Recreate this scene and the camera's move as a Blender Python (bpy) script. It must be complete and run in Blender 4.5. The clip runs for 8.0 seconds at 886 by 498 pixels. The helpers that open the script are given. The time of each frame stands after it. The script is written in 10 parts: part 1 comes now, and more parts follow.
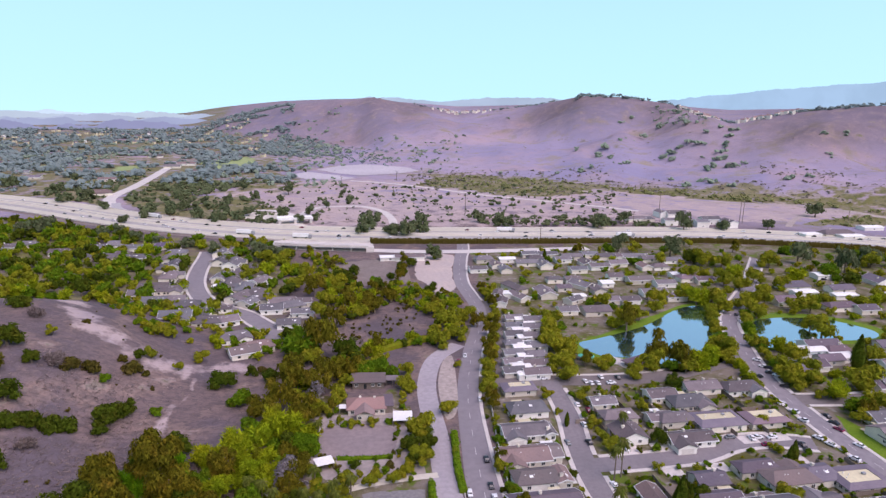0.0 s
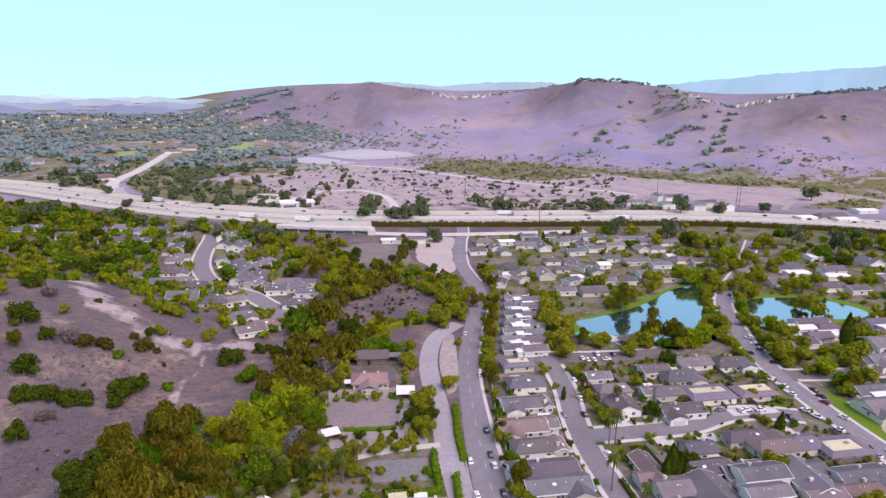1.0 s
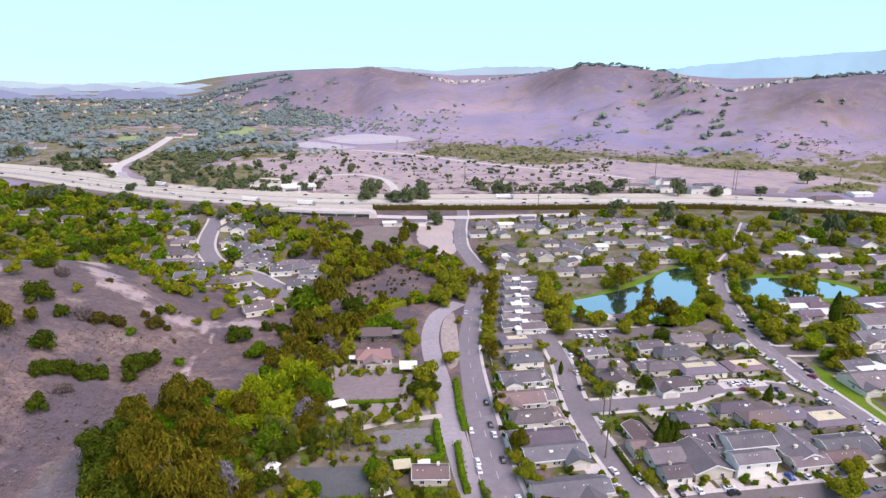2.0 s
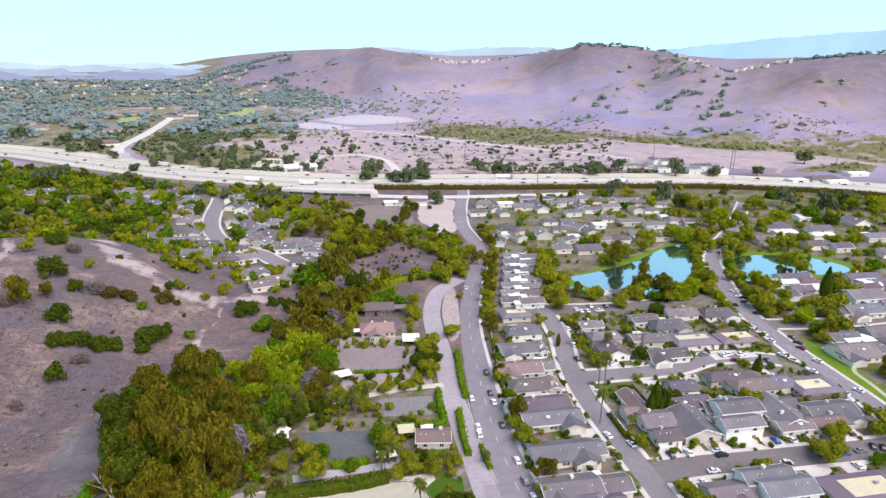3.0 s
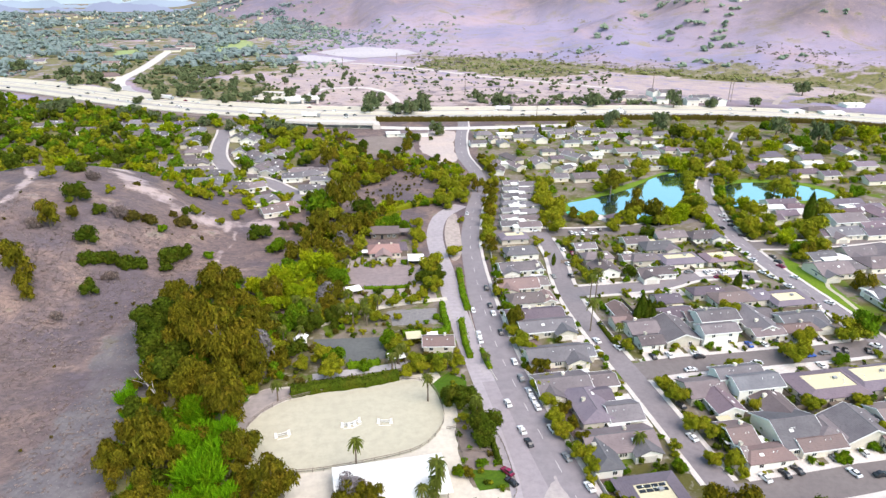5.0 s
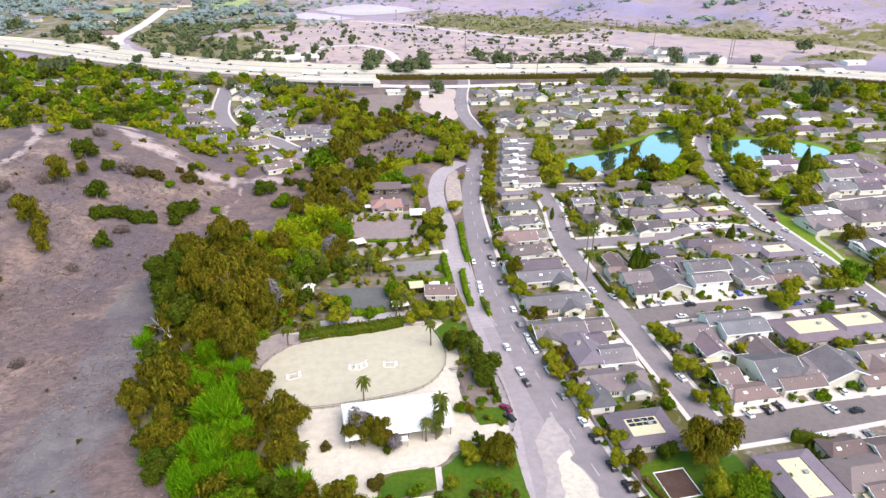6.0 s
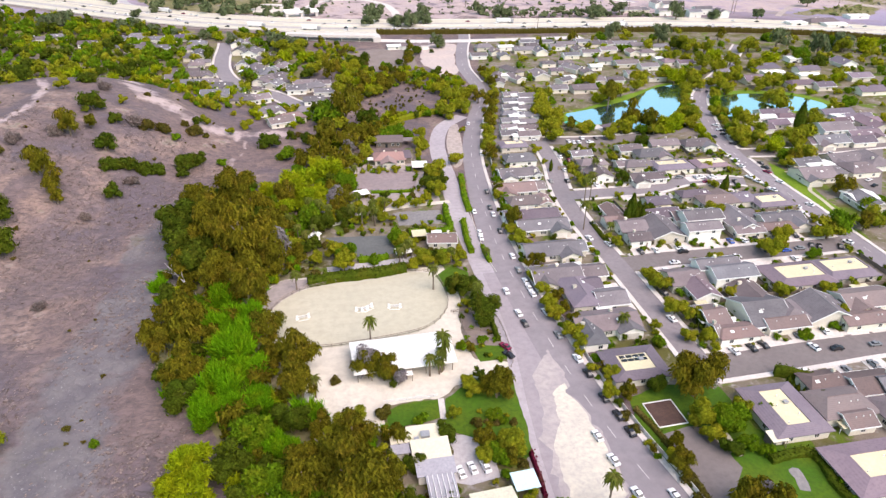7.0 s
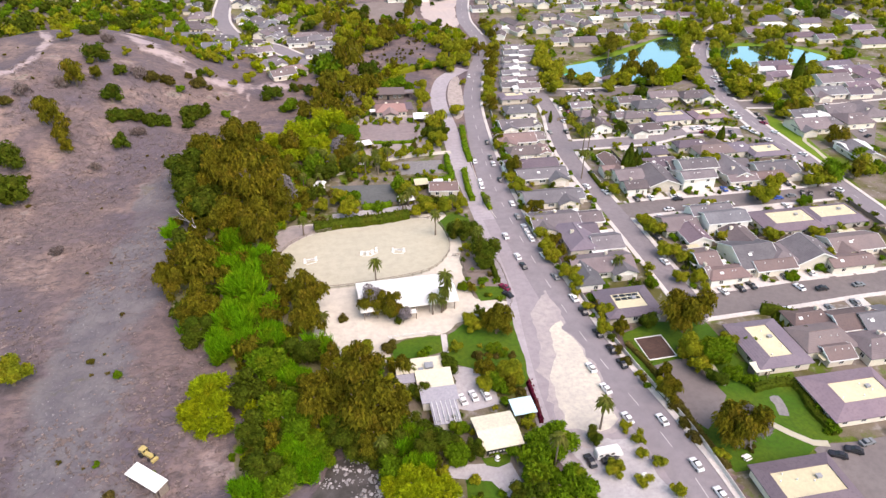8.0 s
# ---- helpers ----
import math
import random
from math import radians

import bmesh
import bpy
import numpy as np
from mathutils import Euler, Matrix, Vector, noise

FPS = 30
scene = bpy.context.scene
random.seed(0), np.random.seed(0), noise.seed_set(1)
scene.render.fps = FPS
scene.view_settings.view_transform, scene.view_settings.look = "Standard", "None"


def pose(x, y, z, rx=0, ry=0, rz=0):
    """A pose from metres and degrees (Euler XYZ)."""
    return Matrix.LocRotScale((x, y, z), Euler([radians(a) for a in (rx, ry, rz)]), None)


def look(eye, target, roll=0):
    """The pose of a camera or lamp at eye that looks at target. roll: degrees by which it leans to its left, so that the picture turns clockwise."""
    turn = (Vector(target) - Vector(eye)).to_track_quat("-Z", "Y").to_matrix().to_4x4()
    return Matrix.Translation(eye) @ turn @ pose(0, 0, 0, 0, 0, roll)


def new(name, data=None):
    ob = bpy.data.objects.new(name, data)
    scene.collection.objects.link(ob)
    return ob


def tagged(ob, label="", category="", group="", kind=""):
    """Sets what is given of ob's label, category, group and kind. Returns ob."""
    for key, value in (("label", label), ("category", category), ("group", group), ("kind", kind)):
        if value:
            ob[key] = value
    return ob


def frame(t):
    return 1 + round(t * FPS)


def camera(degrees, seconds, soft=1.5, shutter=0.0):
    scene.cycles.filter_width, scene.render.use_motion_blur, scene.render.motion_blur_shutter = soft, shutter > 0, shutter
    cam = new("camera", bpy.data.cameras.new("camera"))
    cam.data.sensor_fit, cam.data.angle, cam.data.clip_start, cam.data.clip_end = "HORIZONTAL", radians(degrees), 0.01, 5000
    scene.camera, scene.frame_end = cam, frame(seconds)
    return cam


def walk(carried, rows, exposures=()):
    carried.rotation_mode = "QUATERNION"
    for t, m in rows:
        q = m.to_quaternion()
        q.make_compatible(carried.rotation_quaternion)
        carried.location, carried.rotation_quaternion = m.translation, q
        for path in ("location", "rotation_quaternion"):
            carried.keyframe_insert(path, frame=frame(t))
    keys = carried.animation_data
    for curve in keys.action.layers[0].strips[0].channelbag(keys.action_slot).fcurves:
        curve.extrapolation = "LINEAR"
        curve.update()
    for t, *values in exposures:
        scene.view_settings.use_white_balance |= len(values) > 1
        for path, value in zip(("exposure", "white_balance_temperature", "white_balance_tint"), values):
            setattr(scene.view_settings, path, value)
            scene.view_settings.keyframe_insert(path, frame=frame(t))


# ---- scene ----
cam = camera(67.9, 8.0, 1.4)
METRES, EYE, TILT, LEAN, TURN = 70.55, 120.0, 0.0, 0.0, -10.7
ROWS = [
    (0.0, 0.0, 0.0, 0.0, 0.27, -13.38, -1.12),
    (0.5, -0.0049, -0.0619, 0.0001, 0.23, -14.05, -1.09),
    (1.0, -0.0088, -0.1203, 0.0004, 0.21, -14.65, -1.06),
    (1.5, -0.0142, -0.1833, 0.0002, 0.17, -15.3, -1.03),
    (3.0, -0.0288, -0.3635, -0.001, 0.09, -17.47, -0.95),
    (3.5, -0.034, -0.428, -0.0009, 0.06, -18.66, -0.92),
    (4.0, -0.0395, -0.4883, -0.0009, 0.02, -19.87, -0.89),
    (4.5, -0.0456, -0.5527, -0.0015, -0.01, -21.36, -0.86),
    (6.0, -0.0607, -0.7391, -0.0006, -0.1, -26.22, -0.74),
    (6.5, -0.0662, -0.8061, -0.0005, -0.13, -28.0, -0.71),
    (7.0, -0.0713, -0.8675, -0.0009, -0.16, -29.68, -0.68),
    (7.5, -0.0773, -0.9351, -0.0018, -0.2, -31.48, -0.66),
    (8.0, -0.0816, -0.9966, -0.0023, -0.22, -33.15, -0.62),
]
EXPOSURES = [(0.0, 0.27, 6650, 36), (1.5, 0.45, 6700, 33), (3.5, 0.80, 6800, 18), (4.5, 0.96, 6950, 15), (6.0, 0.98, 7000, 19), (8.0, 0.90, 7400, 25)]
walk(cam, [(t, pose(0, 0, EYE, TILT, LEAN, TURN) @ pose(METRES * x, METRES * y, METRES * z, 90 + pitch, roll, yaw)) for t, x, y, z, yaw, pitch, roll in ROWS], EXPOSURES)

# ---- sky and sun: a hazy bright afternoon, the sun high behind the camera ----
SUN_ELEV, SUN_AZ = 52.0, 150.0
world = bpy.data.worlds.new("sky")
scene.world = world
world.use_nodes = True
wn = world.node_tree.nodes
wn.clear()
w_out = wn.new("ShaderNodeOutputWorld")
w_bg = wn.new("ShaderNodeBackground")
w_sky = wn.new("ShaderNodeTexSky")
w_sky.sky_type = "NISHITA"
w_sky.sun_disc = False
w_sky.sun_elevation = radians(SUN_ELEV)
w_sky.sun_rotation = radians(SUN_AZ)
w_sky.altitude = 100
w_sky.air_density = 1.0
w_sky.dust_density = 0.3
w_sky.ozone_density = 1.0
w_bg.inputs["Strength"].default_value = 0.14
# the hazy valley lies lower than the eye, so the sky's rim is turned down to meet it
w_co = wn.new("ShaderNodeTexCoord")
w_map = wn.new("ShaderNodeMapping")
w_map.inputs["Rotation"].default_value = (radians(11.0), 0, 0)
world.node_tree.links.new(w_co.outputs["Generated"], w_map.inputs["Vector"])
world.node_tree.links.new(w_map.outputs["Vector"], w_sky.inputs["Vector"])
# bright haze over the valley, thinning towards the zenith
w_sep = wn.new("ShaderNodeSeparateXYZ")
w_fac = wn.new("ShaderNodeMapRange")
w_fac.interpolation_type = "SMOOTHSTEP"
w_fac.inputs["From Min"].default_value = 0.0
w_fac.inputs["From Max"].default_value = 0.75
w_fac.inputs["To Min"].default_value = 0.8
w_fac.inputs["To Max"].default_value = 0.0
w_mix = wn.new("ShaderNodeMix")
w_mix.data_type = "RGBA"
w_mix.inputs[7].default_value = (2.9, 6.4, 6.9, 1.0)
world.node_tree.links.new(w_co.outputs["Generated"], w_sep.inputs["Vector"])
world.node_tree.links.new(w_sep.outputs["Z"], w_fac.inputs["Value"])
world.node_tree.links.new(w_fac.outputs["Result"], w_mix.inputs[0])
world.node_tree.links.new(w_sky.outputs["Color"], w_mix.inputs[6])
world.node_tree.links.new(w_mix.outputs[2], w_bg.inputs["Color"])
world.node_tree.links.new(w_bg.outputs["Background"], w_out.inputs["Surface"])

sun_data = bpy.data.lights.new("sun", "SUN")
sun_data.energy = 2.9
sun_data.angle = radians(60)
sun_data.color = (1.0, 0.96, 0.9)
sun = new("sun", sun_data)
sun.matrix_world = look((0, 0, 0), (-math.sin(radians(SUN_AZ)) * math.cos(radians(SUN_ELEV)), -math.cos(radians(SUN_AZ)) * math.cos(radians(SUN_ELEV)), -math.sin(radians(SUN_ELEV))))


# ---- materials ----
def ramp_mix(nt, a, b, fac):
    n = nt.nodes.new("ShaderNodeMix")
    n.data_type = "RGBA"
    for sock, val in ((n.inputs[6], a), (n.inputs[7], b), (n.inputs[0], fac)):
        if isinstance(val, (tuple, list)):
            sock.default_value = (*val[:3], 1.0)
        elif isinstance(val, (int, float)):
            sock.default_value = val
        else:
            nt.links.new(val, sock)
    return n.outputs[2]


def noise_fac(nt, scale, lo=0.35, hi=0.65, detail=4.0, vec=None, rough=0.55, distort=0.0):
    n = nt.nodes.new("ShaderNodeTexNoise")
    n.inputs["Scale"].default_value = scale
    n.inputs["Detail"].default_value = detail
    n.inputs["Roughness"].default_value = rough
    n.inputs["Distortion"].default_value = distort
    if vec is not None:
        nt.links.new(vec, n.inputs["Vector"])
    r = nt.nodes.new("ShaderNodeMapRange")
    r.inputs["From Min"].default_value = lo
    r.inputs["From Max"].default_value = hi
    nt.links.new(n.outputs["Fac"], r.inputs["Value"])
    return r.outputs["Result"]


def base_material(name, rough=0.9, metal=0.0, spec=0.3):
    m = bpy.data.materials.new(name)
    m.use_nodes = True
    nt = m.node_tree
    bsdf = nt.nodes["Principled BSDF"]
    bsdf.inputs["Roughness"].default_value = rough
    bsdf.inputs["Metallic"].default_value = metal
    bsdf.inputs["Specular IOR Level"].default_value = spec
    return m, nt, bsdf


def coords(nt, world_space=False):
    if world_space:
        return nt.nodes.new("ShaderNodeNewGeometry").outputs["Position"]
    return nt.nodes.new("ShaderNodeTexCoord").outputs["Object"]


def bump_from(nt, bsdf, height, strength=0.4, distance=0.1):
    b = nt.nodes.new("ShaderNodeBump")
    b.inputs["Strength"].default_value = strength
    b.inputs["Distance"].default_value = distance
    nt.links.new(height, b.inputs["Height"])
    nt.links.new(b.outputs["Normal"], bsdf.inputs["Normal"])


def surface(name, a, b, c=None, big=0.06, small=0.8, rough=0.9, metal=0.0, spec=0.3, bump=0.3, vary=0.0, world_space=True):
    """Two colours mixed by a broad noise, a third by a fine one; vary: the spread of lightness from object to object."""
    m, nt, bsdf = base_material(name, rough, metal, spec)
    v = coords(nt, world_space)
    col = ramp_mix(nt, a, b, noise_fac(nt, big, 0.35, 0.65, 5.0, v))
    fine = noise_fac(nt, small, 0.4, 0.75, 6.0, v, 0.65)
    col = ramp_mix(nt, col, c if c else tuple(x * 0.72 for x in a), fine)
    if vary:
        info = nt.nodes.new("ShaderNodeObjectInfo")
        h = nt.nodes.new("ShaderNodeHueSaturation")
        mr = nt.nodes.new("ShaderNodeMapRange")
        mr.inputs["To Min"].default_value = 1 - vary
        mr.inputs["To Max"].default_value = 1 + vary
        nt.links.new(info.outputs["Random"], mr.inputs["Value"])
        nt.links.new(mr.outputs["Result"], h.inputs["Value"])
        nt.links.new(col, h.inputs["Color"])
        col = h.outputs["Color"]
    nt.links.new(col, bsdf.inputs["Base Color"])
    if bump:
        bump_from(nt, bsdf, fine, bump, 0.08)
    return m


def leaf_material(name, a, b, dry, spread=0.35, dark=0.5):
    """Leaves: the hue varies from plant to plant, the lightness from clump to clump."""
    m, nt, bsdf = base_material(name, 0.8, 0.0, 0.06)
    info = nt.nodes.new("ShaderNodeObjectInfo")
    geo = nt.nodes.new("ShaderNodeNewGeometry")
    blend = nt.nodes.new("ShaderNodeMath")
    blend.operation = "MULTIPLY_ADD"
    blend.inputs[1].default_value = 0.5
    nt.links.new(info.outputs["Random"], blend.inputs[0])
    half = nt.nodes.new("ShaderNodeMath")
    half.operation = "MULTIPLY"
    half.inputs[1].default_value = 0.5
    nt.links.new(noise_fac(nt, 0.09, 0.35, 0.65, 2.0, geo.outputs["Position"]), half.inputs[0])
    nt.links.new(half.outputs[0], blend.inputs[2])
    col = ramp_mix(nt, a, b, blend.outputs[0])
    wear = noise_fac(nt, 0.25, 0.5, 0.8, 3.0, geo.outputs["Position"])
    col = ramp_mix(nt, col, dry, wear)
    h = nt.nodes.new("ShaderNodeHueSaturation")
    mr = nt.nodes.new("ShaderNodeMapRange")
    mr.inputs["To Min"].default_value = 1 - spread
    mr.inputs["To Max"].default_value = 1 + spread
    nt.links.new(geo.outputs["Random Per Island"], mr.inputs["Value"])
    nt.links.new(mr.outputs["Result"], h.inputs["Value"])
    nt.links.new(col, h.inputs["Color"])
    nt.links.new(h.outputs["Color"], bsdf.inputs["Base Color"])
    # random dark mottling that also puts shade among the leaves into the colour
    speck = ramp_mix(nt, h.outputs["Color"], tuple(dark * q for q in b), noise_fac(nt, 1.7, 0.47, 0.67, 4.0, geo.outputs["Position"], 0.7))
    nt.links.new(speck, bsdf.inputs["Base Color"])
    trans = nt.nodes.new("ShaderNodeBsdfTranslucent")
    nt.links.new(speck, trans.inputs["Color"])
    mix = nt.nodes.new("ShaderNodeMixShader")
    mix.inputs["Fac"].default_value = 0.3
    out = nt.nodes["Material Output"]
    nt.links.new(bsdf.outputs["BSDF"], mix.inputs[1])
    nt.links.new(trans.outputs["BSDF"], mix.inputs[2])
    nt.links.new(mix.outputs["Shader"], out.inputs["Surface"])
    return m


def ground_material():
    """Dry grassland, with gardens, scrub and bare soil blended in by the 'cover' attribute; far grass has haze tinted
    into its colour.
    """
    m, nt, bsdf = base_material("dry_grassland", 0.95, 0.0, 0.1)
    v = coords(nt, True)
    grass = ramp_mix(nt, (0.175, 0.126, 0.12), (0.122, 0.099, 0.114), noise_fac(nt, 0.018, 0.42, 0.58, 6.0, v, 0.6))
    grass = ramp_mix(nt, grass, (0.275, 0.19, 0.158), noise_fac(nt, 0.05, 0.48, 0.66, 6.0, v, 0.62))
    tuft = noise_fac(nt, 0.35, 0.45, 0.7, 7.0, v, 0.7, 0.6)
    grass = ramp_mix(nt, grass, (0.10, 0.08, 0.08), tuft)
    # dry brush lying in streaks, dark stalks and straw between
    mp = nt.nodes.new("ShaderNodeMapping")
    mp.inputs["Rotation"].default_value = (0, 0, 0.25)
    mp.inputs["Scale"].default_value = (0.55, 1.6, 1.0)
    nt.links.new(v, mp.inputs["Vector"])
    streak = noise_fac(nt, 0.42, 0.5, 0.66, 8.0, mp.outputs["Vector"], 0.72, 0.8)
    grass = ramp_mix(nt, grass, (0.10, 0.08, 0.08), streak)
    grass = ramp_mix(nt, grass, (0.30, 0.23, 0.195), noise_fac(nt, 0.8, 0.6, 0.74, 7.0, mp.outputs["Vector"], 0.72, 0.5))
    garden = ramp_mix(nt, (0.20, 0.165, 0.135), (0.10, 0.095, 0.03), noise_fac(nt, 0.07, 0.4, 0.6, 5.0, v))
    garden = ramp_mix(nt, garden, (0.31, 0.28, 0.26), noise_fac(nt, 0.32, 0.56, 0.72, 5.0, v))
    garden = ramp_mix(nt, garden, (0.10, 0.14, 0.02), noise_fac(nt, 0.11, 0.56, 0.62, 4.0, v))
    scrub = ramp_mix(nt, (0.16, 0.15, 0.055), (0.22, 0.19, 0.115), noise_fac(nt, 0.03, 0.4, 0.6, 6.0, v))
    scrub = ramp_mix(nt, scrub, (0.09, 0.095, 0.045), noise_fac(nt, 0.14, 0.5, 0.65, 6.0, v, 0.7))
    bare = ramp_mix(nt, (0.45, 0.35, 0.32), (0.36, 0.29, 0.30), noise_fac(nt, 0.04, 0.35, 0.65, 6.0, v))
    bare = ramp_mix(nt, bare, (0.27, 0.215, 0.195), noise_fac(nt, 0.5, 0.52, 0.72, 7.0, v, 0.72))
    att = nt.nodes.new("ShaderNodeAttribute")
    att.attribute_name = "cover"
    sep = nt.nodes.new("ShaderNodeSeparateColor")
    nt.links.new(att.outputs["Color"], sep.inputs["Color"])
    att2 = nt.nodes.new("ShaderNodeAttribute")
    att2.attribute_name = "far_haze"
    # far grass: dry tones with a lavender haze tint put into the colour
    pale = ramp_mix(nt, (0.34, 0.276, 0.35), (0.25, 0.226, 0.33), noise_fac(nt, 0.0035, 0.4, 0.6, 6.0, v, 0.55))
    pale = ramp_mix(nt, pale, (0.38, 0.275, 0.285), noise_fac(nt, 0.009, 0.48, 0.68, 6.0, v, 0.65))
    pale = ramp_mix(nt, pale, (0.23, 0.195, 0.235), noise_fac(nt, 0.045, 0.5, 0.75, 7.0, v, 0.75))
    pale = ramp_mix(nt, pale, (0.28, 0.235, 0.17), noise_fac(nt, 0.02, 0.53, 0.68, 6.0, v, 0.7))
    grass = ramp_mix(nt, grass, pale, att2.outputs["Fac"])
    rag = noise_fac(nt, 0.05, 0.3, 0.7, 6.0, v, 0.65)

    def ragged(sock):
        a = nt.nodes.new("ShaderNodeMath")
        a.operation = "ADD"
        nt.links.new(sock, a.inputs[0])
        nt.links.new(rag, a.inputs[1])
        r = nt.nodes.new("ShaderNodeMapRange")
        r.inputs["From Min"].default_value = 0.85
        r.inputs["From Max"].default_value = 1.15
        nt.links.new(a.outputs[0], r.inputs["Value"])
        return r.outputs["Result"]
    col = ramp_mix(nt, grass, bare, ragged(sep.outputs["Blue"]))
    col = ramp_mix(nt, col, scrub, ragged(sep.outputs["Green"]))
    gravel = ramp_mix(nt, (0.125, 0.112, 0.122), (0.165, 0.148, 0.15), noise_fac(nt, 0.12, 0.4, 0.6, 6.0, v, 0.65))
    gravel = ramp_mix(nt, gravel, (0.30, 0.28, 0.275), noise_fac(nt, 1.2, 0.62, 0.75, 3.0, v))
    col = ramp_mix(nt, col, gravel, ragged(att.outputs["Alpha"]))
    col = ramp_mix(nt, col, garden, ragged(sep.outputs["Red"]))
    nt.links.new(col, bsdf.inputs["Base Color"])
    bump_from(nt, bsdf, tuft, 0.6, 0.35)
    return m


def roof_material(name, a, b, c):
    """Asphalt shingles: courses along the slope, patches and streaks."""
    m, nt, bsdf = base_material(name, 0.92, 0.0, 0.2)
    v = coords(nt)
    col = ramp_mix(nt, a, b, noise_fac(nt, 0.18, 0.35, 0.65, 5.0, v))
    col = ramp_mix(nt, col, c, noise_fac(nt, 1.6, 0.5, 0.8, 5.0, v, 0.7))
    info = nt.nodes.new("ShaderNodeObjectInfo")
    h = nt.nodes.new("ShaderNodeHueSaturation")
    mr = nt.nodes.new("ShaderNodeMapRange")
    mr.inputs["To Min"].default_value = 0.75
    mr.inputs["To Max"].default_value = 1.3
    nt.links.new(info.outputs["Random"], mr.inputs["Value"])
    nt.links.new(mr.outputs["Result"], h.inputs["Value"])
    # some roofs lean to blue-green, others to brown
    spin = nt.nodes.new("ShaderNodeMath")
    spin.operation = "MULTIPLY"
    spin.inputs[1].default_value = 7.3
    nt.links.new(info.outputs["Random"], spin.inputs[0])
    part_of = nt.nodes.new("ShaderNodeMath")
    part_of.operation = "FRACT"
    nt.links.new(spin.outputs[0], part_of.inputs[0])
    tint = ramp_mix(nt, (1.10, 0.98, 0.95), (0.92, 1.02, 1.05), part_of.outputs[0])
    mul = nt.nodes.new("ShaderNodeMix")
    mul.data_type = "RGBA"
    mul.blend_type = "MULTIPLY"
    mul.inputs[0].default_value = 1.0
    nt.links.new(col, mul.inputs[6])
    nt.links.new(tint, mul.inputs[7])
    nt.links.new(mul.outputs[2], h.inputs["Color"])
    nt.links.new(h.outputs["Color"], bsdf.inputs["Base Color"])
    wave = nt.nodes.new("ShaderNodeTexWave")
    wave.bands_direction = "Z"
    wave.inputs["Scale"].default_value = 1.6
    wave.inputs["Distortion"].default_value = 0.4
    nt.links.new(v, wave.inputs["Vector"])
    bump_from(nt, bsdf, wave.outputs["Fac"], 0.35, 0.06)
    return m


# far backdrop: haze put into a colour that glows by itself
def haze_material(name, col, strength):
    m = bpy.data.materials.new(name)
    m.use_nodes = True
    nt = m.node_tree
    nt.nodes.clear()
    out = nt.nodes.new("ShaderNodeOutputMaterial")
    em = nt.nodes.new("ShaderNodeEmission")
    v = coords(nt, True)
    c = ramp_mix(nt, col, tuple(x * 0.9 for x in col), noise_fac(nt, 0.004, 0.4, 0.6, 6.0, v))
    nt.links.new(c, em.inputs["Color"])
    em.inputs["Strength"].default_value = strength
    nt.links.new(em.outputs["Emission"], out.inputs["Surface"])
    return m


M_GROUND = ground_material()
M_ASPHALT = surface("asphalt", (0.212, 0.187, 0.20), (0.25, 0.221, 0.232), (0.183, 0.162, 0.173), 0.03, 0.35, 0.9)
M_ASPHALT_DARK = surface("dark_asphalt", (0.158, 0.134, 0.13), (0.19, 0.163, 0.156), (0.137, 0.117, 0.114), 0.06, 0.6, 0.9)
M_ASPHALT_STREET = surface("street_asphalt", (0.20, 0.175, 0.182), (0.235, 0.205, 0.212), (0.17, 0.148, 0.155), 0.06, 0.6, 0.9)
M_FREEWAY = surface("freeway_concrete", (0.53, 0.485, 0.38), (0.48, 0.44, 0.35), (0.42, 0.385, 0.315), 0.02, 0.2, 0.9)
M_CONCRETE = surface("concrete", (0.62, 0.565, 0.525), (0.53, 0.485, 0.45), (0.44, 0.40, 0.37), 0.12, 1.2, 0.9)
M_GRAVEL = surface("grey_gravel", (0.43, 0.405, 0.41), (0.36, 0.34, 0.345), (0.30, 0.28, 0.285), 0.1, 1.0, 0.95)
M_SAND = surface("arena_sand", (0.46, 0.425, 0.325), (0.42, 0.39, 0.295), (0.37, 0.34, 0.26), 0.03, 0.4, 0.95, bump=0.2)
M_DUST = surface("pale_dust", (0.60, 0.55, 0.46), (0.53, 0.48, 0.405), (0.44, 0.395, 0.335), 0.06, 0.5, 0.95, bump=0.3)
M_YARD = surface("tan_yard_dust", (0.37, 0.31, 0.285), (0.31, 0.265, 0.25), (0.23, 0.195, 0.185), 0.08, 0.5, 0.95, bump=0.4)
M_TRAIL = surface("bare_trail", (0.44, 0.36, 0.32), (0.35, 0.29, 0.265), (0.22, 0.185, 0.165), 0.08, 0.5, 0.95, bump=0.6)
M_WASH = surface("gravel_wash", (0.15, 0.145, 0.15), (0.20, 0.185, 0.18), (0.27, 0.25, 0.24), 0.08, 0.9, 0.95, bump=0.7)
M_BROWN = surface("brown_soil", (0.20, 0.155, 0.135), (0.25, 0.20, 0.18), (0.14, 0.115, 0.105), 0.08, 0.5, 0.95, bump=0.6)
M_TARP = surface("grey_ground_cloth", (0.10, 0.105, 0.105), (0.125, 0.13, 0.125), (0.085, 0.088, 0.088), 0.1, 0.7, 0.9)
M_BARK = surface("bark", (0.16, 0.12, 0.09), (0.22, 0.17, 0.13), (0.10, 0.075, 0.055), 1.0, 5.0, 0.9, bump=0.8)
M_DEADWOOD = surface("bleached_wood", (0.42, 0.38, 0.36), (0.34, 0.305, 0.29), (0.25, 0.22, 0.21), 1.0, 5.0, 0.9, bump=0.6)
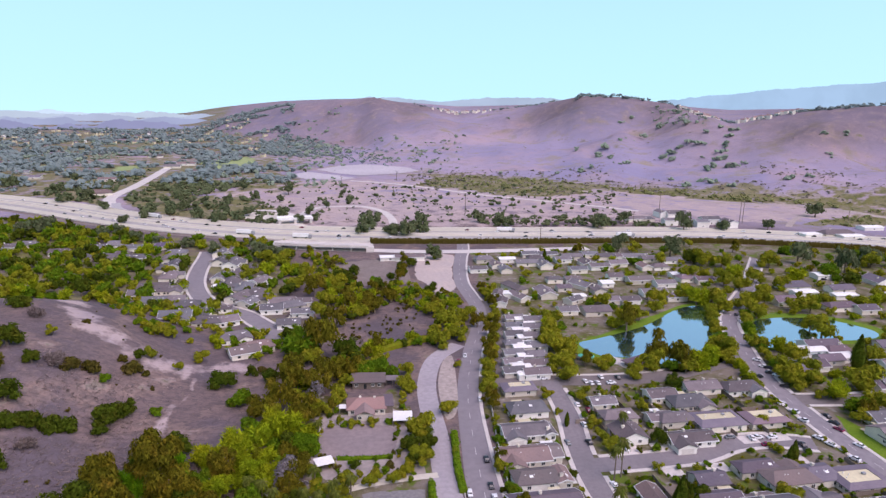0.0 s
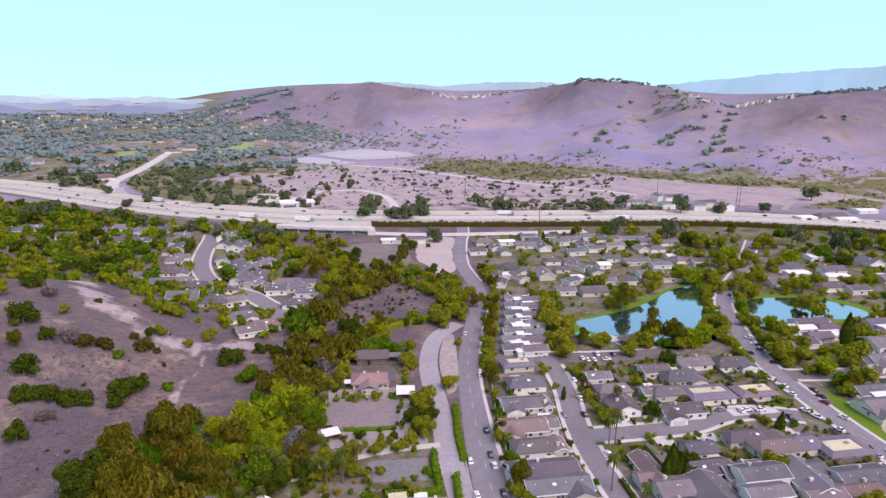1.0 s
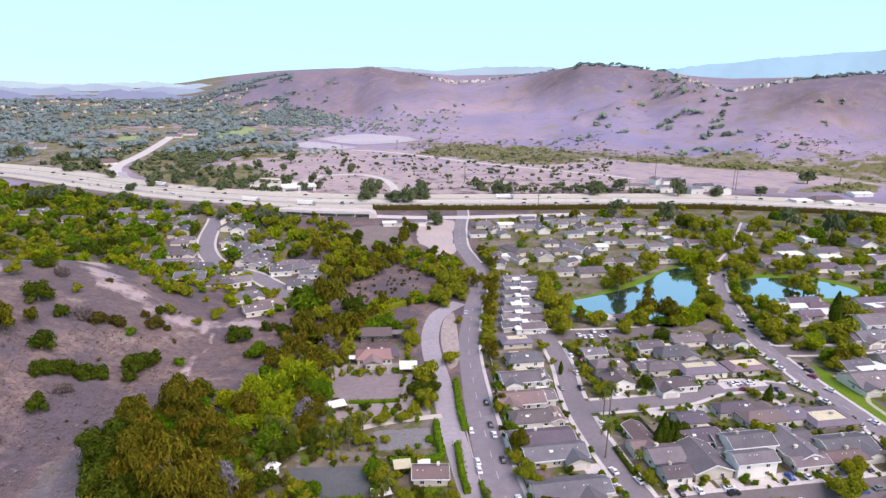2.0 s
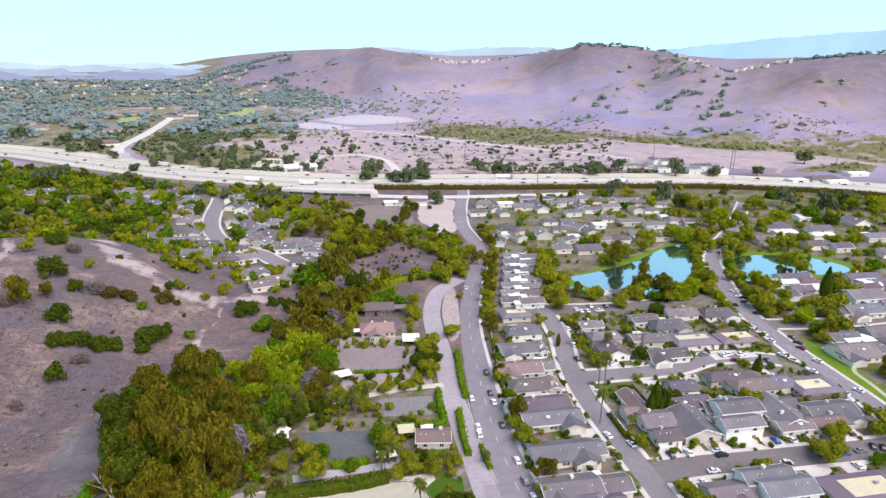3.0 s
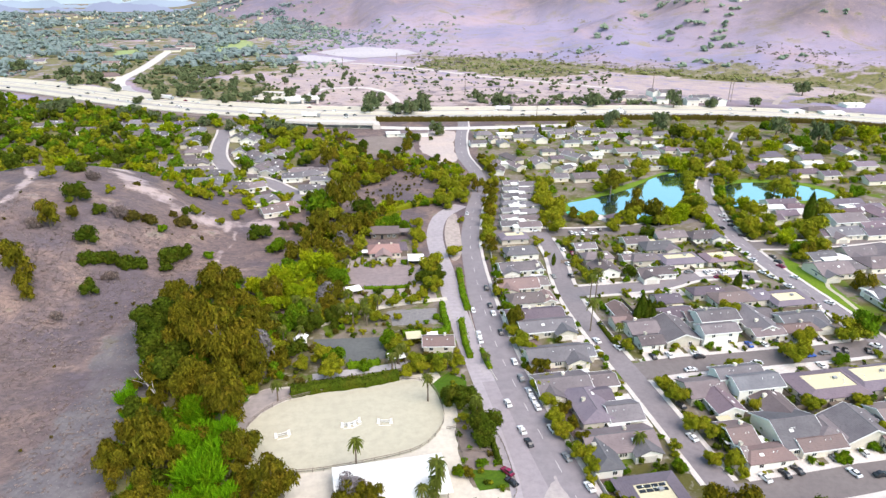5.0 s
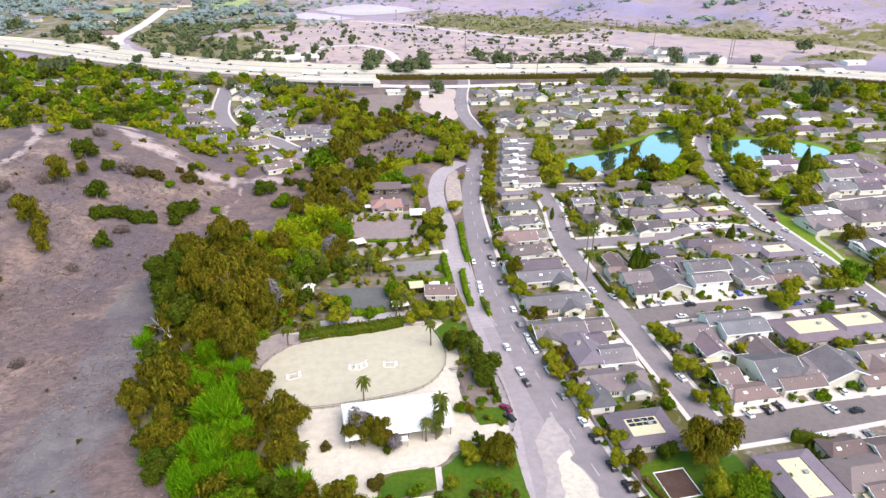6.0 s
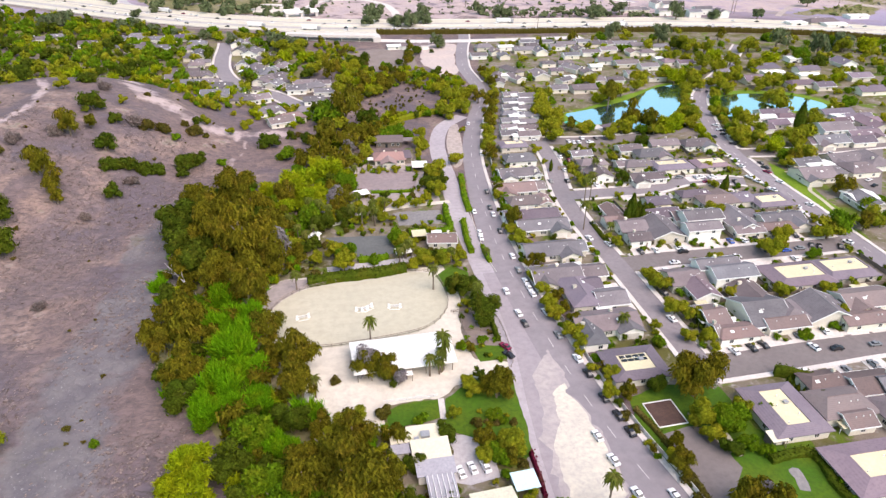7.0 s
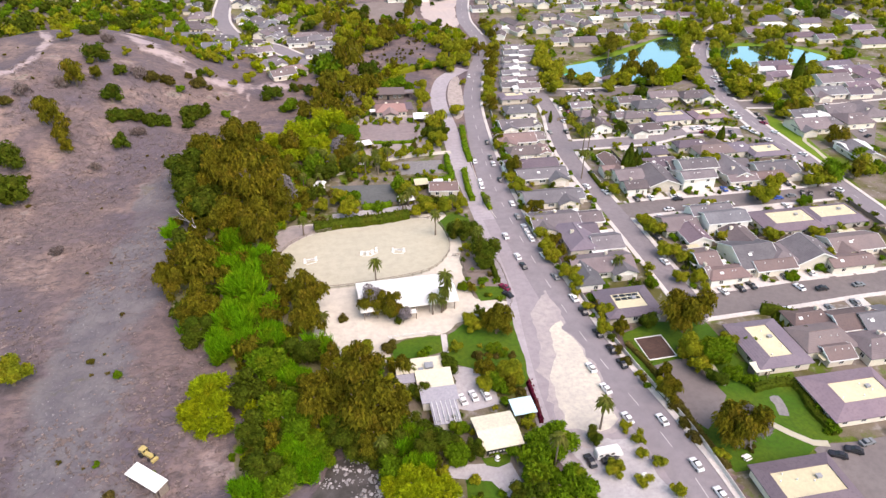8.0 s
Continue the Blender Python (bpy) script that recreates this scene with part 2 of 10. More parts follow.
M_LAWN = surface("lawn", (0.038, 0.11, 0.002), (0.078, 0.125, 0.003), (0.03, 0.072, 0.002), 0.09, 0.9, 0.9, bump=0.6)
M_LAWN_FRESH = surface("watered_lawn", (0.10, 0.19, 0.006), (0.145, 0.215, 0.010), (0.07, 0.135, 0.004), 0.09, 0.9, 0.9, bump=0.6)
M_FIELD = surface("green_field", (0.25, 0.33, 0.11), (0.31, 0.35, 0.15), (0.22, 0.27, 0.12), 0.02, 0.2, 0.95)
M_WALL = surface("stucco", (0.72, 0.66, 0.55), (0.66, 0.60, 0.51), (0.56, 0.51, 0.44), 0.4, 2.5, 0.9, vary=0.2)
M_WALL_WHITE = surface("white_stucco", (0.82, 0.79, 0.72), (0.77, 0.74, 0.68), (0.68, 0.65, 0.59), 0.4, 2.5, 0.85, vary=0.05)
M_ROOF = {
    "g": roof_material("grey_shingles", (0.128, 0.114, 0.122), (0.165, 0.148, 0.155), (0.09, 0.08, 0.086)),
    "n": roof_material("brown_shingles", (0.185, 0.138, 0.13), (0.155, 0.122, 0.12), (0.11, 0.087, 0.085)),
    "p": roof_material("plum_grey_shingles", (0.145, 0.115, 0.138), (0.172, 0.136, 0.155), (0.10, 0.08, 0.095)),
    "v": roof_material("violet_slate", (0.12, 0.105, 0.17), (0.145, 0.13, 0.195), (0.085, 0.075, 0.12)),
    "r": roof_material("faded_clay_tiles", (0.285, 0.19, 0.175), (0.245, 0.165, 0.155), (0.19, 0.13, 0.125)),
}
M_MEMBRANE = surface("pale_roof_membrane", (0.63, 0.56, 0.36), (0.57, 0.50, 0.33), (0.48, 0.43, 0.30), 0.25, 1.5, 0.8, vary=0.1)
M_CREAM = surface("cream_roof_coating", (0.67, 0.62, 0.46), (0.60, 0.555, 0.42), (0.46, 0.43, 0.35), 0.25, 1.5, 0.8)
M_TIN = surface("weathered_tin", (0.37, 0.355, 0.385), (0.32, 0.305, 0.335), (0.25, 0.24, 0.265), 0.3, 1.6, 0.6, metal=0.1)
M_WHITE_ROOF = surface("white_roof_coating", (0.80, 0.78, 0.74), (0.74, 0.72, 0.68), (0.62, 0.6, 0.57), 0.25, 1.5, 0.7)
M_WHITE = surface("white_paint", (0.78, 0.77, 0.75), (0.72, 0.71, 0.69), (0.6, 0.59, 0.57), 0.5, 3.0, 0.6)
M_GARAGE = surface("garage_paint", (0.66, 0.62, 0.56), (0.60, 0.57, 0.51), (0.5, 0.47, 0.43), 0.5, 2.0, 0.6, vary=0.2)
M_GLASS = surface("dark_window_glass", (0.02, 0.025, 0.03), (0.03, 0.035, 0.04), (0.015, 0.02, 0.02), 1.0, 3.0, 0.1, spec=0.6, bump=0)
M_WOOD = surface("weathered_wood", (0.20, 0.16, 0.13), (0.25, 0.20, 0.165), (0.13, 0.10, 0.08), 1.0, 5.0, 0.85, vary=0.2)
M_METAL = surface("grey_metal", (0.33, 0.33, 0.34), (0.38, 0.38, 0.39), (0.25, 0.25, 0.26), 0.8, 4.0, 0.5, metal=0.3)
M_RUBBER = surface("rubber", (0.02, 0.02, 0.02), (0.03, 0.03, 0.03), (0.015, 0.015, 0.015), 1.0, 4.0, 0.8)
M_TURQUOISE = surface("turquoise_canvas", (0.05, 0.45, 0.34), (0.08, 0.5, 0.4), (0.04, 0.36, 0.28), 0.5, 2.0, 0.7)
M_BLUE = surface("pale_blue_sheet", (0.50, 0.72, 0.76), (0.46, 0.66, 0.72), (0.4, 0.6, 0.66), 0.5, 2.0, 0.6)
M_POOL = surface("pool_water", (0.05, 0.42, 0.60), (0.07, 0.48, 0.66), (0.04, 0.36, 0.55), 0.5, 2.0, 0.08, spec=0.5, bump=0.1)
M_ROCK = surface("creek_rock", (0.34, 0.315, 0.315), (0.26, 0.24, 0.24), (0.17, 0.155, 0.15), 0.6, 3.0, 0.9, vary=0.3)
M_YELLOW = surface("yellow_machine_paint", (0.55, 0.42, 0.14), (0.48, 0.37, 0.14), (0.33, 0.26, 0.12), 0.8, 3.0, 0.6)
M_LINE = surface("road_marking", (0.56, 0.53, 0.51), (0.48, 0.45, 0.43), (0.38, 0.35, 0.34), 0.5, 3.0, 0.8)
M_DARK_SOIL = surface("bark_mulch", (0.075, 0.042, 0.034), (0.10, 0.058, 0.045), (0.05, 0.03, 0.025), 0.3, 2.0, 0.95, bump=0.6)
M_LEAF = {
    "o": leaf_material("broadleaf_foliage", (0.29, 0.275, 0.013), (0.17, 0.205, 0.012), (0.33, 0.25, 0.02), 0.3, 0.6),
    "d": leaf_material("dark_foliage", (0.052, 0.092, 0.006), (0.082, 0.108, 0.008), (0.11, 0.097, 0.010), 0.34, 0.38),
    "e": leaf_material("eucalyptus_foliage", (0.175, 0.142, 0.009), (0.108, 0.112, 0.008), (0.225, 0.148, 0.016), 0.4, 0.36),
    "b": leaf_material("bright_foliage", (0.14, 0.235, 0.007), (0.09, 0.185, 0.007), (0.18, 0.185, 0.010), 0.3),
    "w": leaf_material("lime_foliage", (0.34, 0.36, 0.008), (0.22, 0.31, 0.008), (0.32, 0.29, 0.010), 0.35),
    "s": leaf_material("shrub_foliage", (0.075, 0.078, 0.008), (0.125, 0.095, 0.02), (0.16, 0.115, 0.04), 0.45),
    # f, h, t: far foliage, its base colour paled for distance haze
    "f": leaf_material("hazed_sage_scrub", (0.23, 0.22, 0.16), (0.26, 0.225, 0.19), (0.28, 0.23, 0.21), 0.15, 0.9),
    "h": leaf_material("hazed_thicket", (0.24, 0.33, 0.24), (0.28, 0.33, 0.24), (0.31, 0.32, 0.26), 0.12, 0.9),
    "t": leaf_material("hazed_tree_foliage", (0.19, 0.26, 0.265), (0.235, 0.29, 0.27), (0.27, 0.30, 0.27), 0.15, 0.85),
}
M_LEAF["x"] = M_LEAF["d"]
M_LEAF["a"] = leaf_material("reed_blades", (0.17, 0.36, 0.006), (0.10, 0.28, 0.006), (0.24, 0.30, 0.010), 0.35, 0.55)
M_LEAF["g"] = leaf_material("withered_twigs", (0.24, 0.21, 0.22), (0.19, 0.17, 0.175), (0.28, 0.24, 0.22), 0.3, 0.7)
M_LEAF["l"] = leaf_material("yellow_reeds", (0.26, 0.26, 0.09), (0.22, 0.25, 0.10), (0.29, 0.26, 0.15), 0.2, 0.8)
# q: oak green with some distance haze greyed into it
M_LEAF["q"] = leaf_material("hazed_oak_foliage", (0.10, 0.135, 0.06), (0.13, 0.16, 0.075), (0.17, 0.155, 0.085), 0.3, 0.6)
M_LEAF["y"] = leaf_material("dry_brush", (0.29, 0.22, 0.195), (0.21, 0.165, 0.155), (0.16, 0.125, 0.115), 0.4, 0.7)
M_PALM = leaf_material("palm_fronds", (0.13, 0.15, 0.02), (0.10, 0.125, 0.02), (0.20, 0.16, 0.05))


def water_material():
    """Still lake water: a dark body under a mirror of sky and trees."""
    m, nt, bsdf = base_material("lake_water", 0.05, 0.0, 0.6)
    v = coords(nt, True)
    col = ramp_mix(nt, (0.02, 0.06, 0.07), (0.03, 0.075, 0.08), noise_fac(nt, 0.05, 0.4, 0.6, 3.0, v))
    nt.links.new(col, bsdf.inputs["Base Color"])
    gl = nt.nodes.new("ShaderNodeBsdfGlossy")
    gl.inputs["Color"].default_value = (0.74, 0.88, 1.0, 1)
    gl.inputs["Roughness"].default_value = 0.06
    b = nt.nodes.new("ShaderNodeBump")
    b.inputs["Strength"].default_value = 0.08
    b.inputs["Distance"].default_value = 0.05
    nt.links.new(noise_fac(nt, 0.8, 0.3, 0.7, 3.0, v), b.inputs["Height"])
    nt.links.new(b.outputs["Normal"], gl.inputs["Normal"])
    mix = nt.nodes.new("ShaderNodeMixShader")
    mix.inputs["Fac"].default_value = 0.66
    nt.links.new(bsdf.outputs["BSDF"], mix.inputs[1])
    nt.links.new(gl.outputs["BSDF"], mix.inputs[2])
    nt.links.new(mix.outputs["Shader"], nt.nodes["Material Output"].inputs["Surface"])
    return m


M_WATER = water_material()


def car_material(name, col):
    return surface(name, col, tuple(c * 0.95 for c in col), tuple(c * 0.85 for c in col), 1.0, 4.0, 0.25, spec=0.5, bump=0)


M_CAR = {
    "w": car_material("white_car_paint", (0.75, 0.75, 0.76)),
    "k": car_material("black_car_paint", (0.025, 0.025, 0.03)),
    "g": car_material("grey_car_paint", (0.20, 0.21, 0.22)),
    "r": car_material("maroon_car_paint", (0.22, 0.02, 0.06)),
    "b": car_material("blue_car_paint", (0.04, 0.10, 0.36)),
}


# ---- the plan: things by kind, x and y in metres, with size or turn ----
TREES_HILL = [('o', -163.2, 312.5, 10.3), ('w', -136.1, 286.3, 8.5), ('x', -130.2, 301.2, 10.4), ('y', -119.7, 289.6, 7.4), ('o', -117.0, 257.3, 12.3), ('w', -107.1, 272.4, 4.8), ('o', -105.6, 248.3, 6.6), ('e', -120.8, 234.4, 10.5), ('e', -114.3, 241.4, 7.5), ('y', -126.8, 233.7, 7.3), ('d', -106.4, 227.5, 11.3), ('x', -103.4, 217.9, 9.2), ('x', -98.5, 220.4, 9.8), ('x', -91.1, 221.6, 9.0), ('x', -86.1, 222.5, 8.4), ('o', -74.6, 227.7, 11.3), ('o', -70.1, 234.0, 8.0), ('d', -76.5, 222.1, 6.1), ('b', -61.0, 236.8, 5.1), ('o', -49.0, 212.6, 9.6), ('d', -99.6, 200.7, 8.4), ('e', -124.6, 206.3, 12.0)]
TREES_HILL += [('e', -119.8, 198.5, 10.1), ('e', -117.5, 193.7, 6.8), ('b', -82.6, 250.8, 5.4), ('y', -99.0, 251.1, 9.0), ('s', -93.4, 251.7, 8.4), ('s', -88.0, 253.7, 7.8), ('s', -80.3, 268.6, 4.4), ('o', -75.7, 275.0, 5.7), ('w', -72.4, 278.2, 5.8), ('s', -76.0, 263.3, 7.7), ('s', -71.0, 262.5, 3.7), ('s', -99.9, 291.2, 3.7), ('o', -41.3, 261.2, 11.0), ('b', -33.3, 244.2, 9.6), ('o', -30.8, 272.4, 6.9), ('s', -26.6, 276.1, 4.4), ('o', -22.4, 265.0, 8.6), ('y', -106.5, 186.0, 5.6), ('y', -94.8, 210.9, 6.8), ('w', -53.7, 285.1, 7.8), ('w', -60.7, 273.1, 5.1)]
TREES_HILL_FOOT = [('d', -135.9, 185.9, 14.2), ('d', -130.1, 165.0, 15.0), ('o', -100.2, 69.1, 10.6), ('y', -107.2, 131.0, 5.0), ('s', -143.8, 217.4, 6.5), ('y', -139.4, 224.3, 7.0), ('b', -75.5, 67.0, 3.0), ('w', -52.0, 55.0, 11.5), ('w', -50.5, 46.6, 11.0), ('w', -55.4, 49.7, 8.5), ('b', -45.1, 36.2, 2.2), ('b', -74.1, 39.2, 1.7), ('s', -69.8, 30.5, 2.8), ('b', -62.3, 34.1, 3.1), ('s', -83.2, 74.3, 2.4)]
TREES_CREEK = [('e', -69.1, 190.7, 13.7), ('d', -70.0, 169.7, 18.0), ('e', -57.3, 162.6, 19.8), ('o', -50.9, 194.3, 16.6), ('e', -45.0, 144.1, 21.8), ('d', -61.0, 145.1, 21.1), ('e', -40.5, 118.5, 19.8), ('e', -34.3, 143.0, 12.0), ('e', -52.1, 129.1, 15.4), ('d', -63.4, 120.3, 13.0), ('e', -57.5, 105.6, 16.1), ('o', -64.8, 102.0, 12.5), ('e', -56.5, 85.8, 13.0), ('d', -57.0, 77.9, 10.9), ('b', -48.9, 122.6, 13.0), ('b', -50.9, 107.1, 12.2), ('b', -45.0, 95.3, 15.4), ('b', -42.6, 108.8, 12.2), ('b', -46.2, 80.9, 12.8), ('b', -40.3, 84.8, 12.9), ('b', -49.9, 70.7, 10.6), ('b', -44.0, 71.9, 10.6), ('b', -37.0, 73.0, 10.6), ('b', -31.2, 57.1, 9.9)]
TREES_CREEK += [('e', -35.6, 99.9, 11.7), ('o', -27.7, 86.5, 13.3), ('e', -34.0, 90.4, 9.4)]
TREES_CREEK_SOUTH = [('o', -13.7, 63.7, 7.4), ('o', -18.1, 60.7, 8.0), ('e', -22.0, 60.0, 7.9), ('o', -21.2, 56.2, 7.8), ('d', -18.9, 33.7, 8.9), ('d', -14.9, 29.3, 5.9), ('d', -10.5, 29.8, 8.8), ('d', -4.2, 33.4, 8.9), ('d', -1.3, 31.8, 7.4), ('d', -8.3, 37.0, 8.1), ('d', 2.3, 30.3, 7.4), ('d', -28.3, 29.4, 8.2), ('d', -32.4, 33.6, 8.9), ('d', -26.3, 35.9, 8.4), ('d', 3.9, 25.7, 6.4), ('d', -24.7, 31.9, 5.9), ('w', -10.5, 20.1, 7.0), ('e', -26.3, 74.5, 10.9), ('e', -29.2, 77.7, 10.7), ('d', -37.9, 60.7, 11.7), ('d', -42.9, 51.8, 11.3), ('d', -36.1, 44.7, 12.4), ('d', -39.8, 38.4, 10.6), ('d', -31.1, 41.0, 10.7)]
TREES_CREEK_SOUTH += [('d', -28.2, 63.9, 10.1), ('e', -25.6, 49.0, 10.3), ('d', -22.3, 40.1, 9.1), ('d', -38.2, 27.5, 10.1), ('d', -33.6, 25.0, 8.6), ('d', -40.4, 25.5, 8.7), ('e', -20.0, 49.4, 14.0), ('e', -14.8, 39.0, 16.9), ('e', -8.9, 41.1, 12.0), ('e', -25.8, 42.4, 10.6), ('e', -14.4, 54.2, 11.2), ('d', -21.3, 34.9, 8.9), ('e', -13.9, 32.1, 8.8), ('d', -6.5, 31.4, 8.8), ('d', -1.9, 28.1, 8.7), ('d', -10.1, 22.9, 8.5), ('d', -4.6, 23.4, 8.6), ('d', 3.1, 27.9, 6.8), ('w', -5.9, 19.1, 9.8), ('w', -0.9, 16.8, 8.4), ('w', -9.4, 17.8, 8.4), ('s', -6.1, 65.5, 4.5)]
TREES_CREEK_NORTH = [('w', -40.5, 204.5, 8.8), ('w', -36.2, 198.6, 9.2), ('w', -31.5, 207.9, 10.5), ('w', -22.7, 211.0, 11.6), ('w', -17.6, 221.8, 9.8), ('w', -9.2, 227.7, 10.0), ('b', -6.8, 216.5, 8.1), ('b', -27.0, 221.8, 8.2), ('o', -23.7, 234.0, 9.7), ('o', -31.1, 191.6, 10.9), ('b', -37.2, 188.7, 8.9), ('o', -43.8, 177.5, 14.2), ('o', -26.1, 231.8, 7.4), ('w', -13.6, 214.6, 13.3), ('w', -27.2, 197.9, 12.6), ('w', -20.6, 188.9, 12.2), ('w', -32.7, 184.7, 12.6), ('w', -14.4, 187.7, 10.7), ('b', -7.6, 204.8, 10.3), ('b', -22.4, 172.7, 12.7), ('d', -31.5, 170.5, 9.0), ('e', -35.3, 169.0, 12.5), ('d', -41.6, 174.1, 12.8), ('e', -46.7, 152.9, 18.2)]
TREES_CREEK_NORTH += [('o', -58.0, 171.7, 14.0), ('e', -60.5, 157.1, 13.3), ('d', -66.3, 158.8, 13.5), ('e', -9.1, 225.6, 11.6), ('o', -2.9, 249.1, 12.5), ('e', 3.1, 262.9, 11.1), ('d', 9.6, 285.4, 13.9), ('o', -13.6, 255.0, 15.1), ('o', -16.8, 238.0, 12.1), ('e', -1.7, 287.4, 16.5), ('o', 14.7, 312.9, 14.2), ('b', -13.3, 289.5, 17.3), ('e', -65.8, 142.5, 12.7), ('d', -17.5, 168.3, 10.4), ('d', -9.7, 172.1, 9.2)]
TREES_MIDWOOD = [('o', 8.6, 402.0, 16.4), ('e', 14.8, 355.2, 16.2), ('e', 27.9, 347.9, 12.5), ('e', 6.5, 329.4, 13.8), ('o', 1.3, 363.0, 15.0), ('e', 38.6, 365.1, 9.4), ('o', 64.5, 321.3, 19.7), ('o', 57.9, 340.1, 14.4), ('o', 74.8, 329.6, 14.2), ('o', 56.1, 294.7, 15.3), ('o', 66.6, 302.6, 13.2), ('e', 45.9, 338.2, 8.2), ('d', 81.5, 465.4, 15.3), ('d', 52.7, 428.1, 10.8), ('d', 61.3, 444.4, 9.5), ('s', 20.6, 344.8, 6.9), ('s', 48.0, 332.0, 6.7), ('s', 18.6, 410.9, 10.4), ('e', -4.9, 381.9, 16.4), ('o', -9.9, 420.4, 20.2), ('o', -17.6, 395.1, 17.7), ('o', -27.9, 459.3, 24.1), ('o', -40.5, 465.4, 22.2), ('o', -46.6, 425.0, 16.4)]
TREES_MIDWOOD += [('d', 14.8, 410.6, 11.1), ('s', 4.5, 446.4, 10.3), ('e', 29.7, 333.3, 8.7), ('s', 41.1, 343.4, 7.6), ('s', 35.5, 385.8, 7.6)]
TREES_COMPOUND = [('e', -9.6, 189.9, 9.6), ('e', -11.4, 177.6, 9.6), ('b', -4.0, 178.0, 7.6), ('b', 8.1, 153.6, 8.9), ('b', 8.5, 145.7, 6.7), ('o', 15.7, 138.0, 8.0), ('o', 22.5, 135.7, 7.3), ('o', 29.6, 138.7, 5.2), ('o', -14.8, 148.1, 7.5), ('b', -10.4, 145.8, 9.3), ('o', -21.0, 144.5, 6.3), ('b', -1.0, 141.2, 5.2), ('b', -24.9, 154.5, 5.0), ('o', -6.7, 172.1, 5.4), ('o', 5.5, 185.2, 6.5), ('o', 12.8, 183.6, 5.2), ('o', 20.4, 184.2, 5.2), ('o', 25.4, 188.0, 4.4), ('o', 14.7, 265.3, 8.4), ('b', 22.3, 267.9, 10.1), ('b', 28.1, 265.0, 8.4), ('o', 5.4, 172.6, 5.0), ('o', 26.3, 277.8, 7.0), ('o', 21.6, 274.6, 6.9)]
TREES_COMPOUND += [('o', 16.4, 271.3, 6.8), ('o', 34.5, 263.9, 7.3), ('o', 33.3, 246.9, 5.9), ('d', 33.9, 211.3, 8.6), ('d', 28.7, 194.9, 6.8), ('d', 34.6, 202.3, 6.5), ('o', 46.2, 226.6, 8.1), ('o', 58.5, 268.8, 4.0), ('o', 17.1, 221.8, 4.4), ('o', 9.7, 221.7, 4.4), ('o', 5.1, 224.8, 3.5), ('b', 23.2, 222.0, 3.9), ('o', 6.4, 184.3, 5.6), ('o', 15.2, 186.0, 4.4), ('o', 22.9, 186.6, 3.9), ('o', -2.3, 179.1, 8.4), ('o', 3.9, 178.8, 5.5), ('o', 5.4, 172.4, 5.4), ('o', -12.4, 184.9, 6.5), ('e', -11.2, 184.6, 9.4), ('o', -14.6, 173.5, 7.5), ('o', 9.5, 153.9, 7.7), ('o', 11.5, 147.2, 6.8), ('o', -11.8, 139.1, 9.1)]
TREES_COMPOUND += [('o', 16.4, 136.5, 6.5), ('o', 21.8, 136.5, 5.5), ('o', 11.7, 135.0, 5.4), ('o', 27.6, 138.0, 4.4), ('o', 13.6, 172.5, 3.7), ('b', 27.9, 170.8, 3.8), ('o', -5.9, 193.0, 4.4), ('o', 28.9, 154.3, 3.5)]
TREES_ROADSIDE = [('d', 25.4, 117.6, 11.1), ('d', 28.8, 100.3, 12.2), ('o', 32.7, 211.1, 10.5), ('o', 30.8, 193.8, 9.0), ('d', 28.5, 202.2, 7.7), ('b', 18.7, 88.5, 4.1), ('e', 23.8, 67.2, 8.1), ('o', 17.3, 73.0, 4.5), ('o', 22.1, 49.5, 7.3), ('o', 15.9, 47.0, 6.3), ('e', 21.8, 46.0, 5.7), ('e', 16.8, 52.0, 5.8), ('e', 21.3, 87.0, 3.4), ('b', 22.1, 23.1, 11.5), ('b', 18.6, 15.7, 9.6), ('b', 25.5, 13.8, 11.0), ('b', 26.6, 25.9, 10.1), ('b', 21.9, 11.6, 9.0), ('d', 15.9, 12.6, 8.2), ('d', 8.1, 55.1, 6.5), ('b', 6.5, 34.4, 5.4), ('d', 8.3, 27.0, 5.5), ('o', 22.7, 47.8, 7.4)]
TREES_ROADSIDE += [('b', 19.1, 45.8, 6.3), ('o', 17.7, 69.5, 5.7), ('e', 24.6, 67.9, 8.5), ('s', 16.2, 58.3, 3.6), ('b', 21.3, 60.0, 4.6), ('o', 10.9, 61.8, 4.6), ('d', -1.5, 46.4, 6.2), ('d', -2.6, 53.1, 5.2), ('g', -9.0, 84.0, 9.0), ('e', -9.4, 82.4, 9.0), ('e', -4.6, 79.0, 8.2), ('d', -2.2, 78.0, 6.6), ('g', -1.0, 76.4, 5.5), ('s', -18.0, 80.5, 3.3), ('d', 36.0, 26.0, 4.7), ('o', 44.8, 28.0, 3.2), ('o', 46.3, 23.8, 3.7), ('o', 44.8, 20.1, 3.2), ('o', 36.9, 16.7, 5.3), ('o', 42.2, 13.3, 3.7), ('o', 47.4, 16.8, 3.5), ('o', 48.0, 9.2, 4.0)]
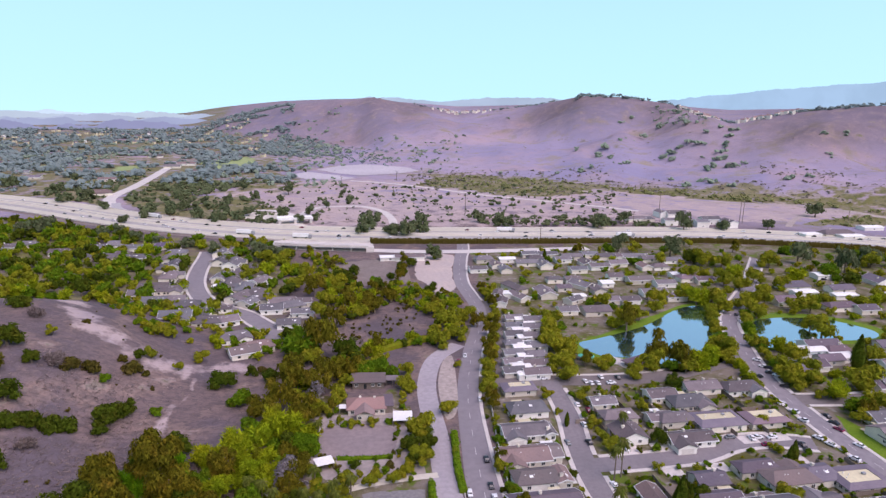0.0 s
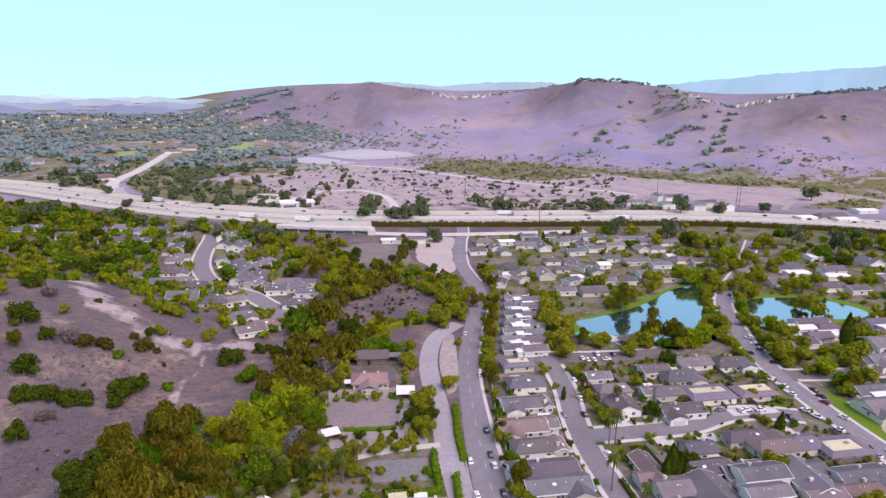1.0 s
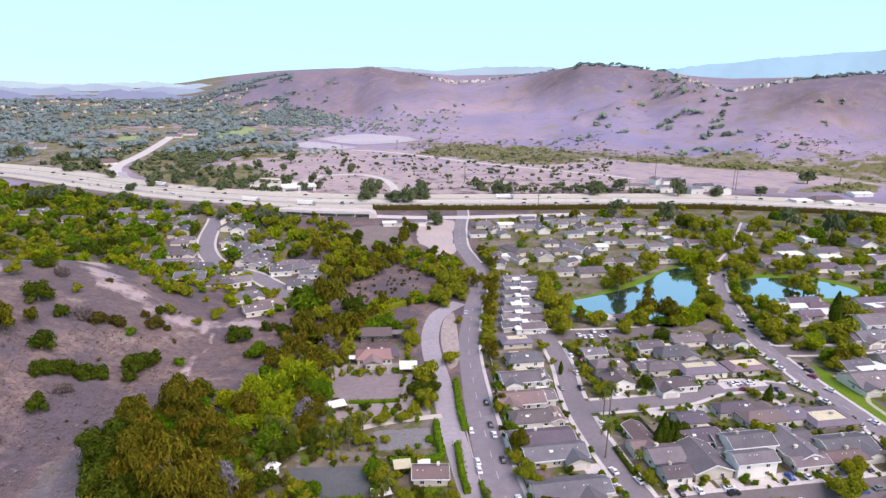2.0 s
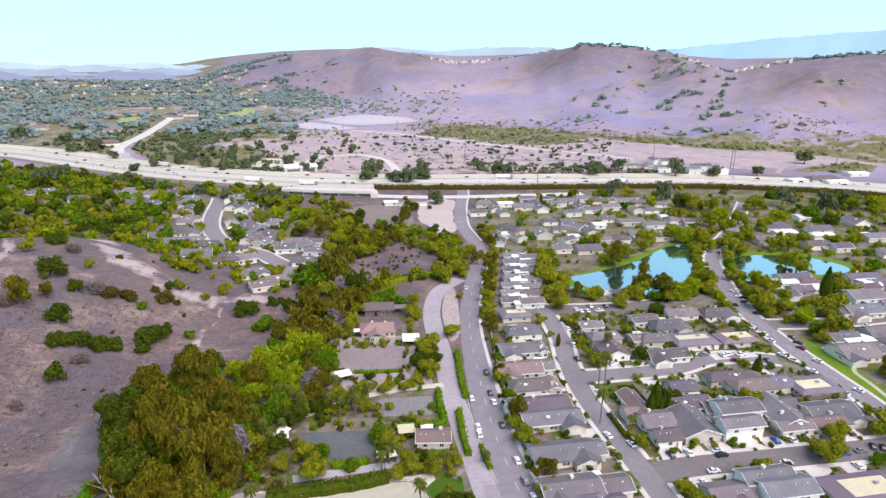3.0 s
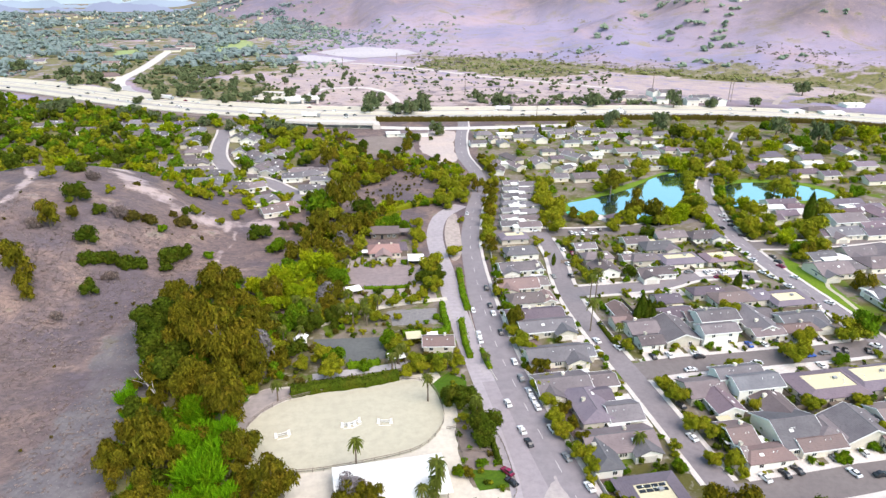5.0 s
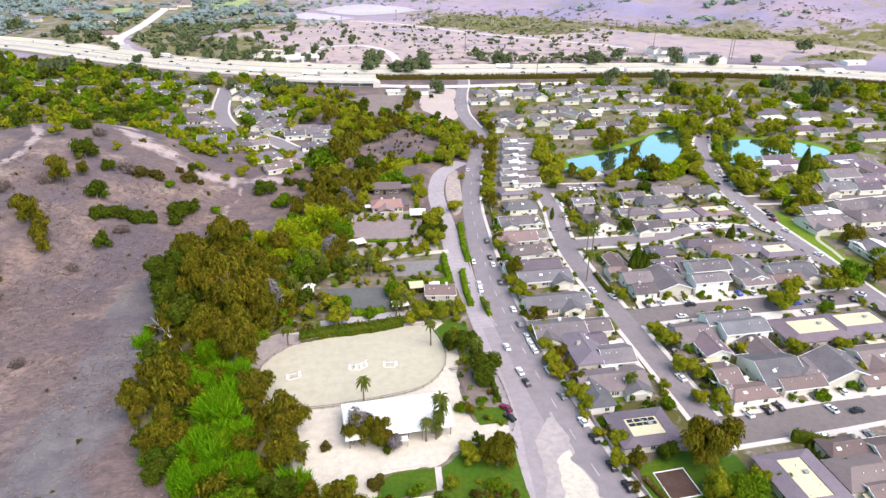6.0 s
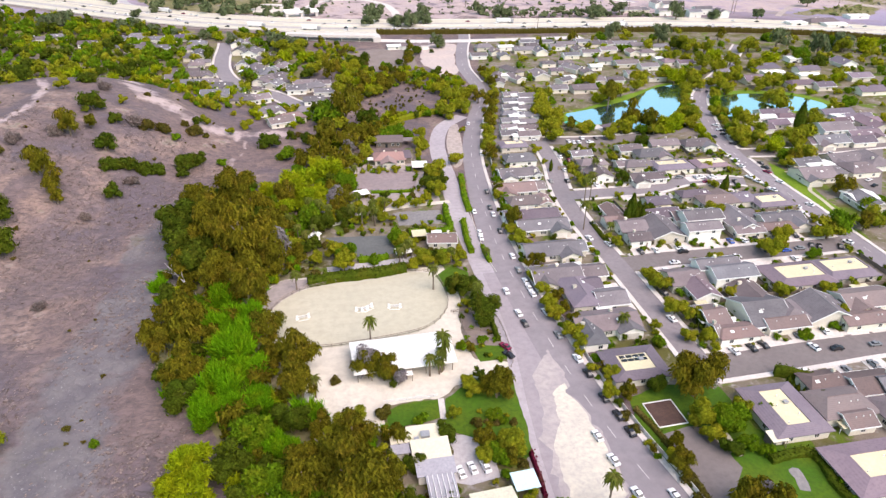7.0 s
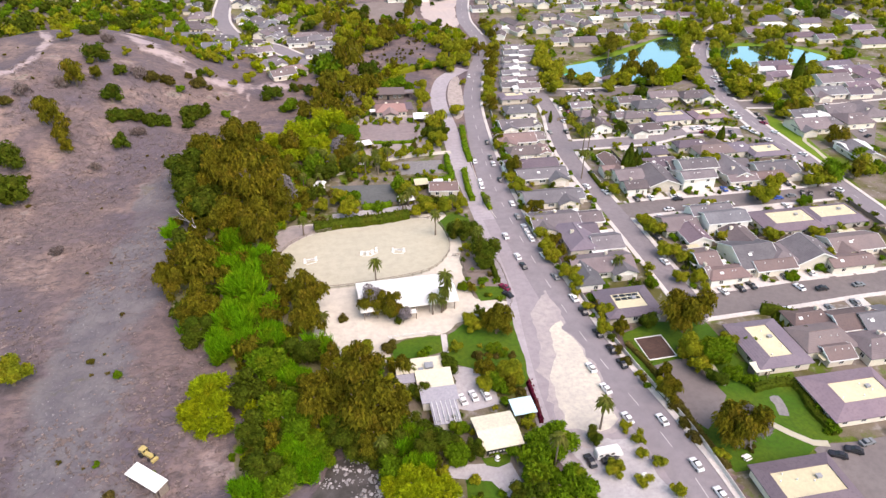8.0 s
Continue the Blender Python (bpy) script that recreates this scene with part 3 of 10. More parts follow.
TREES_VERGE = [('e', 70.7, 263.7, 7.8), ('e', 66.6, 242.8, 7.9), ('e', 65.0, 234.0, 6.6), ('e', 76.1, 282.4, 7.6), ('e', 82.4, 299.0, 6.6), ('e', 88.6, 325.5, 7.1), ('e', 56.4, 189.4, 6.2), ('o', 55.7, 184.5, 5.7), ('e', 56.0, 159.1, 8.7), ('e', 53.3, 146.4, 8.3), ('o', 55.0, 140.8, 6.1), ('e', 51.2, 119.7, 6.4), ('e', 51.8, 112.8, 6.3), ('e', 50.6, 104.0, 7.1), ('e', 50.6, 98.7, 6.3), ('e', 52.9, 88.6, 7.4), ('e', 53.5, 83.3, 6.0), ('e', 56.5, 129.5, 5.1), ('e', 52.6, 154.8, 5.6), ('e', 53.3, 61.6, 5.5), ('s', 60.4, 111.8, 3.0), ('b', 58.0, 136.7, 4.1), ('e', 96.7, 351.0, 6.7), ('e', 103.5, 377.3, 7.2)]
TREES_VERGE += [('e', 55.8, 72.0, 3.2), ('s', 53.5, 54.4, 3.6), ('s', 54.3, 49.7, 3.6), ('e', 59.6, 37.8, 6.3), ('s', 53.4, 142.1, 3.7)]
TREES_PARK = [('e', 75.6, 58.4, 14.0), ('g', 78.2, 60.4, 10.0), ('b', 77.3, 46.5, 11.0), ('o', 84.1, 50.3, 5.7), ('b', 89.8, 48.3, 5.1), ('o', 96.4, 50.7, 4.5), ('o', 72.2, 48.7, 8.1), ('e', 58.7, 35.4, 6.8), ('e', 61.6, 41.8, 4.6), ('e', 67.6, 19.0, 11.9), ('g', 71.0, 20.6, 9.5), ('e', 70.6, 23.1, 8.8), ('d', 66.6, 61.8, 6.0), ('b', 79.4, 39.6, 5.5), ('b', 82.5, 36.7, 4.8), ('d', 106.3, 50.1, 5.4), ('o', 71.8, 43.2, 6.3), ('s', 60.0, 32.1, 3.9), ('s', 59.4, 26.8, 3.8), ('s', 59.3, 22.6, 3.8), ('d', 73.9, 38.6, 6.3), ('b', 93.5, 25.1, 3.5), ('b', 92.5, 18.8, 3.8), ('s', 70.5, 17.4, 2.9), ('o', 62.7, 16.5, 3.7)]
TREES_STREET = [('o', 88.8, 94.0, 8.5), ('o', 92.5, 90.2, 6.6), ('o', 91.8, 79.5, 6.1), ('o', 86.3, 80.7, 6.0), ('d', 94.6, 87.0, 4.8), ('o', 90.7, 115.8, 5.6), ('o', 90.3, 107.4, 7.4), ('d', 93.8, 108.1, 5.9), ('o', 117.4, 118.9, 7.7), ('o', 141.8, 121.4, 9.9), ('o', 152.5, 131.2, 8.1), ('b', 156.5, 118.8, 5.6), ('o', 154.5, 110.7, 5.5), ('o', 110.2, 118.9, 4.6), ('o', 112.8, 99.7, 6.0), ('o', 129.5, 97.6, 7.0), ('o', 144.5, 95.6, 6.4), ('o', 137.9, 154.8, 8.3), ('o', 130.7, 154.5, 4.8), ('o', 159.8, 200.4, 6.8), ('o', 101.5, 229.5, 5.7), ('o', 97.8, 208.4, 5.8), ('o', 96.8, 198.7, 5.7), ('o', 96.8, 192.0, 6.1)]
TREES_STREET += [('o', 102.1, 198.4, 4.2), ('d', 111.7, 160.5, 7.1), ('d', 109.9, 154.2, 6.0), ('o', 88.4, 137.9, 5.5), ('o', 87.8, 143.8, 3.9), ('d', 95.7, 85.6, 4.4), ('b', 76.2, 79.6, 5.2), ('o', 127.0, 85.7, 4.8), ('o', 138.1, 82.7, 6.1), ('o', 140.3, 80.4, 4.9), ('b', 121.5, 75.7, 5.0)]
TREES_STREET_NORTH = [('o', 88.5, 233.8, 5.1), ('o', 88.3, 220.1, 3.3), ('d', 116.0, 193.8, 7.3), ('o', 121.8, 218.8, 5.6), ('b', 135.2, 190.9, 5.3), ('b', 153.0, 253.6, 7.6), ('o', 158.7, 249.1, 8.9), ('o', 144.9, 254.6, 12.6), ('d', 145.2, 234.5, 8.4), ('w', 166.8, 252.8, 12.9), ('w', 176.0, 257.5, 11.9), ('o', 103.3, 257.0, 15.1), ('o', 106.2, 284.3, 13.0), ('o', 103.5, 248.6, 11.9), ('o', 118.5, 316.2, 12.7), ('o', 122.9, 258.4, 9.3), ('o', 132.3, 246.6, 7.3), ('o', 152.9, 306.7, 8.6), ('w', 189.6, 275.5, 8.4), ('o', 184.2, 257.2, 10.0), ('o', 191.0, 268.9, 8.3), ('d', 178.1, 234.1, 5.0), ('o', 198.2, 234.7, 14.3), ('o', 205.9, 229.2, 14.3)]
TREES_STREET_NORTH += [('o', 215.7, 251.3, 13.7), ('w', 207.5, 215.1, 13.9), ('o', 224.5, 222.5, 19.7), ('b', 204.9, 204.3, 11.1), ('o', 216.2, 205.7, 12.6), ('d', 243.5, 236.5, 8.4), ('w', 197.3, 176.9, 14.4), ('o', 200.5, 166.9, 13.0), ('o', 186.6, 143.8, 15.7), ('o', 186.4, 152.0, 10.7), ('b', 182.5, 135.2, 15.3), ('o', 171.4, 130.5, 12.3), ('w', 202.2, 145.2, 8.2), ('o', 200.9, 217.6, 5.7)]
TREES_LAKE = [('w', 114.5, 305.7, 9.5), ('o', 109.5, 277.2, 11.3), ('o', 101.9, 264.1, 8.8), ('o', 111.4, 269.0, 7.5), ('o', 117.2, 324.5, 10.3), ('e', 156.4, 303.7, 12.6), ('o', 170.3, 317.3, 10.3), ('w', 152.5, 311.8, 7.6), ('o', 158.9, 342.4, 11.1), ('o', 160.4, 315.8, 11.9), ('o', 196.1, 343.2, 11.5), ('o', 185.4, 329.2, 9.3), ('o', 205.3, 349.1, 7.9), ('w', 218.0, 339.6, 13.3), ('o', 228.0, 340.0, 14.6), ('o', 226.0, 326.0, 11.6), ('o', 216.0, 346.9, 11.9), ('o', 216.1, 321.9, 7.6), ('o', 202.7, 297.2, 6.0), ('o', 189.9, 267.6, 11.2), ('o', 185.3, 271.4, 7.9), ('o', 242.2, 327.0, 13.4), ('o', 256.9, 331.1, 13.7), ('o', 238.5, 311.9, 11.4)]
TREES_LAKE += [('o', 226.8, 304.6, 6.3), ('o', 208.1, 273.5, 7.5), ('w', 167.1, 253.7, 10.5), ('w', 180.0, 263.8, 8.1), ('b', 127.2, 261.4, 6.0), ('o', 137.0, 252.5, 7.4), ('o', 143.6, 253.5, 9.0), ('d', 147.9, 240.3, 6.4), ('o', 254.9, 281.7, 13.7), ('o', 257.2, 292.8, 9.5)]
TREES_LAKE_EAST = [('o', 252.9, 245.8, 15.2), ('o', 249.4, 249.0, 10.4), ('o', 256.7, 243.4, 10.4), ('o', 214.3, 242.1, 9.7), ('o', 200.6, 232.1, 12.4), ('w', 218.1, 266.6, 8.9), ('o', 202.5, 239.6, 12.6), ('o', 276.1, 316.5, 20.1), ('o', 270.0, 321.0, 14.5), ('o', 295.9, 328.0, 12.6), ('o', 311.9, 322.2, 14.5), ('o', 334.3, 328.5, 13.3), ('o', 284.8, 270.1, 9.1), ('b', 298.6, 277.4, 11.7), ('o', 226.5, 224.4, 9.6), ('w', 328.3, 325.6, 8.8), ('o', 329.2, 303.4, 12.7), ('d', 346.8, 365.5, 17.0), ('w', 315.6, 378.8, 18.6), ('o', 320.6, 413.7, 21.6), ('b', 345.4, 381.3, 21.2), ('o', 282.9, 414.7, 18.9), ('w', 277.1, 389.9, 19.9), ('o', 284.3, 380.0, 18.0)]
TREES_LAKE_EAST += [('o', 274.8, 425.3, 19.1), ('d', 270.8, 435.4, 19.3), ('o', 241.3, 390.1, 15.7), ('o', 253.5, 391.0, 10.6), ('b', 401.9, 422.8, 16.2), ('o', 398.2, 404.7, 23.2), ('w', 417.6, 403.1, 23.6), ('o', 374.3, 452.5, 16.3), ('b', 363.3, 451.5, 15.1), ('o', 259.6, 375.9, 17.4), ('o', 263.0, 363.5, 15.4), ('o', 291.9, 364.0, 13.3)]
TREES_FREEWAY = [('o', -225.9, 586.1, 18.6), ('o', -237.7, 574.3, 16.3), ('o', -165.6, 575.1, 13.6), ('o', -173.2, 556.2, 12.2), ('o', -144.7, 543.9, 11.8), ('o', -125.4, 532.4, 11.5), ('o', -102.4, 520.9, 11.2), ('o', -78.7, 500.3, 10.7), ('o', -45.8, 474.5, 16.8), ('o', -32.3, 478.4, 14.4), ('d', 81.2, 465.8, 14.2), ('e', 230.8, 473.5, 15.7), ('e', 262.7, 450.6, 15.6), ('o', 37.2, 571.5, 18.0), ('o', 33.7, 555.3, 14.6), ('d', 30.1, 713.8, 11.2), ('d', 24.4, 778.7, 9.5), ('o', 81.1, 563.0, 14.9), ('o', 71.3, 545.0, 17.4), ('o', 59.8, 550.5, 17.5), ('o', 87.4, 555.3, 14.8), ('o', 92.6, 606.2, 13.9), ('d', 46.3, 627.3, 11.0), ('d', 51.8, 609.8, 11.8)]
TREES_FREEWAY += [('d', 5.7, 690.5, 9.6), ('d', -37.3, 783.9, 19.1), ('d', -92.9, 828.0, 14.4), ('o', 257.0, 566.5, 18.5), ('o', 251.2, 559.4, 16.1), ('o', 290.3, 588.5, 14.9), ('e', 329.3, 546.1, 16.7), ('o', 366.9, 542.7, 13.7), ('d', 412.3, 540.6, 13.0), ('e', 349.8, 420.8, 16.3), ('e', 366.6, 393.6, 18.9), ('o', 403.5, 412.8, 20.2), ('d', 510.5, 598.6, 20.5), ('d', 149.2, 601.6, 14.1), ('d', 161.9, 586.7, 13.8), ('d', 170.5, 578.2, 11.6)]
TREES_FIELD = [('d', -95.8, 619.9, 14.2), ('d', -113.0, 634.5, 14.6), ('d', -91.4, 662.7, 15.1), ('d', -75.8, 618.5, 14.1), ('d', -68.8, 649.4, 13.7), ('d', -132.0, 683.9, 14.5), ('d', -141.0, 650.3, 15.1), ('d', -159.7, 666.1, 15.5), ('d', -162.1, 643.5, 12.7), ('d', -55.3, 612.2, 10.7), ('d', -95.9, 719.9, 13.9), ('d', -72.3, 745.7, 11.7), ('d', -44.1, 729.2, 10.2), ('d', -123.2, 729.2, 11.6), ('d', -19.9, 609.8, 10.7), ('d', -12.8, 652.2, 11.4), ('d', -4.6, 622.3, 10.9), ('d', -36.2, 632.7, 13.3), ('o', -173.2, 620.2, 11.2), ('d', -163.3, 731.1, 11.7), ('d', -149.8, 749.3, 11.9), ('d', -22.4, 1010.1, 7.0), ('d', -356.1, 846.6, 19.1), ('d', -309.0, 907.4, 16.6)]
TREES_FIELD += [('o', -249.1, 758.7, 16.6), ('o', -265.1, 740.4, 16.4), ('o', -213.8, 695.1, 12.6), ('o', -295.0, 810.2, 14.9)]
TREES_SLOPE = [('e', 8.6, 324.4, 17.6), ('e', 17.5, 311.9, 14.6), ('o', -0.3, 338.4, 17.6), ('e', 23.8, 350.0, 14.8), ('o', 37.7, 360.0, 13.2), ('o', 46.3, 347.2, 12.8), ('e', 12.8, 296.9, 10.6), ('s', 29.3, 314.5, 11.1), ('s', 45.3, 313.1, 10.5), ('e', 55.5, 325.4, 14.7), ('o', -10.0, 293.9, 15.7), ('o', -6.9, 280.9, 12.9), ('e', -2.0, 258.6, 12.6), ('e', 10.5, 263.7, 9.6), ('b', 21.9, 266.5, 12.4), ('b', 14.5, 264.8, 10.2), ('o', 33.2, 250.7, 9.3), ('e', -12.7, 255.7, 11.9), ('d', 20.0, 427.2, 10.4), ('d', 14.1, 420.4, 9.5), ('o', 18.3, 340.2, 9.9), ('d', 44.1, 415.2, 6.3), ('e', 52.6, 425.4, 8.8), ('e', 57.8, 452.1, 8.5)]
TREES_SLOPE += [('e', 49.1, 407.5, 7.0), ('d', 73.7, 449.2, 4.3), ('d', 64.0, 380.3, 8.1), ('s', 31.4, 305.9, 6.7), ('e', 79.2, 318.2, 8.3), ('e', 82.7, 306.1, 8.1), ('e', 81.4, 292.8, 7.2)]
PALMS = [(-6.8, 94.5, 10), (11.7, 80.0, 13), (12.1, 80.5, 10), (11.3, 79.6, 8), (-12.5, 29.5, 7), (28.1, 107.7, 10), (7.9, 78.6, 7), (10.6, 78.9, 5), (24.6, 20.2, 11), (39.0, 29.3, 10), (93.4, 176.3, 13), (90.1, 174.2, 12), (81.7, 153.1, 12), (68.2, 87.8, 7), (-3.8, 181.9, 9), (105.4, 201.4, 9), (90.1, 147.3, 5), (-6.9, 171.1, 9), (-2.9, 170.4, 8), (1.4, 173.9, 9), (6.8, 177.3, 8), (-22.8, 177.7, 10), (-18.8, 175.0, 10), (-15.8, 172.5, 9), (2.0, 169.6, 8), (10.0, 142.9, 6), (7.8, 139.9, 6), (25.6, 137.1, 6), (38.8, 138.0, 4), (-2.9, 212.7, 8), (-63.1, 453.6, 9), (-44.0, 434.7, 8)]
PALMS += [(-27.3, 161.6, 7), (-24.5, 156.4, 7), (-30.5, 168.5, 8), (-21.6, 162.1, 6), (-33.0, 157.9, 7), (-70.0, 463.2, 9), (-91.4, 457.3, 8), (-60.4, 471.2, 8), (-23.1, 75.5, 7), (-20.6, 166.0, 7), (-28.0, 128.5, 7), (16.4, 121.0, 9), (11.4, 143.5, 7)]
CYPRESSES = [(102.1, 155.3, 13), (100.4, 154.7, 10), (103.3, 154.3, 9), (106.1, 153.7, 8), (104.8, 155.0, 10), (154.9, 174.7, 9), (87.9, 210.5, 6), (153.7, 174.9, 7), (125.7, 157.8, 5), (237.8, 239.6, 18), (162.4, 452.9, 9), (188.2, 440.0, 7), (103.0, 54.1, 4), (102.5, 55.5, 4), (103.2, 52.3, 4), (103.1, 57.9, 4)]
HOUSES_STRIP = [('f', 78.3, 240.7, 13.1, 7.4, 0), ('g', 77.8, 222.6, 18.0, 9.0, 0), ('g', 70.1, 206.1, 16.4, 9.0, 0), ('g', 80.4, 205.1, 8.2, 7.4, 90), ('n', 64.7, 190.3, 16.4, 9.8, 0), ('n', 76.4, 190.8, 9.8, 8.2, 0), ('n', 65.0, 176.8, 14.8, 8.2, 0), ('n', 74.5, 176.3, 8.2, 7.4, 90), ('p', 63.3, 163.6, 21.3, 9.0, 0), ('g', 65.1, 155.2, 19.7, 9.0, 0), ('g', 62.1, 136.8, 19.7, 9.8, 0), ('g', 75.9, 136.7, 13.1, 7.4, 0), ('g', 58.1, 119.6, 16.4, 10.7, 0), ('g', 69.0, 119.5, 13.1, 7.4, 0), ('p', 62.4, 107.7, 16.4, 9.8, 90), ('g', 72.8, 103.3, 13.9, 9.0, 0)]
HOUSES_STRIP += [('g', 64.0, 91.6, 19.7, 9.8, 0), ('g', 57.0, 87.3, 13.1, 7.4, 90), ('f', 64.0, 70.9, 15.6, 12.3, 0)]
HOUSES_NORTH = [('g', 107.3, 223.8, 9.8, 6.6, 0), ('g', 108.8, 212.0, 13.1, 7.4, 0), ('g', 106.7, 196.9, 14.8, 10.7, 90), ('g', 133.9, 226.4, 11.5, 8.2, 0), ('g', 142.2, 219.0, 16.4, 9.8, 0), ('g', 124.1, 208.3, 9.8, 6.6, 0), ('g', 129.0, 206.8, 13.1, 7.4, 0), ('g', 127.0, 192.5, 16.4, 7.4, 0), ('f', 144.5, 202.8, 18.0, 11.5, 0), ('g', 154.5, 231.3, 14.8, 8.2, 0), ('g', 171.5, 228.4, 16.4, 9.0, 0), ('f', 163.8, 201.2, 15.6, 10.7, 0)]
HOUSES_MIDDLE = [('n', 94.0, 158.5, 15.6, 11.5, 90), ('p', 118.9, 167.4, 9.8, 7.4, 0), ('p', 115.0, 156.5, 13.9, 8.2, 0), ('p', 138.7, 174.1, 13.9, 8.2, 0), ('n', 145.2, 164.6, 16.4, 9.0, 0), ('p', 155.9, 165.0, 12.3, 9.0, 0), ('f', 167.5, 160.9, 16.4, 11.5, 0), ('n', 125.5, 153.4, 13.9, 8.2, 0), ('g', 96.6, 148.6, 14.8, 9.8, 0), ('g', 95.3, 138.7, 13.1, 7.4, 0), ('g', 109.5, 143.0, 18.0, 12.3, 90), ('t', 127.5, 148.0, 14.8, 8.2, 0), ('t', 122.9, 137.3, 13.1, 7.4, 0), ('g', 143.1, 146.3, 17.2, 11.5, 90), ('g', 142.0, 136.2, 11.5, 7.4, 0), ('g', 160.4, 143.6, 17.2, 11.5, 0)]
HOUSES_MIDDLE += [('n', 155.0, 137.8, 14.8, 6.6, 0)]
HOUSES_SOUTH = [('g', 98.1, 110.7, 16.4, 10.7, 0), ('p', 102.4, 102.3, 9.8, 8.2, 90), ('t', 113.4, 114.6, 14.8, 7.4, 0), ('t', 115.8, 107.6, 14.8, 8.2, 0), ('g', 116.8, 98.2, 14.8, 9.8, 90), ('f', 139.4, 105.4, 21.3, 13.1, 0), ('f', 158.8, 106.8, 18.0, 13.1, 0), ('n', 152.2, 88.9, 18.0, 9.8, 0), ('n', 93.1, 88.0, 16.4, 10.7, 0), ('g', 113.8, 86.5, 13.1, 18.0, 0), ('g', 122.2, 84.9, 13.1, 11.5, 90), ('g', 133.4, 83.0, 16.4, 16.4, 90), ('n', 100.3, 77.5, 13.9, 8.2, 0), ('n', 118.0, 79.3, 13.1, 8.2, 0), ('n', 143.7, 76.9, 14.8, 9.8, 0), ('n', 91.4, 79.0, 7.4, 7.4, 0)]
HOUSES_COURT = [('f', 93.6, 47.2, 14.4, 17.0, 0), ('f', 104.0, 26.6, 20.5, 14.0, 0), ('f', 75.3, 5.0, 18.0, 12.3, 0), ('n', 111.6, 56.6, 11.5, 7.4, 0), ('n', 109.7, 46.8, 14.8, 9.8, 0), ('n', 123.8, 52.3, 13.1, 8.2, 0), ('g', 130.1, 51.2, 11.5, 9.8, 0), ('g', 122.1, 41.6, 9.8, 9.8, 0), ('n', 109.9, 41.5, 7.4, 5.7, 0)]
HOUSES_CARPORT = [('g', 100.8, 324.7, 9, 6, 0), ('g', 110.6, 321.0, 11, 7, 0), ('w', 104.9, 322.9, 8, 6, 0), ('w', 104.9, 314.0, 8, 5, 0), ('w', 99.2, 306.2, 8, 6, 0), ('w', 95.9, 286.8, 8, 5, 0), ('w', 92.7, 283.4, 8, 5, 0), ('w', 88.9, 263.7, 8, 5, 0), ('w', 85.3, 261.0, 8, 5, 0), ('g', 97.4, 312.9, 9, 6, 0), ('g', 106.9, 309.5, 11, 7, 0), ('g', 93.9, 300.7, 9, 6, 0), ('g', 103.4, 297.4, 11, 7, 0), ('w', 97.8, 296.2, 6, 5, 0), ('g', 90.1, 288.7, 9, 6, 0), ('g', 99.9, 285.2, 11, 7, 0)]
HOUSES_CARPORT += [('g', 86.7, 277.0, 9, 6, 0), ('g', 96.3, 273.9, 11, 7, 0), ('w', 90.8, 272.9, 6, 5, 0), ('g', 83.8, 267.0, 9, 6, 0), ('g', 93.2, 264.0, 11, 7, 0), ('g', 81.1, 257.5, 9, 6, 0), ('g', 90.4, 254.5, 11, 7, 0), ('w', 85.0, 253.8, 6, 5, 0), ('g', 103.9, 368.5, 10, 6, 70), ('g', 102.2, 353.9, 10, 6, 70), ('g', 118.0, 381.1, 18, 8, 110), ('g', 115.4, 363.0, 14, 7, 110), ('w', 110.2, 367.8, 6, 5, 70)]
HOUSES_FREEWAY = [('g', 116.0, 452.8, 12.8, 9.0, 0), ('g', 120.9, 436.9, 10.2, 7.7, 90), ('w', 132.7, 450.6, 11.5, 7.7, 0), ('g', 144.0, 439.6, 15.4, 7.7, 0), ('g', 155.4, 432.8, 12.8, 9.0, 90), ('g', 167.8, 462.7, 14.1, 7.7, 0), ('g', 183.9, 454.4, 15.4, 7.7, 0), ('g', 187.9, 434.3, 12.8, 9.0, 90), ('g', 174.6, 417.6, 11.5, 7.7, 0), ('g', 193.0, 424.3, 14.1, 7.7, 0), ('g', 211.4, 451.1, 16.6, 7.7, 0), ('g', 210.0, 431.5, 12.8, 9.0, 0), ('g', 232.1, 448.6, 19.2, 7.7, 0), ('g', 240.9, 441.6, 14.1, 7.7, 0), ('n', 225.8, 420.3, 10.2, 7.7, 90), ('g', 254.9, 435.7, 15.4, 7.7, 0)]
HOUSES_FREEWAY += [('p', 241.2, 388.6, 14.1, 9.0, 0), ('n', 206.0, 388.3, 16.6, 9.0, 0), ('g', 162.7, 381.3, 14.1, 9.0, 120), ('g', 168.5, 370.1, 11.5, 7.7, 90), ('w', 180.3, 383.5, 7.7, 7.7, 0), ('g', 133.6, 367.5, 15.4, 10.2, 90), ('g', 151.0, 331.9, 15.4, 10.2, 0), ('g', 135.2, 334.2, 10.2, 7.7, 0), ('g', 201.4, 361.3, 15.4, 7.7, 0), ('p', 210.0, 350.1, 12.8, 7.7, 0), ('g', 178.8, 347.6, 11.5, 7.7, 0), ('p', 148.9, 377.0, 9.0, 6.4, 0), ('g', 218.4, 378.5, 12.8, 7.7, 0), ('w', 237.1, 397.5, 7.7, 6.4, 0), ('g', 105.1, 426.4, 11.5, 7.7, 0), ('g', 124.0, 424.0, 10.2, 7.7, 90)]
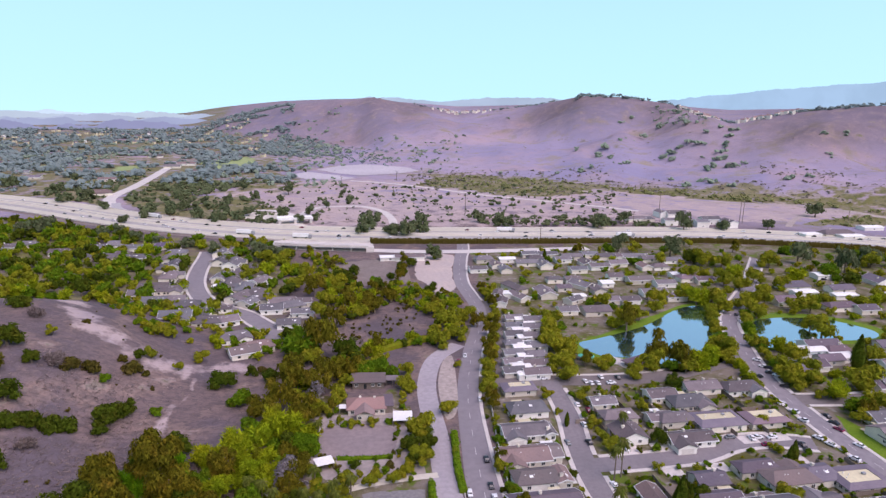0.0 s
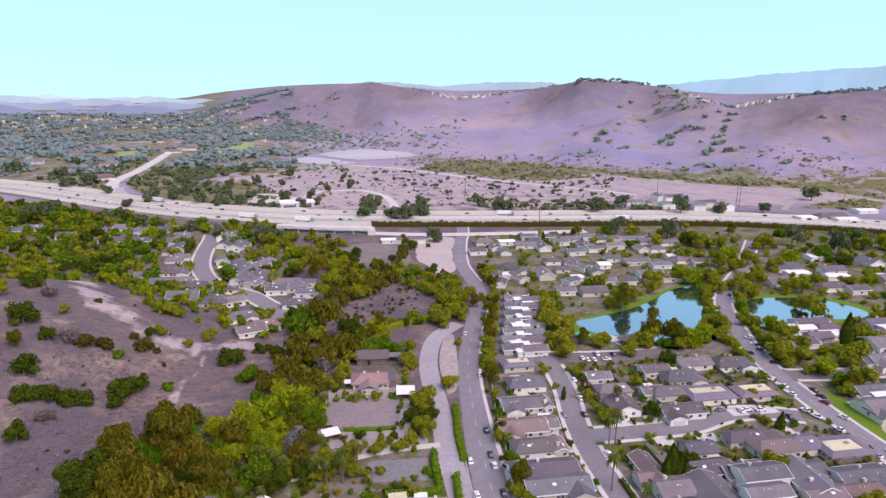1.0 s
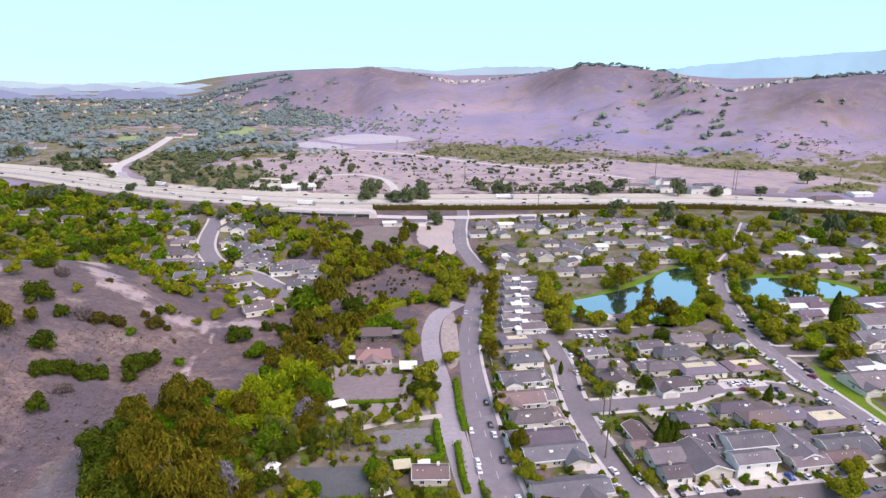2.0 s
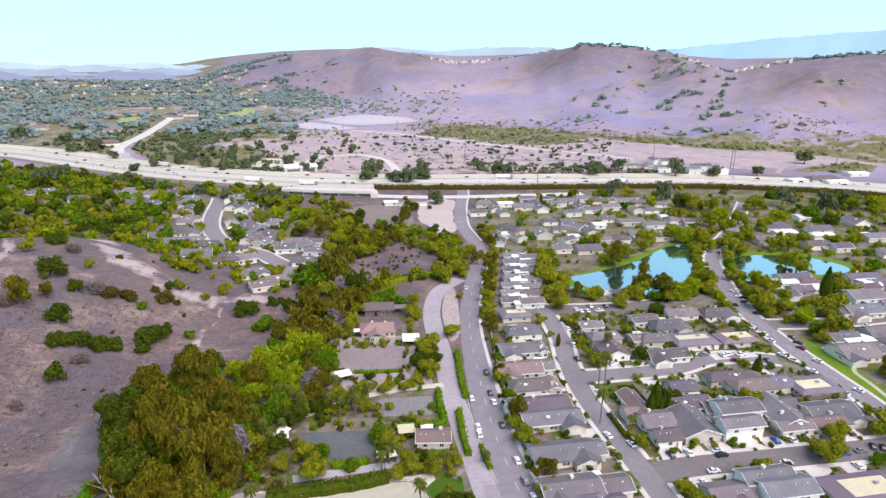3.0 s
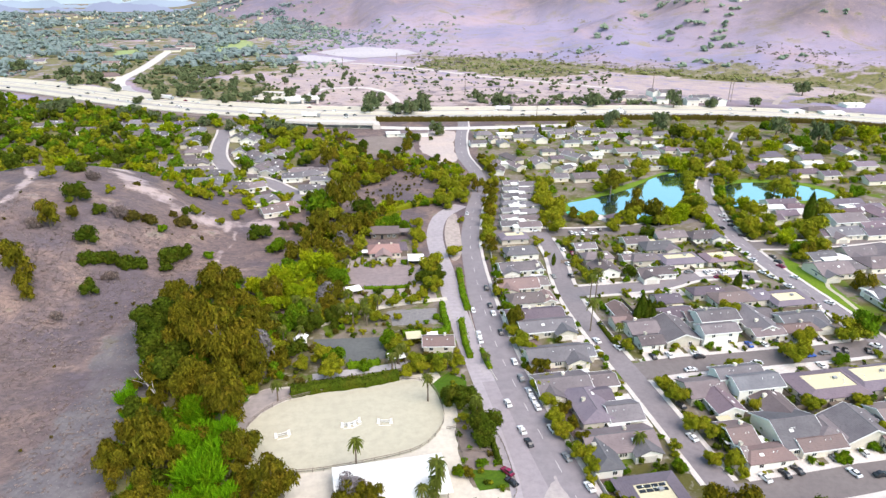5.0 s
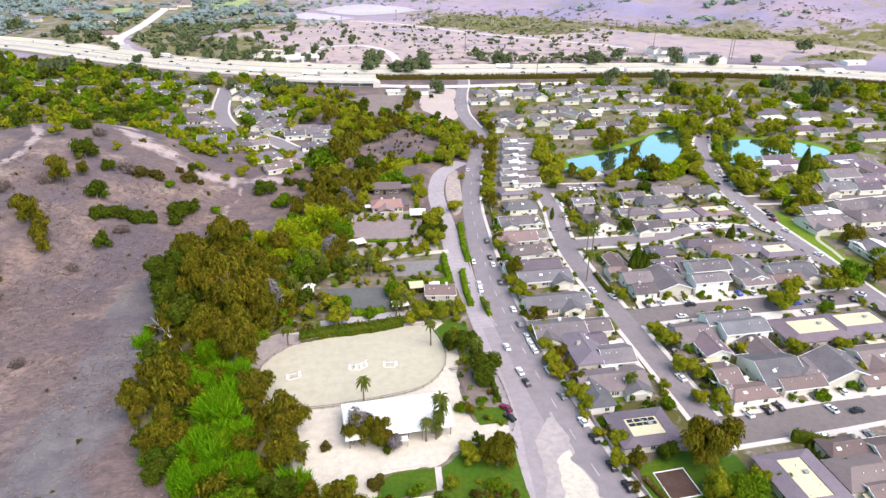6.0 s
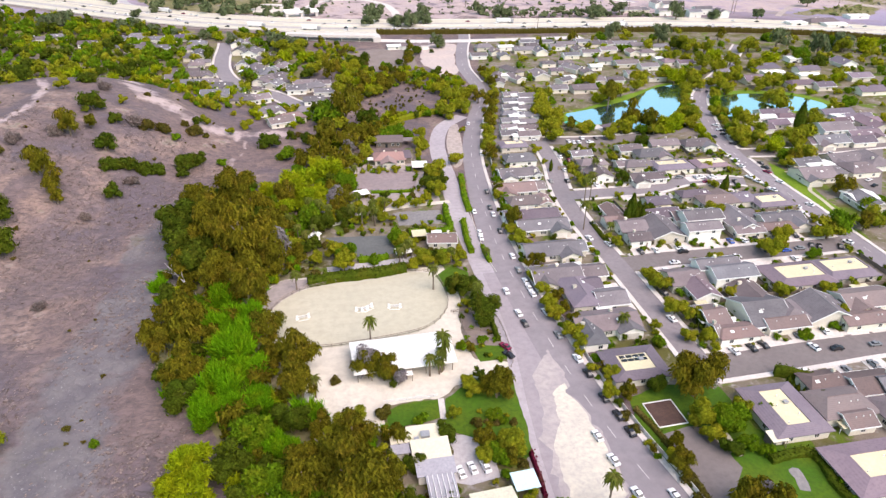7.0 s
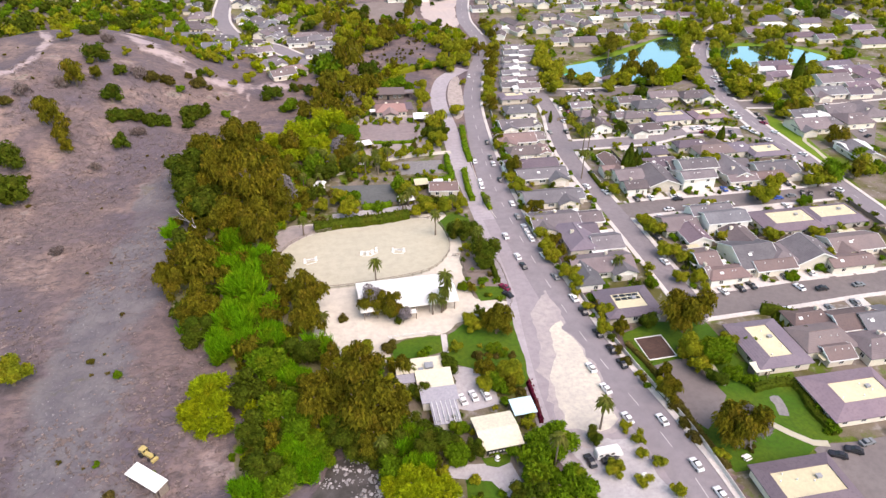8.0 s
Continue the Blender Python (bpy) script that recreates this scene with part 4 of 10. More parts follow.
HOUSES_FREEWAY += [('g', 154.8, 452.0, 11.5, 7.7, 0), ('g', 173.7, 445.8, 11.5, 7.7, 0), ('g', 200.0, 458.6, 11.5, 7.7, 0), ('g', 222.9, 449.7, 11.5, 7.7, 0), ('g', 236.7, 418.9, 11.5, 7.7, 0), ('g', 193.0, 398.0, 10.2, 7.7, 0), ('g', 161.3, 394.1, 10.2, 6.4, 0), ('g', 149.3, 395.6, 10.2, 6.4, 0), ('g', 145.6, 351.9, 10.2, 6.4, 30), ('w', 151.8, 358.1, 6.4, 5.1, 0), ('p', 249.0, 382.7, 11.5, 7.7, 0), ('g', 167.6, 348.9, 10.2, 7.7, 0), ('g', 154.0, 464.2, 11.5, 6.4, 0)]
HOUSES_LAKE_EAST = [('w', 339.6, 384.3, 11.8, 8.9, 0), ('p', 301.0, 363.2, 19.2, 10.4, 0), ('w', 297.1, 348.6, 14.8, 7.4, 0), ('p', 327.3, 353.6, 16.3, 8.9, 0), ('w', 318.7, 339.9, 14.8, 5.9, 0), ('p', 272.4, 334.9, 13.3, 10.4, 0), ('p', 299.1, 320.5, 19.2, 8.9, 0), ('p', 310.4, 314.0, 11.8, 8.9, 0), ('p', 368.4, 367.2, 14.8, 11.8, 90), ('p', 350.7, 331.3, 16.3, 10.4, 0), ('w', 348.2, 335.9, 7.4, 7.4, 0), ('p', 333.8, 300.7, 17.8, 10.4, 0), ('p', 240.9, 266.7, 17.8, 10.4, 0), ('w', 233.3, 261.1, 14.8, 6.7, 0), ('p', 244.4, 259.7, 13.3, 8.9, 0), ('w', 242.3, 252.5, 10.4, 7.4, 0)]
HOUSES_LAKE_EAST += [('p', 232.3, 250.4, 11.8, 7.4, 0), ('p', 218.6, 245.4, 13.3, 8.9, 0), ('p', 278.6, 262.4, 19.2, 8.9, 0), ('w', 277.3, 256.7, 11.8, 5.9, 0), ('p', 285.2, 253.6, 16.3, 8.9, 0), ('p', 270.1, 248.5, 11.8, 7.4, 0), ('p', 265.9, 230.2, 16.3, 10.4, 0), ('g', 258.4, 231.1, 16.3, 10.4, 0), ('w', 255.8, 235.8, 7.4, 5.9, 0), ('p', 211.5, 242.3, 14.8, 8.9, 20), ('p', 238.0, 222.4, 16.3, 10.4, 0), ('p', 259.1, 219.1, 13.3, 8.9, 0)]
HOUSES_EAST = [('t', 252.9, 232.9, 18, 12.6, 0), ('g', 242.1, 221.6, 18, 10.8, 0), ('p', 266.2, 226.3, 18, 10.8, 0), ('p', 284.8, 241.9, 18, 10.8, 90), ('g', 230.8, 197.6, 16.2, 10.8, 0), ('g', 243.5, 194.2, 18, 14.4, 90), ('w', 239.3, 198.4, 10.8, 8.1, 0), ('g', 204.5, 183.2, 16.2, 12.6, 0), ('w', 214.0, 191.7, 12.6, 9, 0), ('g', 230.1, 185.7, 14.4, 12.6, 0), ('g', 214.4, 184.8, 12.6, 9, 0), ('g', 207.5, 152.7, 14.4, 10.8, 90), ('w', 208.2, 158.2, 10.8, 9, 0), ('w', 277.7, 252.8, 12.6, 9, 0), ('g', 209.8, 195.9, 12.6, 9, 0)]
HOUSES_HILLTOP = [('g', -65.9, 490.8, 15.4, 10.2, 80), ('g', -61.2, 459.6, 16.6, 10.2, 80), ('g', -55.0, 430.0, 16.6, 10.2, 80), ('g', -48.2, 445.8, 11.5, 9.0, 90), ('g', -57.0, 407.0, 16.6, 11.5, 80), ('g', -47.3, 398.6, 14.1, 10.2, 90), ('g', -39.5, 387.7, 12.8, 10.2, 60), ('g', -47.9, 380.8, 15.4, 10.2, 60), ('g', -33.7, 376.1, 12.8, 10.2, 0), ('g', -23.1, 368.3, 14.1, 10.2, 0), ('g', -17.9, 361.4, 14.1, 9.0, 20), ('g', -98.8, 457.2, 14.1, 10.2, 90), ('g', -96.6, 430.4, 15.4, 10.2, 90), ('g', -99.7, 404.9, 16.6, 11.5, 0), ('g', -90.0, 399.4, 15.4, 10.2, 0), ('g', -84.3, 373.1, 16.6, 11.5, 0)]
HOUSES_HILLTOP += [('g', -75.1, 365.9, 15.4, 10.2, 0), ('g', -66.6, 349.4, 15.4, 10.2, 0), ('g', -74.6, 340.4, 15.4, 10.2, 0), ('g', -59.0, 337.5, 14.1, 10.2, 0), ('n', -31.0, 300.8, 14.1, 9.0, 20), ('g', -43.4, 313.8, 15.4, 10.2, 20), ('n', -36.5, 294.9, 12.8, 9.0, 20), ('g', -53.1, 359.5, 6.4, 5.1, 0), ('g', -17.9, 332.4, 11.5, 9.0, 0), ('g', -11.2, 348.4, 11.5, 7.7, 0), ('v', -119.7, 518.1, 14.1, 10.2, 20), ('g', -155.0, 526.3, 14.1, 10.2, 0), ('g', -139.5, 513.8, 14.1, 10.2, 0), ('g', -149.7, 485.5, 12.8, 9.0, 0), ('g', -129.1, 482.9, 12.8, 10.2, 0), ('g', -165.4, 516.9, 12.8, 9.0, 0)]
HOUSES_HILLTOP += [('g', -104.6, 495.4, 14.1, 9.0, 0), ('g', -73.2, 491.5, 12.8, 9.0, 80), ('g', -63.9, 423.1, 12.8, 9.0, 80), ('g', -69.9, 466.1, 12.8, 9.0, 80), ('g', -39.5, 412.3, 12.8, 9.0, 60), ('g', -41.1, 370.7, 11.5, 9.0, 60), ('g', -28.0, 356.6, 11.5, 9.0, 0), ('g', -106.3, 480.0, 12.8, 9.0, 90), ('g', -104.0, 452.8, 12.8, 9.0, 90), ('g', -103.8, 389.5, 12.8, 9.0, 0), ('g', -92.2, 371.5, 12.8, 9.0, 0), ('g', -49.8, 338.7, 11.5, 9.0, 20), ('g', -12.7, 366.9, 11.5, 7.7, 0), ('g', -187.0, 505.3, 12.8, 9.0, 0), ('g', -216.1, 533.6, 12.8, 9.0, 0), ('g', -229.6, 524.7, 12.8, 9.0, 0)]
HOUSES_HILLTOP += [('g', -166.1, 487.5, 11.5, 7.7, 0), ('g', -141.5, 493.9, 11.5, 7.7, 0)]
HOUSES_FAR = [('t', 354.7, 606.6, 21, 11.2, 0), ('t', 343.1, 613.8, 15.4, 9.8, 90), ('t', 372.8, 574.6, 18.2, 9.8, 0), ('t', 384.1, 559.4, 15.4, 9.8, 90), ('g', 352.2, 570.5, 16.8, 9.8, 0), ('t', 355.8, 561.7, 12.6, 9.8, 0), ('g', 317.2, 593.9, 12.6, 8.4, 0), ('t', 329.5, 572.2, 14, 8.4, 0), ('g', 461.7, 512.8, 30.8, 12.6, 0), ('w', 465.3, 500.2, 21, 9.8, 0), ('w', 517.3, 534.3, 21, 11.2, 0), ('w', 433.5, 510.5, 16.8, 9.8, 0), ('g', 305.6, 594.8, 18.2, 9.8, 0), ('g', 62.9, 464.0, 21, 7, 0), ('w', 48.5, 465.5, 14, 7, 0), ('n', -248.5, 792.6, 32.2, 15.4, 20)]
HOUSES_FAR += [('n', -307.2, 880.5, 28, 11.2, 0), ('n', -272.5, 918.4, 21, 11.2, 0), ('g', -412.1, 1018.6, 16.8, 9.8, 0), ('p', -371.6, 950.0, 16.8, 9.8, 0), ('n', -213.8, 1132.4, 28, 12.6, 0), ('g', -227.0, 1089.5, 23.8, 12.6, 0), ('n', -180.2, 1012.5, 23.8, 11.2, 0), ('p', -153.3, 1016.9, 21, 9.8, 0), ('g', -295.8, 1286.3, 23.8, 11.2, 0), ('p', -363.5, 1341.8, 23.8, 11.2, 0)]
ARENA = [(-36.1, 116.3), (-29.5, 125.7), (-17.9, 130.1), (0.0, 131.9), (12.3, 133.0), (18.7, 128.6), (20.1, 115.2), (17.5, 106.9), (10.7, 100.1), (-0.5, 97.4), (-18.0, 95.9), (-28.1, 97.8), (-34.0, 104.8)]
LAKE_WEST = [(124.1, 289.2), (138.2, 295.2), (168.7, 308.7), (204.1, 334.2), (221.6, 335.8), (214.0, 317.0), (198.6, 291.6), (185.0, 269.1), (171.5, 260.4), (157.1, 257.5), (143.0, 268.1), (129.1, 272.9)]
LAKE_EAST = [(225.4, 298.4), (241.0, 310.9), (267.5, 309.7), (281.4, 301.8), (290.0, 285.9), (283.2, 276.3), (264.2, 274.9), (249.1, 279.2), (226.4, 272.5), (213.7, 274.4)]
AREA_YARD = [(-40.6, 122.4), (-37.1, 130.7), (-31.4, 135.5), (21.1, 135.9), (24.6, 127.7), (23.1, 111.1), (20.9, 98.3), (21.4, 83.2), (31.8, 80.0), (30.8, 74.7), (21.1, 75.1), (12.1, 71.6), (6.9, 69.2), (-4.2, 69.2), (-6.7, 61.1), (-14.3, 60.2), (-21.5, 61.6), (-25.5, 73.5), (-25.0, 88.6), (-34.8, 99.1), (-39.3, 108.8)]
AREA_LAWN_NORTH = [(-5.2, 67.0), (-1.9, 68.7), (8.4, 69.0), (8.1, 62.3), (-5.3, 60.3)]
AREA_LAWN_EAST = [(10.3, 69.0), (19.3, 74.5), (30.5, 75.5), (29.0, 63.7), (27.5, 46.4), (20.8, 43.7), (17.1, 46.2), (14.5, 53.8), (8.9, 58.2)]
AREA_LAWN_PARK = [(58.3, 60.8), (68.4, 64.1), (84.4, 61.3), (84.8, 44.5), (96.1, 39.1), (93.1, 15.9), (85.6, 15.6), (80.7, 13.0), (63.7, 12.5), (60.0, 24.5), (55.2, 46.6)]
AREA_COURT = [(61.0, 47.0), (68.7, 48.4), (74.2, 46.6), (73.9, 36.5), (74.4, 33.8), (69.5, 28.6), (64.2, 24.6), (61.6, 28.7), (60.5, 36.0)]
AREA_LAWN_DRIVE = [(4.5, 22.3), (9.6, 22.0), (16.8, 14.2), (4.3, 15.4)]
AREA_LAWN_BELT = [(196.6, 204.8), (199.3, 192.5), (198.9, 176.4), (195.6, 159.5), (194.7, 143.9), (186.2, 147.9), (186.9, 167.7), (188.5, 185.6)]
AREA_LAWN_VERGE = [(17.7, 127.8), (25.3, 135.4), (30.4, 129.9), (28.8, 118.8), (20.4, 118.8)]
AREA_DRIVE_CARS = [(7.8, 56.2), (18.1, 54.8), (17.9, 41.3), (10.6, 40.2), (6.1, 42.1)]
AREA_DRIVE_SOUTH = [(-1.1, 25.5), (6.4, 25.0), (15.8, 23.8), (17.4, 14.2), (13.6, 13.7), (10.2, 19.8), (2.0, 22.1)]
AREA_RING = [(-4.0, 212.8), (0.5, 222.3), (23.0, 220.1), (23.8, 208.5), (19.1, 199.6), (5.5, 199.8), (-2.9, 203.3)]
AREA_LOT_WEST = [(10.2, 180.1), (29.5, 179.8), (28.8, 168.6), (11.0, 168.2)]
AREA_LOT_COURT = [(-17.2, 163.1), (8.2, 160.7), (6.4, 146.7), (-14.7, 147.0)]
AREA_DIRT_HOUSE = [(-4.5, 230.2), (26.3, 235.1), (32.9, 212.7), (30.8, 187.0), (2.1, 184.5), (-5.8, 197.5)]
AREA_DIRT_LOT = [(72.5, 472.1), (96.8, 474.9), (87.9, 430.3), (81.9, 390.3), (69.1, 379.8), (64.3, 405.0), (60.7, 419.0)]
AREA_BROWN_LOT = [(7.5, 454.4), (52.7, 465.7), (57.0, 419.5), (45.4, 400.7), (13.6, 408.3)]
AREA_BARE_SLOPE = [(0.1, 304.9), (10.9, 330.6), (29.7, 346.5), (36.8, 365.9), (50.4, 353.5), (58.1, 335.1), (57.7, 314.8), (34.4, 303.7), (17.4, 294.5), (7.6, 288.5), (-4.3, 290.3)]
AREA_TURNOUT = [(42.6, 69.5), (44.0, 63.3), (44.3, 51.6), (44.5, 40.9), (44.2, 31.4), (41.3, 28.5), (33.0, 30.0), (31.6, 36.1), (32.6, 45.5), (36.0, 57.7), (39.6, 65.0)]
AREA_LOT_EAST = [(235.4, 219.8), (273.2, 218.0), (217.8, 155.8), (221.8, 172.6), (228.2, 194.7), (221.1, 199.3)]
AREA_COURT_SOUTH = [(85.1, 14.8), (88.0, 15.8), (95.9, 15.1), (104.3, 15.2), (117.7, 8.0), (105.6, -11.2), (84.0, -6.2), (84.6, 8.0)]
AREA_CREEK = [(-72.2, 131.4), (-73.0, 181.9), (-55.4, 212.1), (-31.2, 185.9), (-20.8, 154.5), (-34.2, 124.8), (-38.6, 116.9), (-25.0, 88.6), (-22.7, 67.3), (-5.3, 60.7), (-2.5, 40.3), (-10.4, 31.6), (-21.5, 36.9), (-31.7, 23.1), (-42.2, 25.1), (-45.4, 38.1), (-42.3, 49.5), (-49.0, 68.7), (-61.1, 79.9), (-70.5, 108.2)]
AREA_MIDWOOD = [(-40.3, 198.2), (-23.9, 230.2), (-5.5, 271.9), (12.2, 323.5), (1.8, 384.2), (-11.7, 494.2), (13.6, 461.8), (41.9, 407.7), (70.0, 386.1), (89.4, 352.5), (76.6, 314.1), (56.7, 297.2), (28.2, 293.9), (6.7, 248.0), (-3.8, 218.3), (-8.3, 188.5), (-18.7, 165.1), (-37.9, 168.4)]
AREA_SLOPE_FOOT = [(-145.6, 420.4), (-104.9, 336.9), (-78.6, 301.2), (-60.2, 304.8), (-42.2, 291.7), (-30.8, 287.4), (-13.5, 307.3), (-13.3, 327.1), (-32.9, 345.9), (-55.6, 347.4), (-83.4, 364.5), (-112.7, 398.0)]
AREA_WATER = [(-28.8, 20.2), (-27.0, 25.2), (-21.8, 31.2), (-17.8, 34.6), (-13.1, 32.1), (-11.1, 26.2), (-9.9, 20.9), (-11.2, 15.6), (-20.5, 14.7)]
AREA_CAR_LOT = [(-5.9, 1035.4), (30.2, 1089.4), (78.0, 1115.0), (138.4, 1064.0), (151.9, 1017.0), (110.7, 981.6), (59.0, 962.4), (27.1, 983.4)]
AREA_CAR_LOT_SOUTH = [(-53.1, 960.9), (-18.3, 1006.7), (18.6, 970.1), (49.1, 930.7), (25.0, 913.2), (-20.9, 927.1)]
AREA_OAKWOOD = [(-210.6, 749.5), (-212.0, 838.0), (-210.1, 932.7), (-177.3, 971.3), (-127.4, 884.7), (-158.0, 790.4), (-80.5, 765.2), (-38.9, 681.5), (-67.2, 628.9), (-123.3, 633.4), (-176.7, 691.4)]
AREA_RIVERSIDE = [(-315.1, 799.0), (-316.5, 869.2), (-278.3, 937.2), (-255.9, 1068.8), (-225.6, 908.4), (-237.6, 794.8), (-221.0, 717.8), (-266.0, 756.7)]
AREA_REEDS = [(123.2, 858.6), (185.4, 966.2), (240.9, 944.5), (316.7, 910.0), (364.9, 848.7), (333.1, 773.0), (262.1, 749.7), (205.6, 775.2), (165.1, 820.3)]
AREA_REEDS_EAST = [(364.9, 848.7), (459.0, 783.8), (523.3, 723.9), (576.8, 674.0), (603.5, 606.2), (589.6, 591.0), (548.9, 666.2), (458.0, 716.5), (369.8, 795.4)]
AREA_REEDS_LOW = [(466.6, 562.2), (513.7, 588.2), (572.1, 600.3), (585.2, 586.3), (545.2, 544.2), (504.9, 547.7)]
AREA_FIELD_WEST = [(-429.2, 1122.8), (-422.2, 1143.6), (-406.8, 1139.6), (-379.5, 1062.9), (-388.3, 1049.0), (-396.7, 1039.1)]
AREA_FIELD_MIDDLE = [(-311.1, 1095.3), (-297.2, 1114.6), (-281.1, 1124.2), (-263.3, 1067.0), (-278.0, 1052.3), (-295.6, 1047.5)]
AREA_FIELD_EAST = [(-198.7, 1172.2), (-163.3, 1218.2), (-129.2, 1262.7), (-104.8, 1123.8), (-133.0, 1081.8), (-162.2, 1066.1)]
AREA_LAWN_WEST = [(-215.8, 485.3), (-215.7, 499.8), (-204.8, 496.5), (-198.3, 481.2), (-202.8, 471.6)]
AREA_WHITE_YARD = [(-77.1, 674.3), (-26.9, 661.2), (-14.7, 597.4), (-64.5, 601.8)]
PATH_TRAIL = [(-158.2, 232.0), (-147.4, 246.3), (-144.7, 261.0), (-145.3, 280.5), (-153.0, 306.8), (-170, 330)]
PATH_RIDGE = [(-128.0, 350.0), (-113.9, 318.4), (-99.0, 293.3), (-87.2, 282.9), (-76.8, 279.8), (-63.6, 275.9), (-50.3, 276.9), (-39.5, 281.9)]
PATH_SPUR = [(-63.4, 273.8), (-51.8, 259.3), (-57.8, 240.5), (-58.2, 224.5)]
PATH_WASH = [(-70.0, 190.0), (-71.9, 172.4), (-75.8, 143.3), (-78.7, 122.4), (-81.5, 101.7), (-83.0, 84.0), (-83.1, 66.5), (-81.0, 45.0), (-76.0, 20.0), (-70, -10)]
PATH_GARDEN = [(1.9, 181.4), (12.8, 184.2), (23.9, 185.6), (35.1, 186.2)]
PATH_GARDEN_SOUTH = [(-17.7, 139.5), (-8.2, 140.2), (2.5, 140.9), (13.6, 142.2)]
PATH_LAWN = [(9.2, 69.2), (8.5, 61.6)]
PATH_BELT = [(197.9, 192.6), (199.7, 179.3), (194.8, 171.0), (193.9, 162.6), (191.5, 149.5)]
PATH_PARK = [(73.0, 27.0), (79.2, 24.3), (82.6, 20.0), (86.1, 16.5), (89.5, 15.6)]
PATH_CHANNEL = [(-151.2, 609.2), (-179.6, 651.9), (-215.8, 727.8), (-228.0, 781.6), (-224.6, 862.7), (-227.6, 963.0), (-232.4, 1094.1), (-213.6, 1179.8)]
PATH_FIELD_ROAD = [(40, 905), (91.3, 876.4), (137.7, 831.7), (190.5, 771.4), (252.2, 720.8), (303.6, 678.6), (335.4, 647.8)]
PATH_DIRT_ROAD = [(331.7, 797.3), (358.1, 753.1), (422.0, 718.6), (475.6, 686.4), (534.2, 666.0), (545.7, 643.7), (569.8, 621.6), (585.2, 586.3), (620, 540)]
PATH_DIRT_BRANCH = [(544.1, 641.7), (511.4, 614.3), (475.0, 585.1), (443.8, 552.9)]
PATH_SLIP_ROAD = [(-212, 735), (-200, 700), (-172, 666), (-136.7, 634), (-103.8, 614), (-73.2, 601), (-48.9, 594)]
PATH_LOOP = [(-24.4, 600), (-22, 640), (-4.9, 689.2), (18.6, 698.1), (42.4, 696.4), (60.8, 667.7), (66.7, 629.7), (66, 600)]
PATH_RAMP = [(-77.5, 668.2), (-61.1, 679.9), (-41.2, 671.9), (-27.4, 643.0), (-22.4, 603.5), (-4.6, 582)]
PATH_FRONTAGE = [(30.0, 498.4), (81.4, 487.4), (144.0, 484.8), (210.4, 486.0)]
PATH_BRIDGE_ROAD = [(-30.4, 513.8), (-4.4, 505.4), (30.0, 498.4)]
CREST = [(-11.8, 2400, -42.6), (-9.7, 2300, -20.0), (-7.5, 2200, 17.4), (-5.2, 2100, 46.0), (-3.0, 2000, 69.6), (1.7, 1900, 94.5), (4.5, 1900, 102.3), (8.3, 1900, 83.0), (11.7, 1900, 61.7), (14.1, 1800, 72.3), (17.9, 1700, 91.3), (22.1, 1600, 118.7), (25.2, 1600, 117.9), (28.8, 1600, 106.3), (31.5, 1500, 82.3), (33.6, 1350, 71.2), (35.6, 1300, 83.5), (37.9, 1300, 96.7), (41.5, 1300, 108.5), (43.8, 1300, 113.6), (48.0, 1300, 120.3), (55.9, 1300, 132.2)]
RIDGE_LEFT = [(-34.4, 4500, -9.8), (-26.2, 4500, -27.0), (-22.9, 4500, -26.7), (-20.2, 4500, -23.0), (-17.6, 4500, -38.4), (-13.7, 4500, -53.9), (-10.4, 4500, -45.7), (-7.4, 4500, -19.1), (-4.3, 4500, -30.6), (-0.2, 4500, -81.4)]
RIDGE_MID = [(-0.2, 4000, -59.0), (3.6, 4000, 81.6), (6.4, 4000, 85.3), (10.3, 4000, 64.3), (13.6, 4000, 91.8), (18.8, 4000, 102.4), (21.2, 4000, 86.5), (24.4, 4000, 24.6)]
RIDGE_RIGHT = [(25.3, 4700, 9.8), (28.8, 4700, 98.0), (33.8, 4700, 149.4), (37.6, 4700, 189.1), (43.5, 4700, 230.8), (49.2, 4700, 254.6), (57.9, 4700, 274.9)]
HEDGE_ARENA = [(-24.3, 131.1), (-15.2, 132.3), (-1.6, 133.0), (9.0, 134.8)]
HEDGE_PLOT = [(-6.3, 143.2), (-0.9, 143.3), (3.7, 143.9)]
HEDGE_RING = [(3.3, 200.2), (12.2, 199.2), (21.8, 198.7)]
HEDGE_LIME = [(24.8, 290.8), (38.0, 298.0), (51.5, 303.6), (60.5, 308.3)]
HEDGE_MEDIAN = [(45.3, 210.8), (42.2, 189.9), (41.2, 175.2)]
HEDGE_MEDIAN_SOUTH = [(36.7, 167.2), (34.9, 152.7), (34.5, 142.1)]
HEDGE_MEDIAN_LOW = [(39.4, 146.4), (39.2, 138.1), (39.5, 134.7)]
HEDGE_ROAD = [(30.7, 115.8), (30.9, 105.5), (30.4, 90.2)]
HEDGE_COTTAGE = [(19.7, 37.2), (19.3, 31.1), (19.6, 27.7)]
HEDGE_MAROON = [(26.7, 46.5), (26.5, 38.8), (26.0, 33.5)]
HEDGE_PARK = [(57.9, 56.2), (60.0, 46.7), (61.3, 32.4), (61.6, 23.4), (62.8, 13.4)]
HEDGE_COURT = [(81.8, 34.5), (93.0, 34.5), (92.4, 24.9), (92.9, 17.6)]
HEDGE_ACCESS = [(32.0, 181.0), (31.0, 172.0), (30.0, 161.0), (21.0, 160.0), (14.0, 160.5)]
HEDGE_HOUSE = [(14.5, 142.0), (21.0, 143.6), (28.0, 144.0)]
HEDGE_CYPRESS = [(102.0, 62.4), (106.0, 60.6), (109.6, 57.8)]
